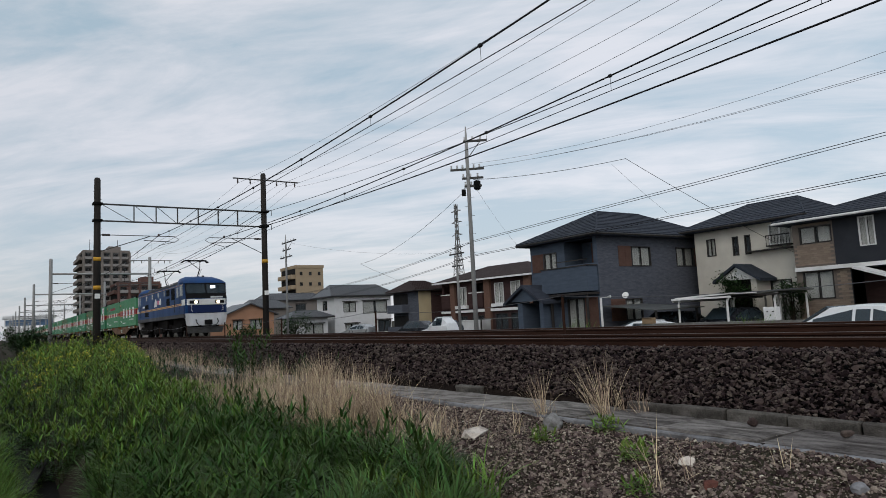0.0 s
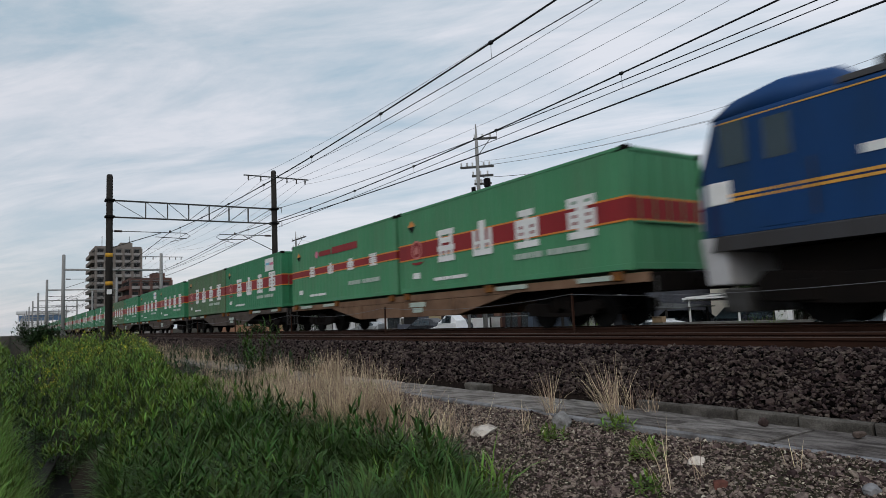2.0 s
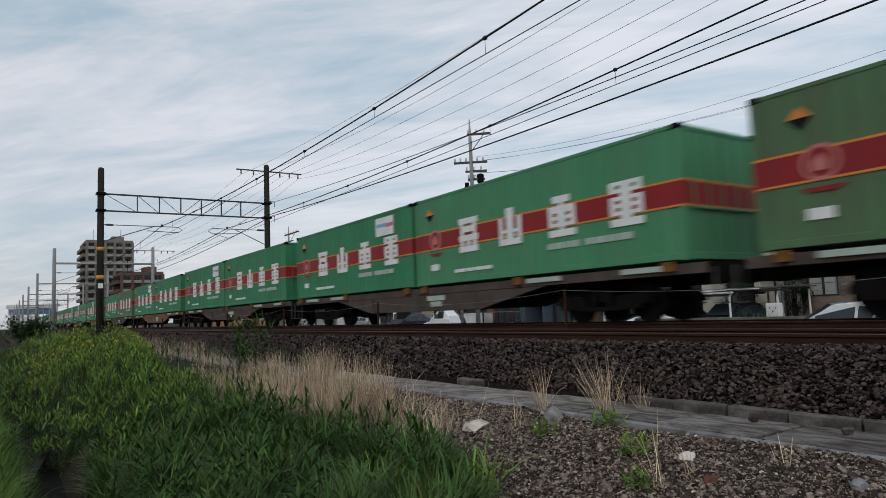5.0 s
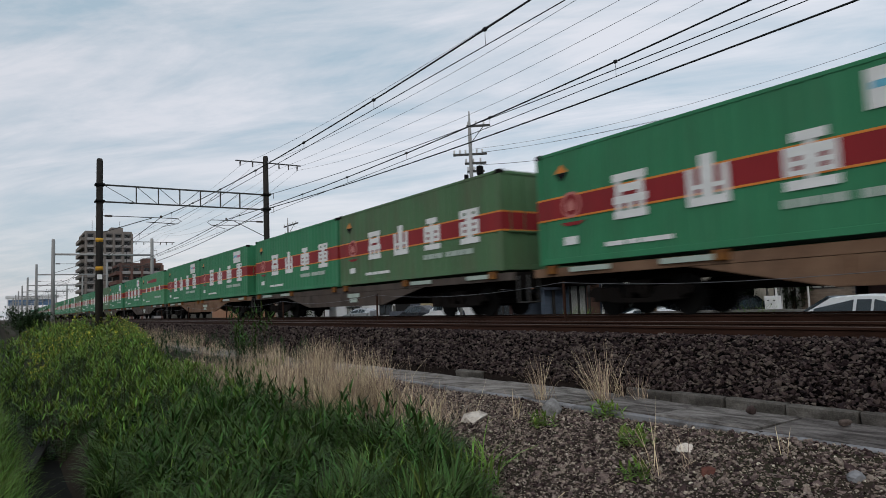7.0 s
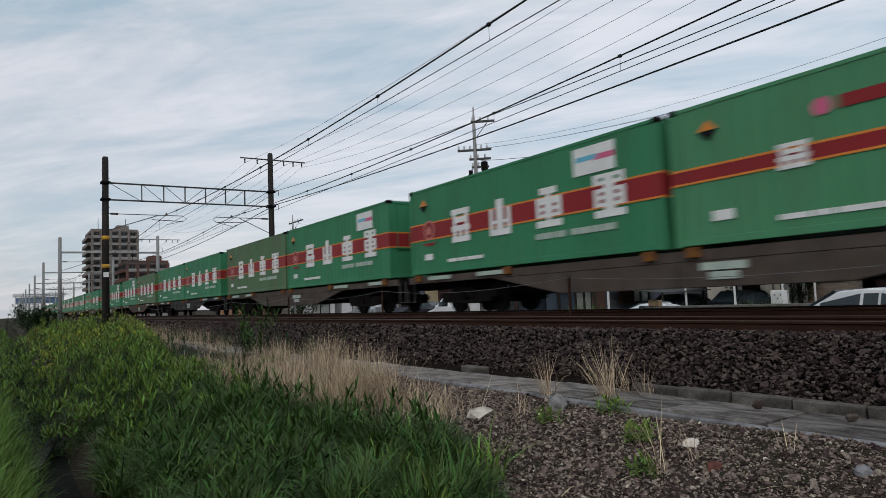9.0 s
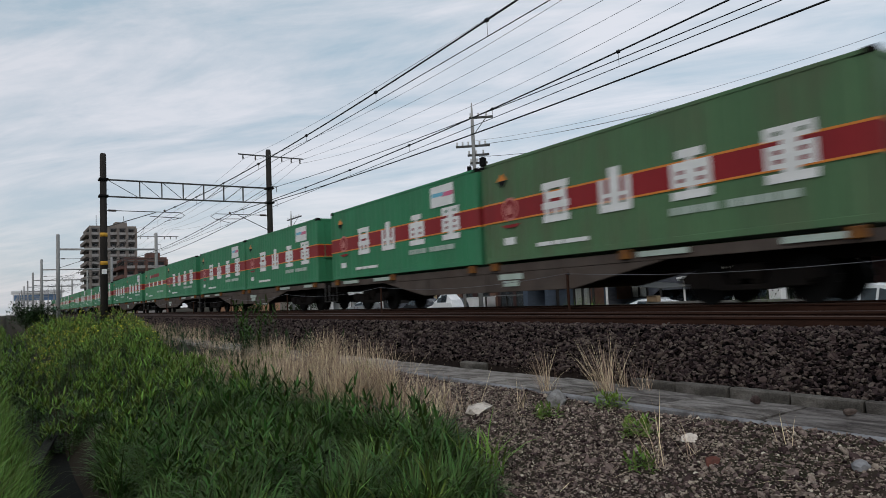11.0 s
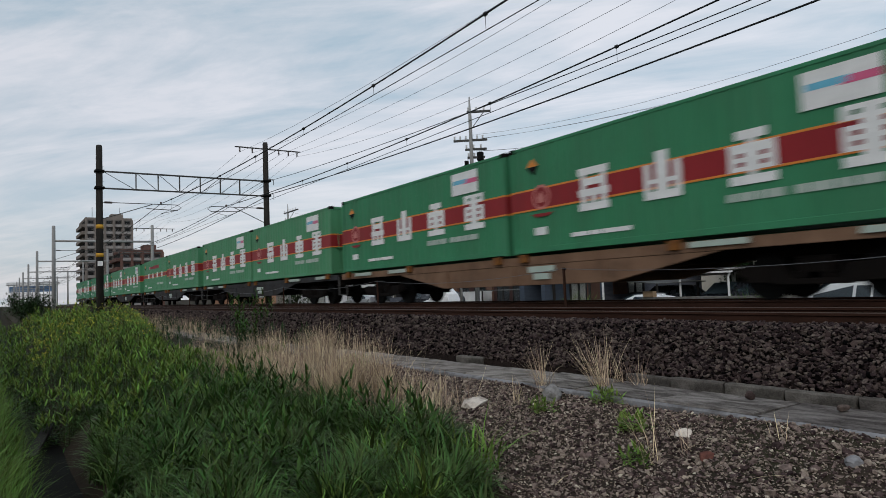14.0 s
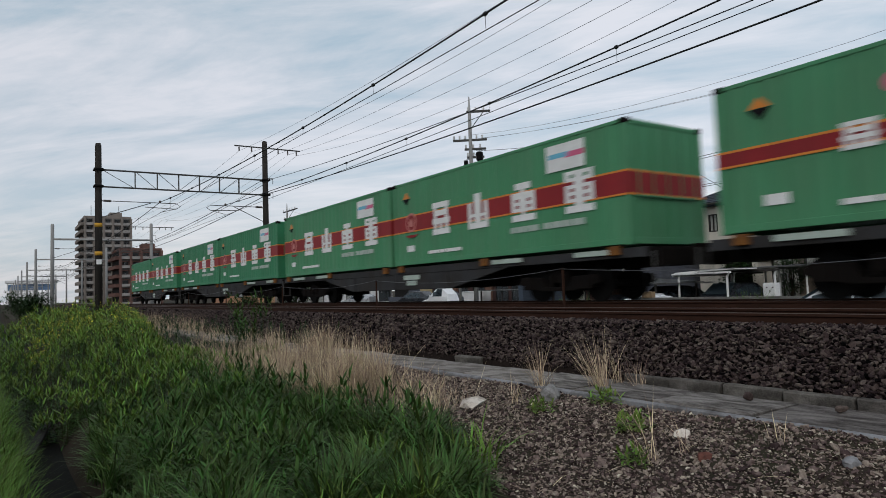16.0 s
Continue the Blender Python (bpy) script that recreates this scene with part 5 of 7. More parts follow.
def make_brown_flats():
    h = thing("apartment_house", "two-storey dark brown terraced flats with brick piers and white windows", "apartment house", group="houses beyond the line")
    along = Vector((-12.78, -1.46)).normalized()
    out = Vector((along.y * -1, along.x))       # towards the line
    f = Face((-45.65, 41.0), along, out)
    L = 12.86
    wins = [(1.5, 2.75, 1.6, 3.6), (3.7, 4.95, 1.6, 3.6), (9.0, 10.3, 1.6, 3.5)]
    lows = [(1.0, 2.9, -1.0, 0.6), (3.3, 5.0, -1.0, 0.6), (6.6, 8.3, -0.9, 0.5), (9.0, 10.3, -0.9, 0.5)]
    balc = [(6.5, 8.3, 1.9, 3.75), (11.5, 12.6, 1.9, 3.75)]
    part("wall", f.sheet(L, YARD - 0.2, 4.1, wins + lows + balc), M["wall_brown"], h)
    part("wall", f.box(f.box(Geo(), 0, L, -7.4, -7.2, YARD, 4.1), L - 0.2, L, -7.2, -0.15, YARD, 4.1), M["wall_brown"], h)
    part("wall", f.box(Geo(), 0, 0.15, -7.2, -0.15, YARD, 4.1), M["wall_brown"], h)
    for q in wins:
        add_window(h, f, *q, frame="white", curtain=True)
        part("window_sill", f.box(Geo(), q[0] - 0.25, q[1] + 0.25, 0.0, 0.35, q[2] - 0.35, q[2] - 0.02), M["white"], h, "white flower-box sill", bevel=0.03)
    for q in lows:
        add_window(h, f, *q, frame="dark", curtain=False)
    for q in balc:
        # near-black back wall, the recess's shade put into its colour
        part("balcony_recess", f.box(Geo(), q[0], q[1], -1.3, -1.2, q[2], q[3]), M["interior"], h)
        part("balcony_front", f.box(Geo(), q[0] - 0.1, q[1] + 0.1, 0.0, 0.3, 1.3, 2.75), M["wall_brown"], h, bevel=0.02)
        part("balcony_cap", f.box(Geo(), q[0] - 0.12, q[1] + 0.12, -0.02, 0.33, 2.752, 2.85), M["white"], h, "white balcony coping")
    for a, b in ((0.05, 0.85), (5.4, 6.2), (10.6, 11.3)):
        part("pier", f.box(Geo(), a, b, 0.0, 0.28, YARD, 4.05), M["brick_brown"], h, "brown brick pier", bevel=0.01)
    for a, b in ((0.85, 5.4), (6.2, 10.6), (11.3, 12.86)):
        part("white_band", f.box(Geo(), a, b, 0.0, 0.24, 0.85, 1.12), M["white"], h, "white painted band", bevel=0.01)
    e = [f.m @ Vector(q) for q in ((-0.7, 0.8, 4.15), (L + 0.7, 0.8, 4.15), (L + 0.7, -8.0, 4.15), (-0.7, -8.0, 4.15))]
    a, b = f.m @ Vector((3.6, -3.6, 5.7)), f.m @ Vector((L - 3.6, -3.6, 5.7))
    g = Geo().add(e + [a, b], [(0, 1, 5, 4), (1, 2, 5), (2, 3, 4, 5), (3, 0, 4), (3, 2, 1, 0)])
    roof = part("roof", g, M["roof_brown"], h, "brown slate hipped roof")
    part("fascia", f.box(f.box(Geo(), -0.7, L + 0.7, 0.72, 0.8, 3.98, 4.14), L + 0.62, L + 0.7, -8.0, 0.72, 3.98, 4.14), M["white"], roof, "white eaves board")
    box_ = thing("storage_shed", "plain white box shed before the brown flats", "shed")
    part("body", f.box(Geo(), 3.5, 6.2, 2.2, 3.6, YARD, 0.02), M["wall_white"], box_, bevel=0.02)
    part("lid", f.box(Geo(), 3.45, 6.25, 2.15, 3.65, 0.02, 0.09), M["white"], box_, bevel=0.01)
    lean = thing("carport", "dark low carport roof beside the brown flats", "carport")
    part("roof_sheet", f.box(Geo(), -0.5, 2.9, 2.0, 4.6, 0.1, 0.18), M["carport_roof"], lean)
    for u in (0.0, 2.6):
        part("post", f.box(Geo(), u, u + 0.1, 4.2, 4.3, YARD, 0.1), M["frame_dark"], lean)


def make_side_house(x, y0, y1, deep, ev, ridge_z, wall, roofm, label, wins, name="house", gable=False, wall2=None):
    """A house that shows its +x side; u along it from y0."""
    h = thing(name, label, "house", group="houses beyond the line")
    s = Face((x, y0), (0, 1), (1, 0))
    part("wall", s.sheet(y1 - y0, YARD - 0.2, ev, [w[:4] for w in wins]), wall, h)
    f = Face((x - deep, y0), (1, 0), (0, -1))
    fw = [(deep * 0.35, deep * 0.6, ev - 1.7, ev - 0.5)] if ev > 2.4 else []
    part("wall", f.sheet(deep, YARD - 0.2, ev, fw), wall2 or wall, h)
    part("wall", Geo().box(x - deep, x - deep + 0.14, y0 + 0.15, y1, YARD - 0.2, ev).box(x - deep + 0.15, x - 0.15, y1 - 0.14, y1, YARD - 0.2, ev), wall, h)
    for w in wins:
        add_window(h, s, *w[:4], frame="dark", curtain=len(w) > 4)
        part("window_hood", s.box(Geo(), w[0] - 0.15, w[1] + 0.15, 0.0, 0.3, w[3] + 0.06, w[3] + 0.14), M["frame_dark"], h)
    for w in fw:
        add_window(h, f, *w, frame="dark", curtain=False)
    if gable:
        ym = (y0 + y1) / 2
        g = Geo()
        for a, b in (((y0 - 0.6, ev - 0.25), (ym, ridge_z)), ((y1 + 0.6, ev - 0.25), (ym, ridge_z))):
            g.prism([a, b, (b[0], b[1] + 0.16), (a[0], a[1] + 0.16)], x - deep - 0.4, x + 0.5, "x")
        part("roof", g, roofm, h)
        part("gable", Geo().prism([(y0, ev), (y1, ev), (ym, ridge_z - 0.03)], x - 0.12, x, "x"), wall, h)
    else:
        hip_roof(h, x - deep - 0.6, x + 0.6, y0 - 0.7, y1 + 0.7, ev + 0.05, (x - deep / 2, y0 + 0.6, x - deep / 2, y1 - 0.6, ridge_z), roofm)
        g = Geo()
        n = int((y1 - y0 + 1.2) / 0.3)
        for k in range(n):
            y = y0 - 0.5 + k * 0.3
            t = min(1.0, (y - y0 + 0.7) / 1.3, (y1 + 0.7 - y) / 1.3)
            g.tube([(x + 0.58, y, ev + 0.09), (x + 0.58 - t * (deep / 2 + 0.55), y, ev + 0.09 + t * (ridge_z - ev - 0.07))], 0.045, 5)
        part("tile_rolls", g, roofm, h, "rows of round roof tiles")
    return h


def make_block(name, label, x, y0, y1, deep, top, wall, floors, bays, balconies, base=YARD, small=False, piers=False):
    """A tall block of flats showing its +x and its -y side."""
    h = thing(name, label, "apartment block", group="tall blocks in the distance")
    part("wall", Geo().box(x - deep, x, y0, y1, base, top), wall, h)
    part("parapet", Geo().box(x - deep - 0.2, x + 0.2, y0 - 0.2, y1 + 0.2, top, top + 0.8), wall, h)
    fh = (top - base) / floors
    for k in range(floors):
        z = base + fh * k
        if not small:
            part("floor_band", Geo().box(x, x + 0.25, y0 + 0.2, y1 - 0.2, z + fh - 0.35, z + fh - 0.1), M["pole_light"], h, "pale floor band")
        for b in range(bays):
            ya = y0 + (y1 - y0) * (b + 0.22) / bays
            yb = y0 + (y1 - y0) * (b + 0.78) / bays
            if small:
                ya, yb = ya + 0.5, ya + 1.3
            w = part("window", Geo().box(x, x + 0.12, ya, yb, z + 0.9, z + (1.9 if small else 2.25)), M["frame_dark"], h, "dark window")
            part("pane", Geo().box(x + 0.12, x + 0.14, ya + 0.15, yb - 0.15, z + 1.0, z + (1.8 if small else 2.15)), M["glass"], w)
        if balconies == "side":
            part("balcony", Geo().box(x - deep + 0.5, x - 0.5, y0 - 1.3, y0, z, z + 1.15), wall, h, "projecting balcony")
            # flat dark sheet on the wall, painted as shade behind the balcony
            part("balcony_shade", Geo().box(x - deep + 0.6, x - 0.6, y0 - 0.05, y0 - 0.005, z + 1.2, z + fh - 0.15), M["interior"], h)
        if piers:
            for b in range(bays):
                ya, yb = y0 + (y1 - y0) * b / bays + 0.35, y0 + (y1 - y0) * (b + 1) / bays - 0.35
                part("balcony", Geo().box(x, x + 1.0, ya, yb, z + 0.1, z + 1.05), M["pier_pale"], h, "pale balcony front")
        if balconies == "front":
            part("balcony", Geo().box(x + 0.15, x + 1.2, y0 + 0.4, y1 - 0.4, z, z + 1.1), wall, h, "projecting balcony")
    if piers:
        for b in range(bays + 1):
            yc = y0 + (y1 - y0) * b / bays
            part("pier", Geo().box(x, x + 1.2, yc - 0.35, yc + 0.35, base, top), wall, h)
        part("lift_house", Geo().box(x - 9, x - 3, (y0 + y1) / 2 + 1, (y0 + y1) / 2 + 5, top, top + 2.6), wall, h)
        for yc in (y0 + 2.5, (y0 + y1) / 2 + 4.2):
            part("antenna", Geo().tube([(x - 5, yc, top), (x - 5, yc, top + 5.2)], 0.09, 5), M["steel_dark"], h)
    return h


def make_town():
    make_grey_house()
    make_cream_house()
    make_black_house()
    make_brown_flats()
    make_side_house(-75.0, 34.6, 42.6, 5.4, 3.8, 5.3, M["wall_white"], M["roof_tile"], "white two-storey house with grey tiled roof", [(1.2, 2.9, 1.75, 3.0, 1), (3.9, 7.4, 1.5, 3.1, 1), (1.4, 3.2, -1.0, 0.3, 1), (6.0, 7.9, -0.9, 0.6)])
    make_side_house(-74.5, 29.2, 33.4, 4.0, 1.3, 2.15, M["wall_white"], M["roof_tile"], "low white annexe with grey tiled roof", [(1.2, 3.6, -0.8, 0.5, 1)], name="annexe")
    flats = make_side_house(-60.0, 37.5, 40.7, 5.4, 3.55, 4.7, M["wall_yellow"], M["roof_brown"], "pale yellow flats with grey balcony side and brown roof", [(2.2, 2.7, -0.5, 0.5), (2.2, 2.7, 1.9, 2.9)], name="apartment_house", wall2=M["siding_grey"])
    part("end_bay", Geo().box(-60.0, -59.9, 39.1, 40.7, YARD, 3.5), M["wall_brown"], flats, "dark brown end bay")
    for z in (YARD, 1.1):
        # flat dark panel before the wall, painted as a shaded recess
        part("balcony_recess", Geo().box(-65.2, -62.2, 37.40, 37.49, z + 0.9, z + 2.2), M["interior"], flats)
        part("balcony", Geo().box(-65.3, -62.0, 36.6, 37.45, z + 0.1, z + 1.0), M["siding_grey"], flats, "grey balcony front")
    make_side_house(-90.0, 25.6, 32.2, 8.0, 2.3, 3.7, M["wall_orange"], M["roof_tile"], "pinkish orange house with grey gabled roof", [(0.9, 2.2, 0.2, 1.5, 1), (3.2, 4.9, 0.2, 1.5, 1)], gable=True)
    make_side_house(-118.0, 41.5, 52.5, 9.0, 5.2, 6.7, M["wall_greybrown"], M["roof_tile"], "grey house roofs behind the white house", [(1.0, 3.0, 3.0, 4.4), (5.0, 7.0, 3.0, 4.4)])
    make_side_house(-104.0, 34.0, 39.5, 8.0, 3.4, 5.0, M["wall_greybrown"], M["roof_tile"], "grey house with tiled roof among trees", [(1.0, 2.6, 1.4, 2.6)])
    make_block("apartment_block", "sand-coloured block of flats far behind the houses", -180.0, 71.3, 79.7, 12.0, 17.0, M["wall_sand"], 6, 3, "side", small=True)
    make_block("apartment_block", "tall grey-brown block of flats beyond the station end", -262.0, 25.0, 39.8, 22.0, 30.0, M["wall_greybrown"], 12, 5, "side", piers=True)
    make_block("apartment_block", "lower red-brown block of flats beside the tall one", -240.0, 33.2, 46.0, 18.0, 17.0, M["wall_redbrown"], 6, 4, "side", piers=True)
    far_hall = thing("station_hall", "long pale low hall at the far end of the line", "hall")
    part("wall", Geo().box(-985, -960, 8, 60, YARD, 14), M["wall_white"], far_hall)
    part("roof", Geo().box(-990, -955, 6, 62, 26, 29), M["wall_white"], far_hall)
    for k in range(12):
        part("column", Geo().box(-961, -959, 8 + 4.5 * k, 9 + 4.5 * k, 14, 26), M["wall_white"], far_hall)
    part("window_row", Geo().box(-962, -958.5, 9, 58, 17, 24), material("blue_glazing", (0.10, 0.19, 0.33), rough=0.4, bump=0), far_hall)


make_town()


# ------------------------------------------------------------------ poles, wires and pylon
def make_utility_pole(x, y, top, arms, label, turn=0.0):
    po = thing("utility_pole", label, "utility pole", (x, y, 0), turn, group="utility poles")
    part("pole", Geo().tube([(0, 0, YARD - 0.3), (0, 0, top - 1.1), (0, 0, top)], [0.12, 0.085, 0.03], 14), M["pole_pale"], po, smooth=True)
    for u0, u1, z, n in arms:
        arm = part("crossarm", Geo().box(u0, u1, -0.05, 0.05, z - 0.05, z + 0.05), M["steel"], po, bevel=0.005)
        for k in range(n):
            u = u0 + (u1 - u0) * (k + 0.2) / n
            part("insulator", Geo().tube([(u, 0, z + 0.05), (u, 0, z + 0.12), (u, 0, z + 0.13), (u, 0, z + 0.22)], [0.03, 0.055, 0.03, 0.05], 8), M["wall_white"], arm)
    part("brace", Geo().tube([(0, 0, arms[0][2] - 0.9), (arms[0][1] * 0.7, 0, arms[0][2])], 0.02, 6), M["steel"], po)
    g = Geo()
    for k in range(14):
        z = 0.8 + 0.45 * k
        g.tube([(-0.24 if k % 2 else 0.08, 0, z), (-0.08 if k % 2 else 0.24, 0, z)], 0.01, 5)
    part("step_bolts", g, M["steel_dark"], po)
    return po


pole_a = make_utility_pole(-25.3, 19.0, 9.75, [(-0.15, 1.0, 9.0, 3), (-0.85, 0.8, 7.6, 6), (-0.3, 0.75, 7.15, 3), (-0.2, 0.65, 6.75, 3)], "grey concrete utility pole with crossarms beside the houses", 50)
part("transformer", Geo().tube([(0.42, 0.05, 6.55), (0.42, 0.05, 6.62), (0.42, 0.05, 6.98), (0.42, 0.05, 7.02)], [0.1, 0.17, 0.17, 0.1], 12), M["steel_dark"], pole_a, "small dark transformer")
part("cable_box", Geo().box(-0.35, -0.15, -0.12, 0.12, 6.3, 6.6), M["steel_dark"], pole_a, bevel=0.02)
make_utility_pole(-60.5, 23.0, 9.2, [(-1.0, 2.6, 8.4, 5), (-1.5, 1.5, 7.0, 4), (-0.8, 1.2, 7.7, 3)], "grey concrete utility pole among the far houses")
make_utility_pole(-39.5, 28.2, 5.7, [(-0.9, 0.9, 5.1, 3), (-0.6, 0.6, 4.2, 3)], "thin dark pole with cable boxes before the flats")


def hang(a, b, drop, n=14):
    a, b = Vector(a), Vector(b)
    return [a.lerp(b, k / n) - Vector((0, 0, drop * 4 * (k / n) * (1 - k / n))) for k in range(n + 1)]


def town_wire(a, b, drop, r=0.009, mat="wire", label="thin dark service wire between poles and houses", on=None):
    ob = thing("service_wire", label, "wire", group="wires of the town")
    part("strand", Geo().tube(hang(a, b, drop) + (hang(b, on, 0.1)[1:] if on else []), r, 5), M[mat], ob)


A0 = (-25.3, 19.0)
for z0, z1, off, drop in ((7.85, 8.5, 0.0, 1.5), (7.5, 7.0, 0.9, 1.02), (7.5, 6.9, 1.0, 1.02)):
    town_wire((A0[0] + off, A0[1], z0), (9.0, 19.0, z1), drop, 0.006, "thinwire")
for z0, z1 in ((3.98, 5.1), (4.05, 5.19), (3.3, 3.75), (3.36, 3.82)):
    town_wire((A0[0], A0[1], z0), (9.0, 19.0, z1), 0.03, 0.010)
    town_wire((A0[0], A0[1], z0), (-60.5, 23.0, z0 - 0.6), 0.5, 0.010)
town_wire((A0[0] + 0.4, 19.0, 7.0), (-18.1, 22.0, 6.75), 0.15, 0.011, on=(-16.6, 31.85, 2.75))
town_wire((-18.9, 22.0, 6.7), (-18.9, 26.0, 4.5), 0.05, 0.005)
town_wire((A0[0] + 0.3, 19.0, 6.9), (-29.0, 25.1, 4.4), 0.15, 0.005)
town_wire((A0[0] - 0.3, 19.0, 6.6), (-48.9, 25.0, 5.25), 0.6, 0.010, on=(-60.0, 37.4, 3.9))
town_wire((-60.5, 23.0, 8.5), (-39.5, 28.2, 5.2), 0.5, 0.006, "thinwire")


def make_pylon(x, y, top):
    py = thing("lattice_pylon", "tall pale lattice transmission pylon far off", "pylon", (x, y, YARD))
    width = lambda z: 5.5 - 4.6 * min(1, z / (top * 0.72)) if z < top * 0.72 else 0.9
    zs = [0, 5, 10, 14, 18, 21.5, 25, 28, 31, 34, 36.5, 39, 41.5, 44, top]
    legs, lace = Geo(), Geo()
    for sx in (-1, 1):
        for sy in (-1, 1):
            legs.tube([(sx * width(z) / 2, sy * width(z) / 2, z) for z in zs], 0.16, 5)
    for a, b in zip(zs, zs[1:]):
        wa, wb = width(a) / 2, width(b) / 2
        for s in (-1, 1):
            for q in (((-wa, s * wa, a), (wb, s * wb, b)), ((wa, s * wa, a), (-wb, s * wb, b)), ((s * wa, -wa, a), (s * wb, wb, b)), ((s * wa, wa, a), (s * wb, -wb, b))):
                lace.tube(q, 0.08, 4)
    part("legs", legs, M["pole_light"], py)
    part("lacing", lace, M["pole_light"], py)
    for z in (24, 29, 34, 39, 43.5):
        part("crossarm", Geo().tube([(-3.4, 0, z), (0, 0, z + 0.7), (3.4, 0, z)], 0.14, 5).tube([(-3.4, 0, z), (3.4, 0, z)], 0.12, 5), M["pole_light"], py)


make_pylon(-209.0, 150.0, 46.5)


# ------------------------------------------------------------------ cars, carports, yard walls
def car_body_slices(length, width, hood, belt, roof):
    """Sections from nose to tail: x, half width at belt, z bottom, z belt, half width of roof, z top."""
    L = length
    return [(-L / 2, 0.62, 0.32, 0.55, 0.5, 0.62), (-L / 2 + 0.18, 0.80, 0.22, 0.66, 0.7, 0.74), (-L / 2 + 1.0, width / 2, 0.2, hood, 0.72, hood + 0.06), (-L / 2 + 1.15, width / 2, 0.2, belt, 0.70, belt + 0.03),
            (-L / 2 + 2.0, width / 2, 0.2, belt, 0.60, roof - 0.05), (-L / 2 + 2.7, width / 2, 0.2, belt + 0.02, 0.60, roof), (L / 2 - 0.8, width / 2, 0.2, belt + 0.04, 0.58, roof - 0.04), (L / 2 - 0.15, width / 2 - 0.06, 0.25, belt + 0.02, 0.56, belt + 0.25), (L / 2, 0.72, 0.34, 0.7, 0.5, 0.75)]


def make_car(label, at, turn, mat, length=4.4, width=1.72, hood=0.86, belt=0.93, roof=1.5):
    car = thing("car", label, "car", at, turn, group="parked cars")
    sl = []
    for x, w, zb, zm, wr, zt in car_body_slices(length, width, hood, belt, roof):
        sl.append([(x, -w * 0.94, zb), (x, -w, (zb + zm) / 2), (x, -w * 0.98, zm), (x, -wr, zt - 0.03), (x, -wr * 0.6, zt), (x, wr * 0.6, zt), (x, wr, zt - 0.03), (x, w * 0.98, zm), (x, w, (zb + zm) / 2), (x, w * 0.94, zb)])
    part("body", loft(sl), mat, car, smooth=False, bevel=0.015)
    for s in (-1, 1):
        # side glass follows the leaning cabin side
        for a, b in ((-length / 2 + 1.62, -length / 2 + 2.62), (-length / 2 + 2.7, length / 2 - 1.35), (length / 2 - 1.28, length / 2 - 0.75)):
            top_a = roof - 0.13 if a > -length / 2 + 1.9 else roof - 0.36
            top_b = roof - 0.13 if b < length / 2 - 0.9 else roof - 0.28
            wy = lambda z: (width / 2 * 0.98) + ((0.6 - width / 2 * 0.98) * (z - belt) / (roof - 0.05 - belt)) + 0.012
            q = [(a, s * wy(belt + 0.06), belt + 0.06), (b, s * wy(belt + 0.06), belt + 0.06), (b, s * wy(top_b), top_b), (a, s * wy(top_a), top_a)]
            part("side_window", Geo().add(q + [(v[0], v[1] - s * 0.03, v[2]) for v in q], [(0, 1, 2, 3), (7, 6, 5, 4), (0, 4, 5, 1), (1, 5, 6, 2), (2, 6, 7, 3), (3, 7, 4, 0)]), M["loco_glass"], car, "dark side window")
        for x in (-length / 2 + 0.85, length / 2 - 0.85):
            w = part("wheel", Geo().prism([(x + 0.31 * math.cos(2 * math.pi * k / 18), 0.31 + 0.31 * math.sin(2 * math.pi * k / 18)) for k in range(18)], s * (width / 2 - 0.2), s * (width / 2 + 0.01)), M["black"], car, "black tyre")
            part("rim", Geo().prism([(x + 0.2 * math.cos(2 * math.pi * k / 14), 0.31 + 0.2 * math.sin(2 * math.pi * k / 14)) for k in range(14)], s * (width / 2 + 0.01), s * (width / 2 + 0.02)), M["steel"], w, "silver rim")
        part("mirror", Geo().box(-length / 2 + 1.5, -length / 2 + 1.62, min(s * 0.86, s * 1.02), max(s * 0.86, s * 1.02), belt, belt + 0.16), mat, car, bevel=0.02)
    q = [(-length / 2 + 1.2, -0.62, belt + 0.08), (-length / 2 + 1.2, 0.62, belt + 0.08), (-length / 2 + 1.95, 0.55, roof - 0.06), (-length / 2 + 1.95, -0.55, roof - 0.06)]
    part("windscreen", Geo().add([(v[0] - 0.04, v[1], v[2] + 0.04) for v in q] + q, [(0, 1, 2, 3), (7, 6, 5, 4), (0, 4, 5, 1), (1, 5, 6, 2), (2, 6, 7, 3), (3, 7, 4, 0)]), M["loco_glass"], car, "dark windscreen")
    return car


M["car_white"] = material("white_car_paint", (0.72, 0.73, 0.74), (0.68, 0.69, 0.70), 0.25, bump=0)
M["car_dark"] = material("dark_car_paint", (0.02, 0.022, 0.028), (0.016, 0.018, 0.022), 0.25, bump=0)
M["car_silver"] = material("silver_car_paint", (0.38, 0.39, 0.40), (0.34, 0.35, 0.36), 0.3, 0.5, bump=0)
make_car("white hatchback parked behind the railway line", (-8.75, 19.3, YARD), 0, M["car_white"], roof=1.52)
make_car("dark car parked under the lean-to carport", (-20.3, 26.8, YARD), 90, M["car_dark"])
make_car("white car parked before the grey house", (-19.2, 23.2, YARD), 0, M["car_white"], length=3.4, roof=1.2, belt=0.8, hood=0.75)
make_car("dark car parked under the white carport", (-17.6, 27.6, YARD), 90, M["car_dark"], roof=1.55)
make_car("white van parked end-on before the flats", (-46.5, 31.0, YARD), 10, M["car_white"], length=3.4, width=1.5, roof=1.85, belt=1.05)
make_car("dark car parked beside the white van", (-50.8, 31.2, YARD), 12, M["car_dark"], roof=1.6)
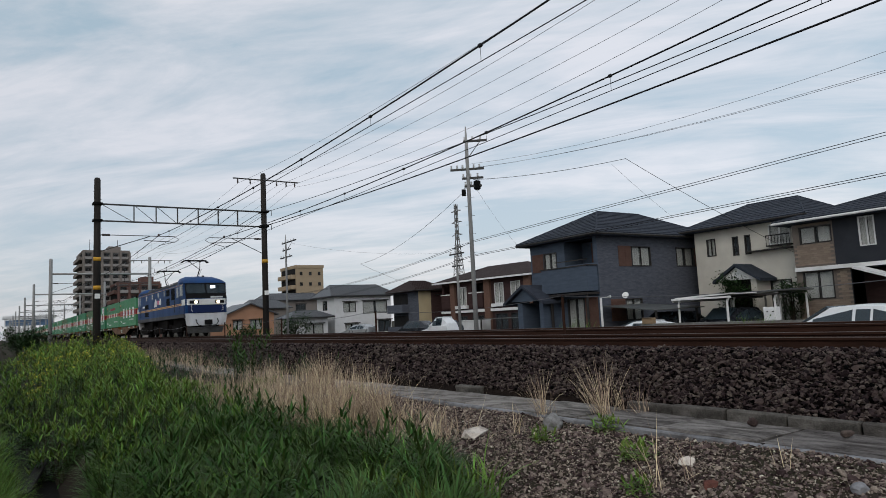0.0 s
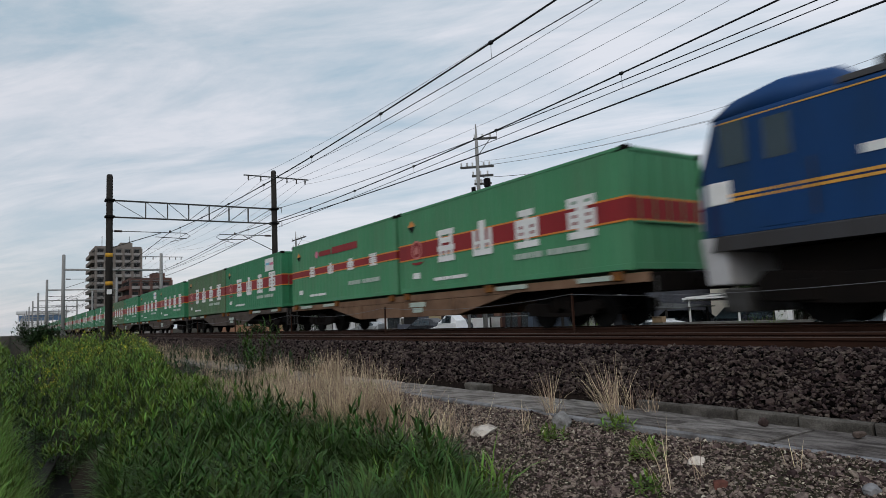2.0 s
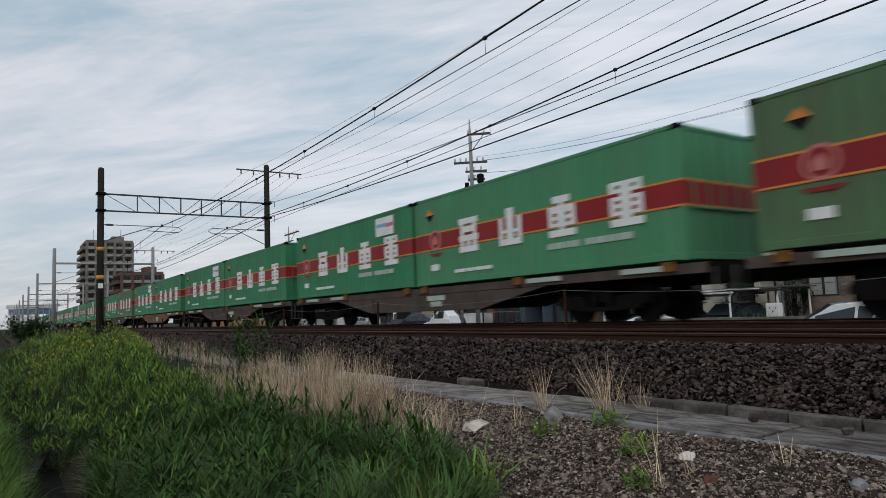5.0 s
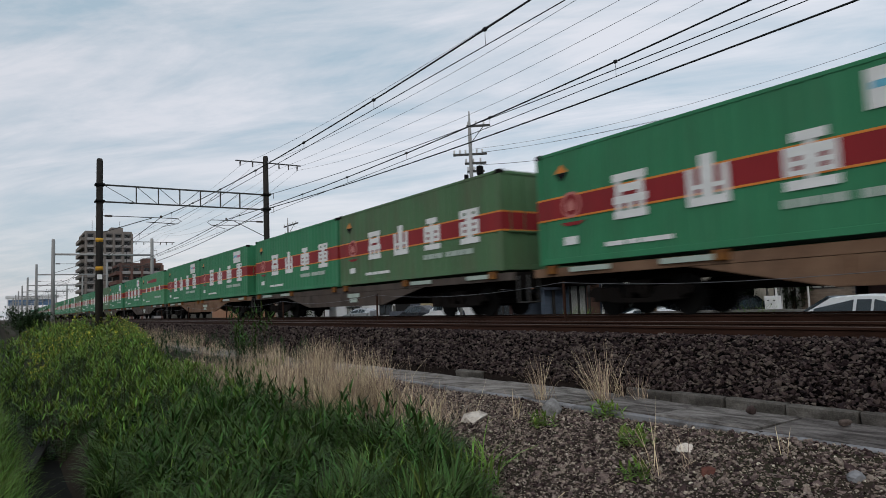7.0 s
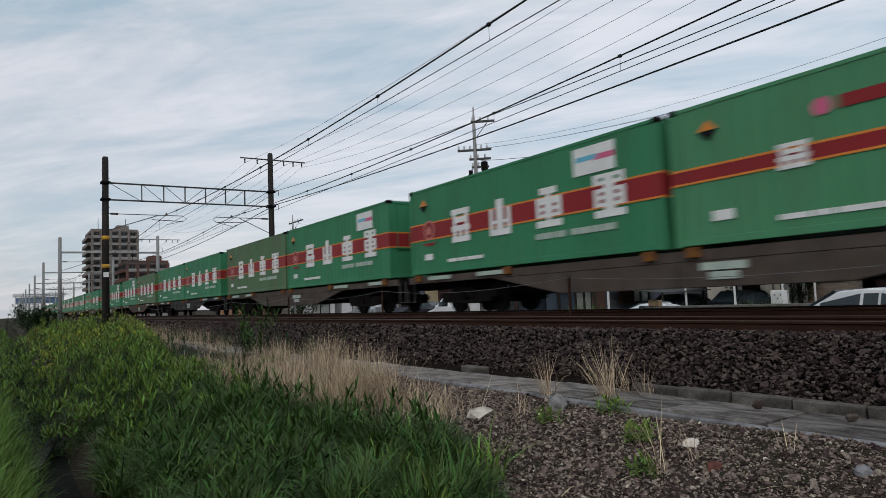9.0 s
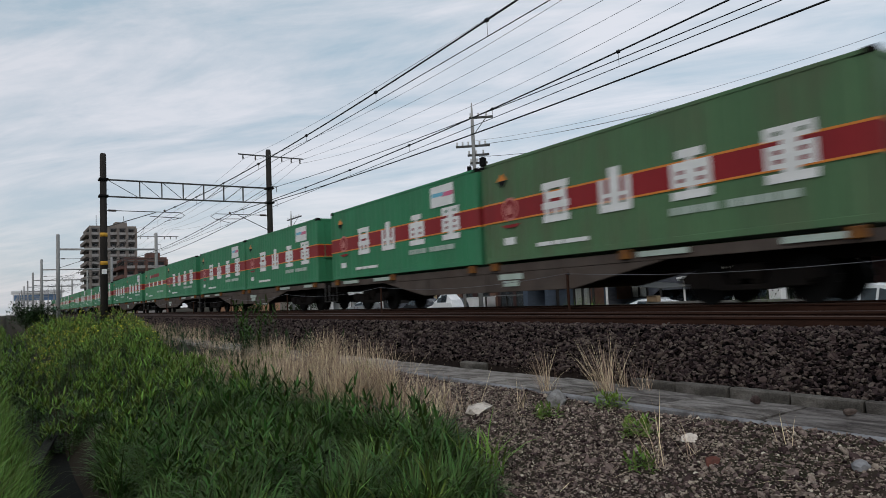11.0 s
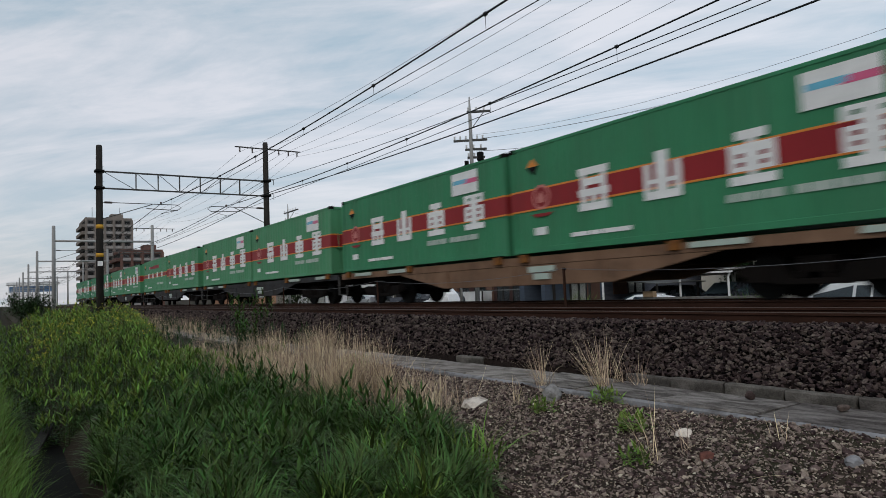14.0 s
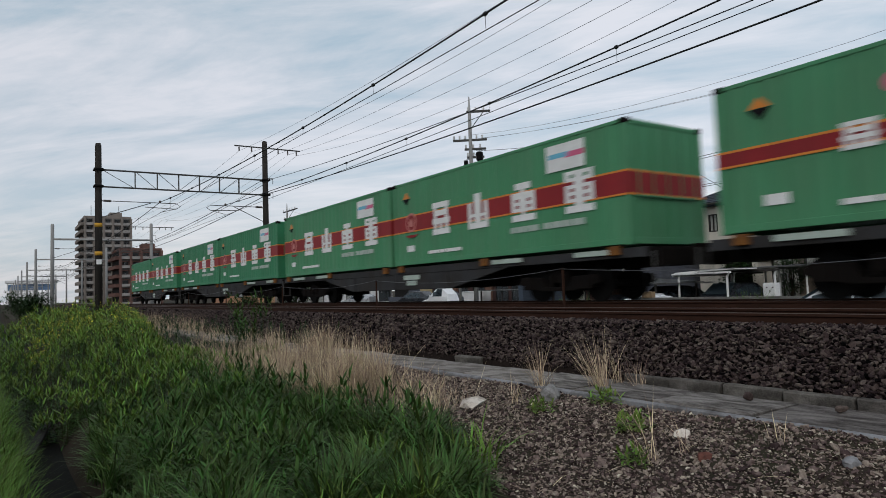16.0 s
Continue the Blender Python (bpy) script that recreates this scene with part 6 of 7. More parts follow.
make_car("dark grey car parked near the flats", (-49.0, 32.8, YARD), 12, M["car_dark"], roof=1.55)
make_car("silver car parked before the white house", (-66.5, 33.5, YARD), 20, M["car_silver"])


def make_carport(x0, x1, y0, y1, z, mat, label, beam="white"):
    cp = thing("carport", label, "carport", group="carports")
    part("roof_sheet", Geo().prism([(x0, z - 0.12), (x0 + 0.2, z - 0.04), ((x0 + x1) / 2, z + 0.02), (x1, z + 0.06), (x1, z), ((x0 + x1) / 2, z - 0.05), (x0, z - 0.18)], y0, y1), mat, cp, "curved roof sheet")
    for x in (x0 + 0.25, x1 - 0.3):
        part("post", Geo().tube([(x, y0 + 0.15, YARD), (x, y0 + 0.15, z - 0.35), (x + 0.12, y0 + 0.15, z - 0.05)], 0.05, 8), M["white"], cp, "white metal post")
        part("post", Geo().tube([(x, y1 - 0.15, YARD), (x, y1 - 0.15, z - 0.1)], 0.05, 8), M["white"], cp, "white metal post")
    part("edge_beam", Geo().box(x0, x1, y0 - 0.04, y0 + 0.03, z - 0.16, z - 0.08).box(x0, x0 + 0.06, y0 + 0.03, y1, z - 0.24, z - 0.15), M[beam], cp, bevel=0.01)


make_carport(-19.4, -16.4, 26.0, 30.5, 0.82, M["white"], "white metal carport with pale curved roof")
make_carport(-17.9, -15.4, 28.0, 31.0, 0.86, M["carport_roof"], "white-posted carport with dark roof", "frame_dark")
cabinet = thing("meter_cabinet", "white outdoor meter cabinet beside the carport", "cabinet")
part("body", Geo().box(-14.45, -13.95, 25.0, 25.35, -1.0, 0.2), M["white"], cabinet, bevel=0.02)
part("door", Geo().box(-14.40, -14.0, 24.985, 25.0, -0.3, 0.15), M["white"], cabinet)
part("foot", Geo().box(-14.45, -13.95, 25.0, 25.35, YARD, -1.0), M["concrete"], cabinet)
for k, (dx_, dz) in enumerate(((0.12, 0.02), (0.24, -0.12), (0.36, 0.02))):
    part("dial", Geo().tube([(-14.4 + dx_, 24.985, dz), (-14.4 + dx_, 24.975, dz)], 0.03, 10), M["black"], cabinet)
yard_wall = Geo().box(-18.0, -5.0, 22.0, 22.15, YARD - 0.1, -0.24)
tagged(part("yard_wall", yard_wall, M["concrete"], bevel=0.01), "low grey concrete yard wall along the road", "wall", kind="structure")
road = Geo().add([(-400, 15.2, -1.285), (120, 15.2, -1.285), (120, 21.6, -1.285), (-400, 21.6, -1.285)], [(0, 1, 2, 3)])
M["asphalt"] = material("worn_asphalt", (0.06, 0.06, 0.062), (0.045, 0.045, 0.046), 0.9, scale=1, fine=80, bump=0.3)
tagged(part("road", road, M["asphalt"]), "worn asphalt road beyond the railway", "road", kind="structure")
bo = thing("cardboard_box", "brown cardboard box on the low yard wall", "box")
part("body", Geo().box(-17.9, -17.4, 21.95, 22.2, -0.24, 0.0), material("cardboard", (0.30, 0.21, 0.13), rough=0.9), bo, bevel=0.01)
part("flap", Geo().box(-17.88, -17.42, 21.9, 22.0, 0.0, 0.012), M["tile_tan"], bo)

# ------------------------------------------------------------------ concrete path, kerb and sleepers
M["slab"] = material("weathered_lid_concrete", (0.26, 0.24, 0.225), (0.08, 0.070, 0.065), 0.92, scale=9, fine=60, bump=1.0, dirt=(0.022, 0.018, 0.016), dirt_scale=6, dirt_amount=0.9, random_value=0.25, stretch=(0.5, 1.6, 1))
# pale beige lids farther along, with their brighter light put into the colour
M["slab_pale"] = material("pale_lit_lid_concrete", (0.33, 0.305, 0.28), (0.16, 0.145, 0.13), 0.92, scale=6, fine=60, bump=0.9, dirt=(0.06, 0.05, 0.042), dirt_scale=5, dirt_amount=0.8, random_value=0.2)
M["edge_strip"] = material("blue_grey_edge_concrete", (0.27, 0.27, 0.28), (0.15, 0.149, 0.154), 0.9, scale=5, fine=60, bump=0.6, dirt=(0.07, 0.06, 0.055), dirt_scale=5, dirt_amount=0.7, random_value=0.12)
M["kerb"] = material("mossy_kerb_concrete", (0.15, 0.138, 0.125), (0.05, 0.045, 0.040), 0.95, scale=9, fine=70, bump=1.0, dirt=(0.02, 0.019, 0.016), dirt_scale=6, dirt_amount=0.6, random_value=0.2)
M["gravel_pale"] = material("pale_gravel_chip", (0.42, 0.37, 0.31), (0.26, 0.22, 0.18), 0.95, scale=25, fine=120, bump=0.3, island=0.6)
M["sleeper"] = material("concrete_sleeper", (0.13, 0.115, 0.10), (0.09, 0.08, 0.07), 0.9, scale=5, bump=0.4)


def chipped_box(sx, sy, sz, seed, wear=0.006):
    bm = bmesh.new()
    bmesh.ops.create_cube(bm, size=1.0)
    bmesh.ops.scale(bm, vec=(sx, sy, sz), verts=bm.verts)
    bmesh.ops.bevel(bm, geom=bm.edges[:], offset=0.012, segments=1, affect="EDGES")
    r = random.Random(seed)
    for v in bm.verts:
        v.co += Vector((r.uniform(-wear, wear), r.uniform(-wear, wear), r.uniform(-wear, wear) * 0.6))
    me = bpy.data.meshes.new("piece")
    bm.to_mesh(me)
    bm.free()
    return me


def trough_y(x):
    """The path swings a little towards the grass further along."""
    return 5.42 - 0.30 * max(0.0, min(1.0, (-8.5 - x) / 5.0)) ** 2


def make_path():
    base = tagged(part("path", Geo().box(-60, 12, 5.16, 5.80, -0.95, -0.80), M["concrete"]), "cable trough path of concrete lids beside the ballast", "path", kind="structure")
    lids = [chipped_box(0.955, 0.775, 0.09, k, 0.012) for k in range(4)]
    strips = [chipped_box(1.98, 0.085, 0.15, 10 + k, 0.004) for k in range(3)]
    kerbs = [chipped_box(0.59, 0.11, 0.19, 20 + k, 0.007) for k in range(4)]
    pale_lids = [chipped_box(0.955, 0.775, 0.09, 60 + k, 0.013) for k in range(4)]
    for group, mat in ((pale_lids, "slab_pale"), (lids, "slab"), (strips, "edge_strip"), (kerbs, "kerb")):
        for me in group:
            me.materials.append(M[mat])
    r = random.Random(4)
    for k in range(34):
        x = 2.4 - 0.995 * k
        ob = part("lid", (pale_lids if x < -5.8 else lids)[k % 4], M["slab"], base)
        ob.matrix_basis = pose(x, trough_y(x) - 0.01, PATH_Z - 0.045 + r.uniform(-0.008, 0.008), r.uniform(-0.8, 0.8), r.uniform(-0.6, 0.6), r.uniform(-0.7, 0.7))
    for k in range(8):
        x = 2.0 - 2.0 * k
        ob = part("edge_strip", strips[k % 3], M["edge_strip"], base)
        ob.matrix_basis = pose(x, trough_y(x) - 0.445, PATH_Z - 0.078, 0, 0, r.uniform(-0.3, 0.3))
    for k in range(15):
        x = 2.5 - 0.605 * k
        if x > -5.3:
            ob = part("kerb_block", kerbs[k % 4], M["kerb"], base)
            ob.matrix_basis = pose(x, 5.875 + r.uniform(-0.008, 0.008), -0.712 + r.uniform(-0.006, 0.006), 0, 0, r.uniform(-0.6, 0.6))
    for x, y, turn in ((-8.1, 5.92, 4),):
        ob = part("kerb_block", kerbs[1], M["kerb"], base)
        ob.matrix_basis = pose(x, y, -0.72, 8, 0, turn)
    slab = chipped_box(2.2, 0.34, 0.12, 44, 0.01)
    slab.materials.append(M["slab"])
    s = thing("drain_slab", "loose concrete slab bridging the weeds beside the path", "slab", (-9.75, 4.72, -0.80), -138)
    part("slab", slab, M["slab"], s)


make_path()


def make_sleepers():
    me = chipped_box(0.24, 2.0, 0.16, 3, 0.004)
    me.materials.append(M["sleeper"])
    for y in (NEAR, FAR):
        for k in range(70):
            ob = tagged(part("sleeper", me, M["sleeper"]), "grey-brown concrete sleeper bedded in ballast", "sleeper", "sleepers of the two tracks")
            ob.matrix_basis = pose(4.0 - 0.6 * k, y, -0.237)


make_sleepers()
plank = thing("plank", "pale weathered board lying beside the rail", "plank", (-4.9, 6.95, -0.14), 2)
part("board", Geo().box(-0.42, 0.42, -0.05, 0.05, 0.0, 0.022), material("weathered_wood", (0.33, 0.26, 0.19), (0.22, 0.17, 0.12), 0.9, stretch=(0.3, 3, 1)), plank, bevel=0.004)

# ------------------------------------------------------------------ loose stone
ICO_V = []
_g = (1 + 5 ** 0.5) / 2
for a, b in ((-1, _g), (1, _g), (-1, -_g), (1, -_g)):
    ICO_V.append((a, b, 0))
for a, b in ((-1, _g), (1, _g), (-1, -_g), (1, -_g)):
    ICO_V.append((0, a, b))
for a, b in ((_g, -1), (_g, 1), (-_g, -1), (-_g, 1)):
    ICO_V.append((a, 0, b))
ICO_V = np.array(ICO_V) / math.sqrt(1 + _g * _g)
ICO_F = np.array([(0, 11, 5), (0, 5, 1), (0, 1, 7), (0, 7, 10), (0, 10, 11), (1, 5, 9), (5, 11, 4), (11, 10, 2), (10, 7, 6), (7, 1, 8), (3, 9, 4), (3, 4, 2), (3, 2, 6), (3, 6, 8), (3, 8, 9), (4, 9, 5), (2, 4, 11), (6, 2, 10), (8, 6, 7), (9, 8, 1)])


def stones_mesh(name, pos, size, mat, flat=0.75):
    """Many sharp-edged stones in one mesh: positions (n, 3), sizes (n)."""
    n = len(pos)
    v = ICO_V[None] * (1 + rng.uniform(-0.5, 0.42, (n, 12, 1)))
    v = v * rng.uniform(0.55, 1.45, (n, 1, 3)) * np.array([1, 1, flat * 0.8])
    yaw = rng.uniform(0, 2 * np.pi, n)
    q = np.stack([np.cos(yaw / 2), rng.normal(0, 0.24, n), rng.normal(0, 0.24, n), np.sin(yaw / 2)], 1)
    q /= np.linalg.norm(q, axis=1)[:, None]
    w, x, y, z = q.T
    rot = np.stack([1 - 2 * (y * y + z * z), 2 * (x * y - z * w), 2 * (x * z + y * w), 2 * (x * y + z * w), 1 - 2 * (x * x + z * z), 2 * (y * z - x * w), 2 * (x * z - y * w), 2 * (y * z + x * w), 1 - 2 * (x * x + y * y)], 1).reshape(n, 3, 3)
    v = np.einsum("nij,nkj->nki", rot, v) * size[:, None, None] * 0.5 + pos[:, None]
    f = (ICO_F[None] + 12 * np.arange(n)[:, None, None]).reshape(-1, 3)
    return fast_mesh(name, v, f, mat)


def ballast_points(n, x0, x1, y0, y1):
    x, y = rng.uniform(x0, x1, n), rng.uniform(y0, y1, n)
    z = np.array([bed_z(v) for v in y])
    return np.stack([x, y, z + rng.uniform(-0.025, 0.045, n)], 1)


M["chunk"] = material("broken_pale_concrete", (0.68, 0.62, 0.55), (0.50, 0.44, 0.38), 0.95, scale=14, fine=70, bump=0.8, dirt=(0.12, 0.09, 0.07), dirt_scale=9, dirt_amount=0.8)
M["redstone"] = material("red_brown_stone", (0.15, 0.06, 0.045), (0.07, 0.035, 0.03), 0.95, scale=20, fine=80, bump=0.6)
M["boulder"] = material("speckled_grey_stone", (0.27, 0.265, 0.26), (0.14, 0.135, 0.13), 0.95, scale=16, fine=70, bump=1.0, dirt=(0.08, 0.07, 0.06), dirt_scale=9, dirt_amount=0.5)


def make_stones():
    for name, n, area, lo, hi in (("near", 34000, (-10, 1.5, 5.92, 7.25), 0.024, 0.062), ("mid", 17000, (-30, -10, 5.9, 7.25), 0.04, 0.08), ("far", 6000, (-55, -30, 5.9, 7.25), 0.08, 0.13), ("bed", 5000, (-14, 3.5, 7.45, 9.9), 0.05, 0.08)):
        p = ballast_points(n, *area)
        ob = part("ballast_stones", stones_mesh("ballast_stones", p, rng.uniform(lo, hi, n), M["stone"]), M["stone"], bed)
        tagged(ob, kind="stuff")
    singles = [stones_mesh("stone", np.zeros((1, 3)), np.array([1.0]), M["stone_piece"]) for _ in range(8)]
    pts = ballast_points(280, -5.2, -1.8, 5.97, 6.75)
    for k, q in enumerate(pts):
        ob = part("stone", singles[k % 8], M["stone_piece"], bed)
        ob.matrix_basis = pose(q[0], q[1], q[2] + 0.03, *rng.uniform(0, 360, 3)) @ Matrix.Scale(float(rng.uniform(0.035, 0.072)), 4)
    # gravel strip between path and grass
    def strip(n, x0, x1, y0, y1, lo, hi, name, mat="gravel"):
        x, y = rng.uniform(x0, x1, n), rng.uniform(y0, y1, n)
        z = np.array([ground_z(a, b) for a, b in zip(x, y)])
        ob = part(name, stones_mesh(name, np.stack([x, y, z + rng.uniform(-0.004, 0.012, n)], 1), lo + (hi - lo) * rng.uniform(0, 1, n) ** 2.5, M[mat], 0.6), M[mat])
        tagged(ob, "mixed brown and grey gravel chippings on earth", "gravel", kind="stuff")
    strip(43000, -9.0, -0.6, 2.9, 4.93, 0.010, 0.042, "gravel")
    strip(6500, -9.0, -0.6, 2.9, 4.93, 0.010, 0.030, "pale_gravel", "gravel_pale")
    strip(9000, -16, -9.5, 3.2, 5.1, 0.03, 0.07, "gravel")
    strip(420, -9.5, 0.0, 3.0, 4.93, 0.05, 0.085, "gravel")
    for label, at, size, mat, flat in (("pale angular concrete chunk lying on the gravel", (-5.66, 4.17, -0.81), (0.38, 0.28, 0.11), "chunk", 0), ("rounded grey boulder beside the concrete path", (-5.06, 4.70, -0.72), (0.20, 0.20, 0.19), "boulder", 1),
                                       ("small white chipped stone on the gravel", (-3.28, 4.42, -0.785), (0.15, 0.11, 0.07), "chunk", 0), ("reddish brown stone on the gravel", (-2.88, 4.10, -0.835), (0.13, 0.11, 0.09), "redstone", 0), ("bluish grey stone on the gravel", (-2.07, 4.46, -0.78), (0.14, 0.10, 0.07), "edge_strip", 1),
                                       ("dark stone lying on the path lids", (-3.45, 5.62, -0.66), (0.09, 0.08, 0.08), "stone_piece", 1), ("dark stone lying on the path lids", (-2.65, 5.60, -0.67), (0.11, 0.07, 0.06), "stone_piece", 1)):
        bm = bmesh.new()
        bmesh.ops.create_icosphere(bm, subdivisions=3 if flat else 1, radius=0.5)
        for v in bm.verts:
            v.co *= 1 + (0.3 if flat else 0.75) * noise.noise(v.co * 2.2 + Vector(at)) + (0.12 * noise.noise(v.co * 9) if flat else 0.0)
            v.co = Vector((v.co.x * size[0], v.co.y * size[1], v.co.z * size[2]))
        me = bpy.data.meshes.new("stone")
        bm.to_mesh(me)
        bm.free()
        me.materials.append(M[mat])
        ob = tagged(new("stone", me), label, "stone", "loose stones")
        ob.matrix_basis = pose(*at, 0, 0, 40 * at[0])


make_stones()

# ------------------------------------------------------------------ plants
def leaf_material(name, a, b, rough=0.55, amount=0.4, sheen=0.0):
    m = material(name, a, b, rough, scale=2.5, fine=12, bump=0.0, island=amount)
    p = m.node_tree.nodes["Principled BSDF"]
    p.inputs["Specular IOR Level"].default_value = 0.12
    return m


M["grass"] = leaf_material("long_green_grass", (0.085, 0.145, 0.038), (0.024, 0.052, 0.014), 0.55, 0.6)
M["grass_light"] = leaf_material("bright_bank_grass", (0.165, 0.265, 0.05), (0.08, 0.145, 0.026), 0.6, 0.6)
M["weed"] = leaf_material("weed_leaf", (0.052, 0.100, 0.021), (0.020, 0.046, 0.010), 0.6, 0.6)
M["weed_tip"] = leaf_material("yellow_green_weed_leaf", (0.165, 0.245, 0.045), (0.062, 0.115, 0.021), 0.6, 0.6)
M["stem"] = leaf_material("weed_stem", (0.05, 0.055, 0.018), (0.035, 0.035, 0.014))
M["dry"] = leaf_material("dry_straw", (0.56, 0.43, 0.31), (0.30, 0.22, 0.155), 0.8, 0.7)
M["flower"] = leaf_material("yellow_blossom", (0.62, 0.54, 0.05), (0.45, 0.41, 0.05), 0.7, 0.3)
M["bush"] = leaf_material("dark_shrub_leaf", (0.022, 0.05, 0.012), (0.014, 0.032, 0.009))
M["bark"] = material("dark_bark", (0.05, 0.04, 0.03), rough=0.9)


def blades(base, heading, rise, length, width, droop):
    """Strips of four levels: base (n, 3), heading and rise in radians, length, width and droop per blade."""
    n = len(base)
    out = np.stack([np.cos(heading), np.sin(heading), np.zeros(n)], 1)
    side = np.stack([-np.sin(heading), np.cos(heading), np.zeros(n)], 1)
    pts = []
    here, angle = base.copy(), rise.copy()
    wide = (0.75, 1.0, 0.7)
    for k in range(4):
        if k < 3:
            w = side * (width * wide[k] / 2)[:, None]
            pts += [here - w, here + w]
        else:
            pts.append(here)
        step = length / 3
        here = here + out * (np.cos(angle) * step)[:, None] + np.array([0, 0, 1.0]) * (np.sin(angle) * step)[:, None]
        angle = angle - droop
    v = np.stack(pts, 1)
    k = 7 * np.arange(n)[:, None]
    quads = np.concatenate([k + np.array([0, 1, 3, 2]), k + np.array([2, 3, 5, 4])])
    tris = k + np.array([4, 5, 6])
    return v.reshape(-1, 3), quads, tris


def blade_mesh(name, sets, mat):
    vs, fs, off = [], [], 0
    for v, q, t in sets:
        vs.append(v)
        fs += (q + off).tolist() + (t + off).tolist()
        off += len(v)
    me = bpy.data.meshes.new(name)
    me.from_pydata(np.concatenate(vs).tolist(), [], fs)
    me.materials.append(mat)
    return me


def scatter(n, x0, x1, y0, y1, keep):
    x, y = rng.uniform(x0, x1, n), rng.uniform(y0, y1, n)
    ok = np.array([keep(a, b) for a, b in zip(x, y)])
    x, y = x[ok], y[ok]
    return np.stack([x, y, np.array([ground_z(a, b) for a, b in zip(x, y)])], 1)


def wob(x, y, s, k=0.0):
    return noise.noise(Vector((x * s, y * s, k)))


def stuff(name, me, label, category):
    return tagged(new(name, me), label, category, kind="stuff")


def mounds(pts, x0, x1, y0, y1, pitch, seed):
    """For each point: how far it stands from the heart of its mound (0 to 1), and the way outwards."""
    r = np.random.default_rng(seed)
    gx, gy = np.meshgrid(np.arange(x0, x1, pitch), np.arange(y0, y1, pitch))
    hearts = np.stack([gx.ravel(), gy.ravel()], 1) + r.uniform(-0.42, 0.42, (gx.size, 2)) * pitch
    tall = r.uniform(0.7, 1.25, len(hearts))
    d = np.linalg.norm(pts[:, None, :2] - hearts[None], axis=2)
    near = d.argmin(1)
    away = pts[:, :2] - hearts[near]
    return np.minimum(1.0, d.min(1) / (pitch * 0.62)), np.arctan2(away[:, 1], away[:, 0]), tall[near]


def make_grass():
    # long green grass on the slope above the ditch, in leaning tufts
    tufts = scatter(3000, -10.2, -1.5, 0.95, 3.7, lambda x, y: (x > -8.6 or y > 2.3 or wob(x, y, 1.3, 4) > 0.1) and y < 3.30 + 0.22 * wob(x, y, 1.1) + (0.0 if x > -6.2 else -0.1) - 0.55 * max(0.0, x + 4.3) and y < 0.1 - 0.70 * x)
    edge, away, tall = mounds(tufts, -10.6, -1.2, 0.7, 4.0, 0.52, 5)
    inner = edge < 0.8
    tufts, edge, away, tall = tufts[inner], edge[inner], away[inner], tall[inner]
    base = np.repeat(tufts, 30, axis=0) + rng.normal(0, 0.05, (len(tufts) * 30, 3)) * np.array([1, 1, 0.1])
    n = len(base)
    lean = np.repeat(away, 30) + rng.normal(0, 0.75, n)
    size = np.repeat(rng.uniform(0.75, 1.15, len(tufts)) * tall * (1.28 - 0.95 * edge), 30)
    me = blade_mesh("grass", [blades(base, lean, rng.uniform(0.6, 1.5, n), rng.uniform(0.25, 0.56, n) * size, rng.uniform(0.009, 0.021, n), rng.uniform(0.15, 0.75, n))], M["grass"])
    stuff("long_grass", me, "long dark green grass in leaning tufts", "grass")
    # paler young blades among them
    few = scatter(130, -9.8, -3.6, 0.95, 3.2, lambda x, y: wob(x, y, 1.2, 8) > -0.1)
    base = np.repeat(few, 16, axis=0) + rng.normal(0, 0.05, (len(few) * 16, 3)) * np.array([1, 1, 0.1])
    n = len(base)
    me = blade_mesh("grass", [blades(base, rng.uniform(0, 6.28, n), rng.uniform(0.8, 1.5, n), rng.uniform(0.3, 0.6, n), rng.uniform(0.009, 0.019, n), rng.uniform(0.2, 0.6, n))], M["grass_light"])
    stuff("pale_grass", me, "paler young grass among the dark tufts", "grass")
    # bright grass on the near bank of the ditch
    tufts = scatter(1000, -13, -2.5, -2.2, 0.2, lambda x, y: True)
    base = np.repeat(tufts, 22, axis=0) + rng.normal(0, 0.06, (len(tufts) * 22, 3)) * np.array([1, 1, 0.1])
    n = len(base)
    me = blade_mesh("grass", [blades(base, rng.uniform(0, 6.28, n), rng.uniform(0.8, 1.5, n), rng.uniform(0.3, 0.66, n), rng.uniform(0.006, 0.012, n), rng.uniform(0.2, 0.55, n))], M["grass_light"])
    stuff("bank_grass", me, "bright fine grass on the ditch bank", "grass")
    far = scatter(7000, -70, -12, -5, -0.4, lambda x, y: True)
    n = len(far)
    me = blade_mesh("grass", [blades(far, rng.uniform(0, 6.28, n), rng.uniform(0.9, 1.5, n), rng.uniform(0.3, 0.6, n), rng.uniform(0.015, 0.03, n), rng.uniform(0.2, 0.5, n))], M["grass_light"])
    stuff("far_grass", me, "rough green grass along the ditch", "grass")


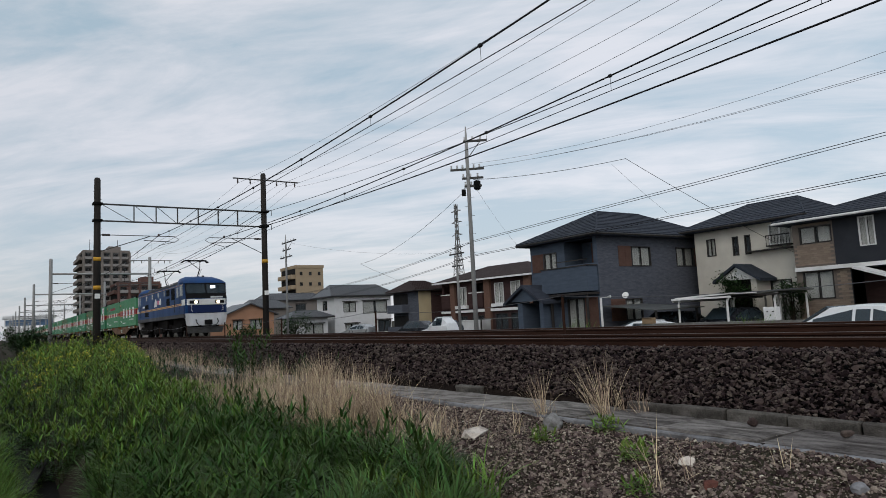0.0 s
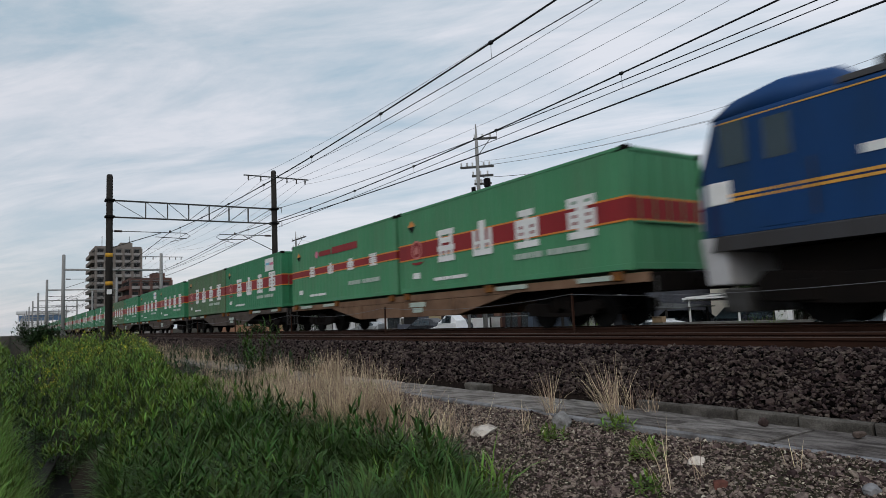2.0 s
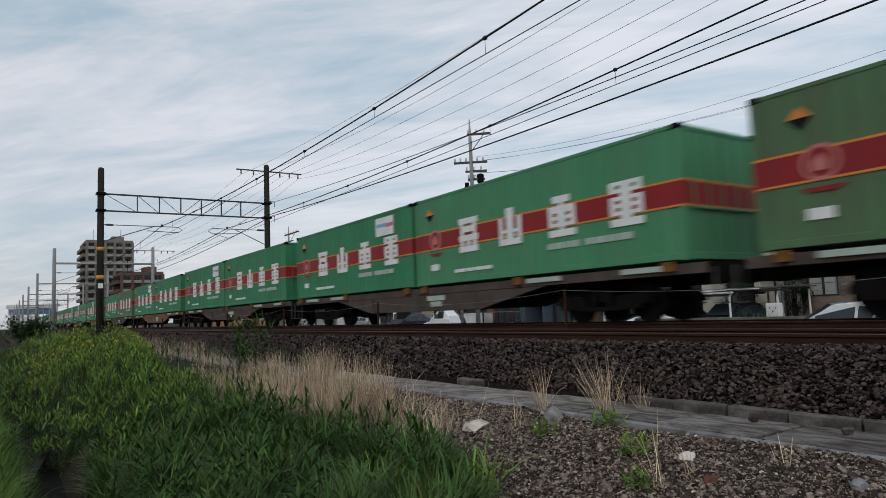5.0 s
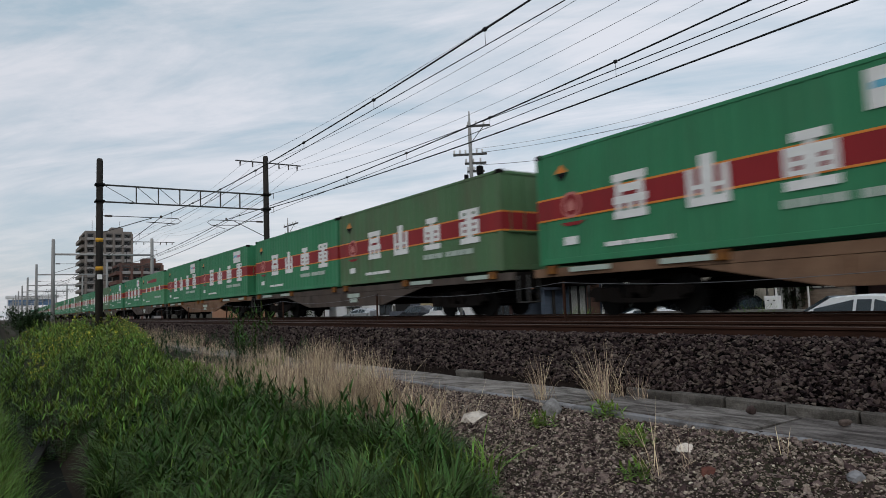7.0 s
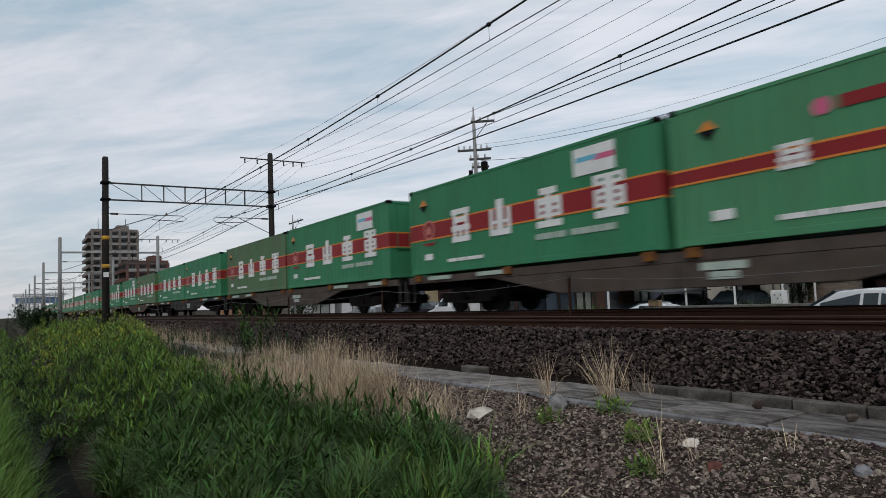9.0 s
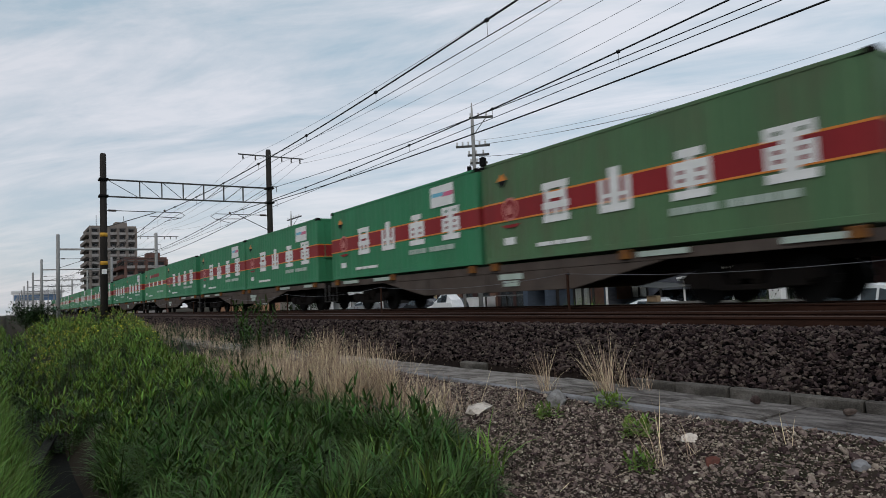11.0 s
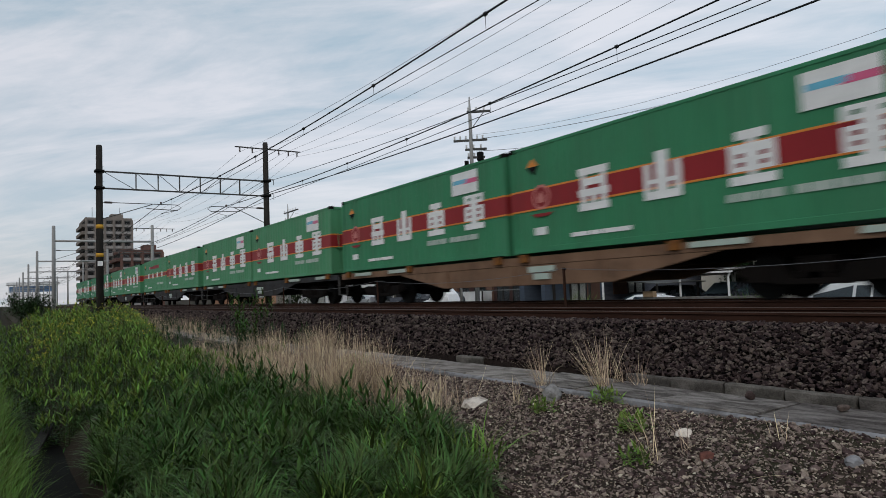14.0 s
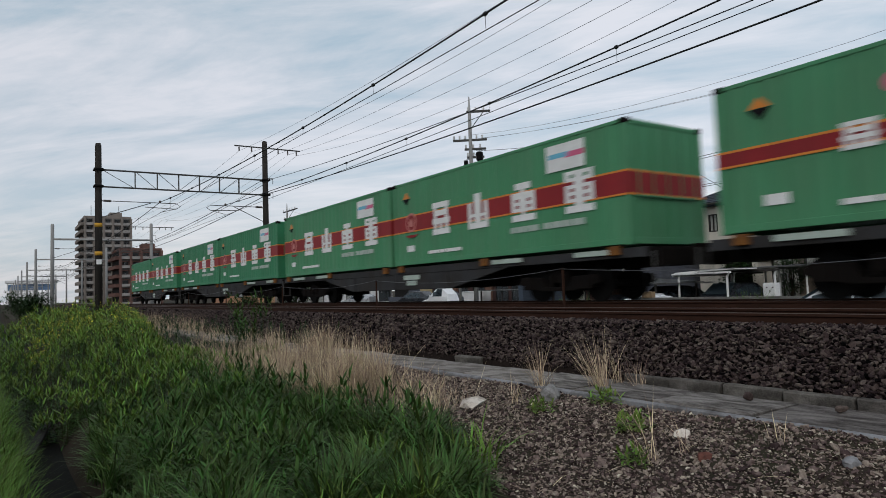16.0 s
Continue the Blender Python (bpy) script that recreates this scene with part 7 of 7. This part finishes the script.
def make_dry_grass():
    sets = []
    def tuft_set(n, count, x0, x1, y0, y1, keep, hl, hh, spread=0.07):
        t = scatter(n, x0, x1, y0, y1, keep)
        b = np.repeat(t, count, axis=0) + rng.normal(0, spread, (len(t) * count, 3)) * np.array([1, 1, 0.05])
        m = len(b)
        sets.append(blades(b, rng.uniform(0, 6.28, m), rng.uniform(0.85, 1.55, m), rng.uniform(hl, hh, m), rng.uniform(0.003, 0.0065, m), rng.uniform(-0.1, 0.55, m)))
    inside = lambda x, y: wob(x, y, 0.9, 5) > -0.22
    tuft_set(760, 20, -11.4, -6.5, 2.9, 4.85, lambda x, y: wob(x, y, 1.9, 5) > 0.02 and y > 2.9 + 0.42 * max(0.0, x + 7.4) and y < 4.7 - 0.2 * (x + 10.3) and x > -10.9 + 0.5 * wob(y, x, 2.0), 0.35, 0.9, 0.07)
    tuft_set(140, 20, -13.6, -11.2, 3.0, 4.7, lambda x, y: wob(x, y, 1.9, 5) > 0.05, 0.3, 0.75, 0.07)
    tuft_set(300, 16, -27, -12.5, 3.2, 5.6, lambda x, y: wob(x, y, 1.1, 5) > 0.05, 0.22, 0.58)
    tuft_set(110, 18, -36, -22, 4.4, 5.8, inside, 0.4, 0.8)
    tuft_set(60, 8, -7.2, -5.7, 3.4, 4.2, lambda x, y: True, 0.2, 0.5)
    for x, y, n, h in ((-5.5, 5.0, 80, 0.62), (-4.95, 5.34, 110, 0.72), (-5.0, 5.7, 26, 0.5), (-3.15, 3.86, 14, 0.62), (-3.05, 4.1, 8, 0.5), (-5.25, 4.4, 16, 0.36), (-2.6, 4.6, 10, 0.3), (-4.75, 5.7, 30, 0.5)):
        b = np.array([[x, y, ground_z(x, y)]]) + rng.normal(0, 0.04, (n, 3)) * np.array([1, 1, 0.1])
        sets.append(blades(b, rng.normal(3.4, 1.0, n), rng.uniform(0.75, 1.45, n), rng.uniform(0.45, 1.1, n) * h, rng.uniform(0.003, 0.006, n), rng.uniform(-0.05, 0.25, n)))
    stuff("dry_grass", blade_mesh("dry_grass", sets, M["dry"]), "tall dry straw-coloured grass stalks", "dry grass")
    # bent dead stalks over the gravel
    b = scatter(420, -8.5, -0.9, 3.0, 4.9, lambda x, y: wob(x, y, 1.6, 3) > -0.05)
    n = len(b)
    stuff("dead_stalks", blade_mesh("dead_stalks", [blades(b, rng.uniform(0, 6.28, n), rng.uniform(0.02, 0.32, n), rng.uniform(0.08, 0.4, n), rng.uniform(0.003, 0.006, n), rng.uniform(0.05, 0.3, n))], M["dry"]), "fallen dead stalks on the gravel", "dry grass")


def weed_sets(plants, height, leaves, lo, hi, wide):
    """Stems with leaves all the way up; returns stem, leaf, tip and flower-head blades."""
    n = len(plants)
    stems = blades(plants, rng.uniform(0, 6.28, n), rng.uniform(1.38, 1.57, n), height, np.full(n, 0.01), rng.uniform(0, 0.05, n))
    t = np.tile((np.arange(leaves) + 0.8) / leaves, n)
    h = np.repeat(height, leaves)
    base = np.repeat(plants, leaves, axis=0) + np.stack([np.zeros(n * leaves), np.zeros(n * leaves), t * h * 0.98], 1)
    head = np.tile(np.arange(leaves) * 2.4, n) + np.repeat(rng.uniform(0, 6.28, n), leaves)
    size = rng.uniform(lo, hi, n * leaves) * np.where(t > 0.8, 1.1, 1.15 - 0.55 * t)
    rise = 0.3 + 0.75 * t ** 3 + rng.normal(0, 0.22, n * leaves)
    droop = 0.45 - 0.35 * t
    # leaves above 0.82 of the stem form the separate top set
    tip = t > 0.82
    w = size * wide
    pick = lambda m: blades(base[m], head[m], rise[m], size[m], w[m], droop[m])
    return stems, pick(~tip), pick(tip), plants + np.stack([np.zeros(n), np.zeros(n), height], 1)


def make_weeds():
    def top_height(x, y):
        h = 0.86 + 0.5 * wob(x, y, 0.8, 3) + 0.95 * wob(x, y, 1.9, 6)
        if x > -11.0:
            h *= 0.66
        elif x > -18 and y > 3.0:
            h *= 0.72
        if y < 1.5:
            h *= 0.8
        drop = float(np.interp(y / -x, (0.14, 0.20, 0.30), (0.0, 0.066, 0.089)))   # lower towards the dry grass
        return min(max(0.2, h), 1.37 + drop * x)
    stems, leaves, tips, heads = [], [], [], []
    zones = [(2300, -19, -8.4, 1.0, 4.4, 36, 0.07, 0.15, lambda x, y: not (x > -12.2 and y > 2.85)), (2200, -30, -18, -1.6, 5.2, 24, 0.10, 0.18, lambda x, y: y < 4.2 or x < -20), (1700, -62, -30, -2.5, 5.3, 18, 0.18, 0.3, lambda x, y: True), (420, -18, -12.0, -1.6, 1.0, 30, 0.09, 0.18, lambda x, y: wob(x, y, 1.3, 9) > -0.3)]
    for n, x0, x1, y0, y1, k, lo, hi, keep in zones:
        # plants stand in clumps of their own height, with dark gaps between
        c = scatter(n // 8, x0, x1, y0, y1, lambda x, y: keep(x, y) and top_height(x, y) > 0.22)
        tall = np.repeat(rng.uniform(0.5, 1.16, len(c)), 8)
        wide_ = 0.13 if x1 > -18 else 0.2
        p = np.repeat(c, 8, axis=0) + rng.normal(0, wide_, (len(c) * 8, 3)) * np.array([1, 1, 0])
        p[:, 2] = [ground_z(a, b) for a, b, _ in p]
        edge, _, mound = mounds(p, x0 - 1, x1 + 1, y0 - 1, y1 + 1, 0.85 if x1 > -18 else 1.3, 8)
        inner = edge < 0.88
        p, edge, mound, tall = p[inner], edge[inner], mound[inner], tall[inner]
        h = np.array([top_height(a, b) for a, b, _ in p]) * (0.45 + 0.55 * tall) * (1.18 - 0.7 * edge ** 1.5) * (0.5 + 0.5 * mound) * rng.uniform(0.82, 1.06, len(p))
        s, l, t, hd = weed_sets(p, h, k, lo, hi, 0.16)
        stems.append(s), leaves.append(l), tips.append(t), heads.append(hd)
    stuff("weed_stems", blade_mesh("weed_stems", stems, M["stem"]), "upright stems of tall weeds", "weeds")
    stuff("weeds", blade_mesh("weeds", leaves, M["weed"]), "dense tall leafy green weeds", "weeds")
    stuff("weed_tops", blade_mesh("weed_tops", tips, M["weed_tip"]), "lighter yellow-green tops of the weeds", "weeds")
    # short dark weeds between the dry grass
    p = scatter(420, -27, -11.5, 3.0, 5.55, lambda x, y: wob(x, y, 1.1, 5) < 0.12)
    s, l, t, hd = weed_sets(p, rng.uniform(0.22, 0.6, len(p)), 22, 0.07, 0.14, 0.17)
    stuff("dark_weeds", blade_mesh("dark_weeds", [l, t], M["bush"]), "short dark weeds between the dry grass", "weeds")
    # yellow blossom on the farther weeds
    hd = np.concatenate(heads)
    hd = hd[(hd[:, 0] < -19.5) & (hd[:, 1] > 0.8)]
    hd = hd[rng.uniform(0, 1, len(hd)) < np.where(hd[:, 0] < -21, 0.6, 0.3)]
    b = np.repeat(hd, 9, axis=0) + rng.normal(0, 0.05, (len(hd) * 9, 3))
    n = len(b)
    stuff("blossom", blade_mesh("blossom", [blades(b, rng.uniform(0, 6.28, n), rng.uniform(-0.3, 1.2, n), rng.uniform(0.025, 0.055, n), rng.uniform(0.015, 0.035, n), rng.uniform(0, 0.6, n))], M["flower"]), "small yellow blossoms on the weeds", "flowers")
    # low broad-leaved plants among the grass and on the gravel
    p = scatter(700, -10.5, -4.2, 1.1, 3.1, lambda x, y: wob(x, y, 1.4, 2) > 0.0)
    s, l, t, hd = weed_sets(p, rng.uniform(0.3, 0.6, len(p)), 22, 0.08, 0.16, 0.17)
    stuff("leafy_plants", blade_mesh("leafy_plants", [l, t], M["weed"]), "low mid-green leafy plants in the grass", "weeds")
    for x, y, h, k in ((-3.74, 4.37, 0.15, 22), (-4.84, 4.35, 0.10, 16), (-4.52, 4.92, 0.13, 22), (-3.3, 3.8, 0.1, 12), (-8.9, 4.36, 0.3, 60)):
        b = np.array([[x, y, ground_z(x, y)]]) + rng.normal(0, 0.05 + h * 0.2, (k, 3)) * np.array([1, 1, 0])
        s, l, t, hd = weed_sets(b, rng.uniform(0.5, 1.0, k) * h, 10, 0.04, 0.08, 0.28)
        tagged(new("seedling", blade_mesh("seedling", [l, t], M["weed_tip"])), "small light green plant growing in gravel", "plant", "seedlings")


def make_shrub(name, label, at, radius, height, count, mat, leaf=0.12, kind="shrub"):
    """Trunk with limbs and a crown of many single leaves gathered in uneven clumps."""
    sh = thing(name, label, kind, at)
    r = random.Random(int(abs(at[0]) * 100))
    g = Geo().tube([(0, 0, -0.2), (0.03, 0, height * 0.45), (0.0, 0.05, height * 0.8)], [0.06 * radius + 0.02, 0.04 * radius + 0.015, 0.01], 7)
    clumps = []
    for k in range(16):
        a, u = r.uniform(0, 6.28), r.uniform(0.25, 1.0)
        c = Vector((math.cos(a) * radius * r.uniform(0.25, 0.85), math.sin(a) * radius * r.uniform(0.25, 0.85), height * (0.25 + 0.7 * u) - 0.25 * radius * r.random()))
        clumps.append(c)
        g.tube([(0, 0, c.z * 0.5), c * 0.6 + Vector((0, 0, c.z * 0.15)), c], [0.025 * radius + 0.006, 0.014 * radius + 0.004, 0.004], 5)
    part("trunk", g, M["bark"], sh)
    b = np.concatenate([np.array(c) + rng.normal(0, radius * 0.24, (count // 16, 3)) for c in clumps])
    n = len(b)
    part("crown", blade_mesh("crown", [blades(b, rng.uniform(0, 6.28, n), rng.uniform(-0.5, 1.0, n), rng.uniform(0.6, 1.2, n) * leaf, rng.uniform(0.35, 0.5, n) * leaf, rng.uniform(0, 0.5, n))], mat), mat, sh)
    return sh


make_grass()
make_dry_grass()
make_weeds()
# two taller plants standing at the foot of the ballast
for x, y, h in ((-14.6, 4.45, 1.3), (-13.5, 4.5, 1.35), (-14.0, 4.2, 1.0), (-13.0, 4.05, 0.8)):
    b = np.array([[x, y, ground_z(x, y)]]) + rng.normal(0, 0.11, (11, 3)) * np.array([1, 1, 0])
    s, l, t, hd = weed_sets(b, rng.uniform(0.6, 1.0, 11) * h, 34, 0.08, 0.14, 0.24)
    pl = thing("tall_weed", "tall dark leafy weed at the foot of the ballast", "plant", group="tall weeds")
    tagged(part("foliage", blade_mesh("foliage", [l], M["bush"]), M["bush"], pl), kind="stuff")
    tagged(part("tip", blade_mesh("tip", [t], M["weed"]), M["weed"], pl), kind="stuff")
    tagged(part("stalk", blade_mesh("stalk", [s], M["stem"]), M["stem"], pl), kind="stuff")
make_shrub("shrub", "dark round shrub beside the far line", (-68.0, 2.6, -1.0), 1.3, 2.3, 2600, M["bush"], 0.22)
make_shrub("shrub", "dark shrub beside the far line", (-80.0, 1.8, -1.0), 1.6, 2.4, 2400, M["bush"], 0.26)
make_shrub("garden_tree", "dark evergreen garden tree before the cream house", (-19.3, 31.0, YARD), 0.9, 3.3, 2400, M["bush"], 0.16, "tree")
make_shrub("garden_tree", "leafy garden tree beside the cream house", (-16.6, 31.2, YARD), 0.7, 2.6, 1500, M["bush"], 0.15, "tree")
make_shrub("garden_tree", "dark garden tree among the far houses", (-62.0, 24.3, YARD), 1.6, 2.6, 1800, M["bush"], 0.25, "tree")
make_shrub("garden_tree", "dark garden tree before the pinkish house", (-84.0, 26.5, YARD), 1.2, 2.0, 1300, M["bush"], 0.25, "tree")
for x in (-22.6, -21.5, -13.1, -12.6):
    b = np.array([[x, 22.6 if x < -15 else 21.8, YARD]]) + rng.normal(0, 0.12, (60, 3)) * np.array([1, 1, 0])
    cl = thing("yard_grass", "pale green ornamental grass clump by the yard wall", "grass", group="yard grass clumps")
    part("blades", blade_mesh("blades", [blades(b, rng.uniform(0, 6.28, 60), rng.uniform(0.9, 1.5, 60), rng.uniform(0.9, 1.7, 60), rng.uniform(0.015, 0.03, 60), rng.uniform(0.1, 0.4, 60))], M["grass_light"]), M["grass_light"], cl)

# a board lying in the ditch, over dark water
water = part("water", Geo().add([(-60, 0.1, -1.80), (-2.5, 0.1, -1.80), (-2.5, 0.8, -1.80), (-60, 0.8, -1.80)], [(0, 1, 2, 3)]), material("black_ditch_mud", (0.008, 0.008, 0.007), (0.014, 0.013, 0.011), 0.8, bump=0.4))
tagged(water, "black wet mud in the ditch bottom", "water", kind="structure")
db = thing("board", "dark wet board lying across the ditch", "board", (-11.6, 0.5, -1.60), -8)
part("plank", Geo().box(-1.3, 1.3, -0.07, 0.07, -0.03, 0.03), material("wet_wood", (0.018, 0.016, 0.014), rough=0.7), db, bevel=0.008)


# ------------------------------------------------------------------ what moves
def motions():
    rows = [(t, SPEED * (t - 3.5) + lag) for t, lag in LAG]
    for ob, x, z in TRAIN:
        walk(ob, [(t, pose(x + d, FAR, z)) for t, d in rows])


motions()
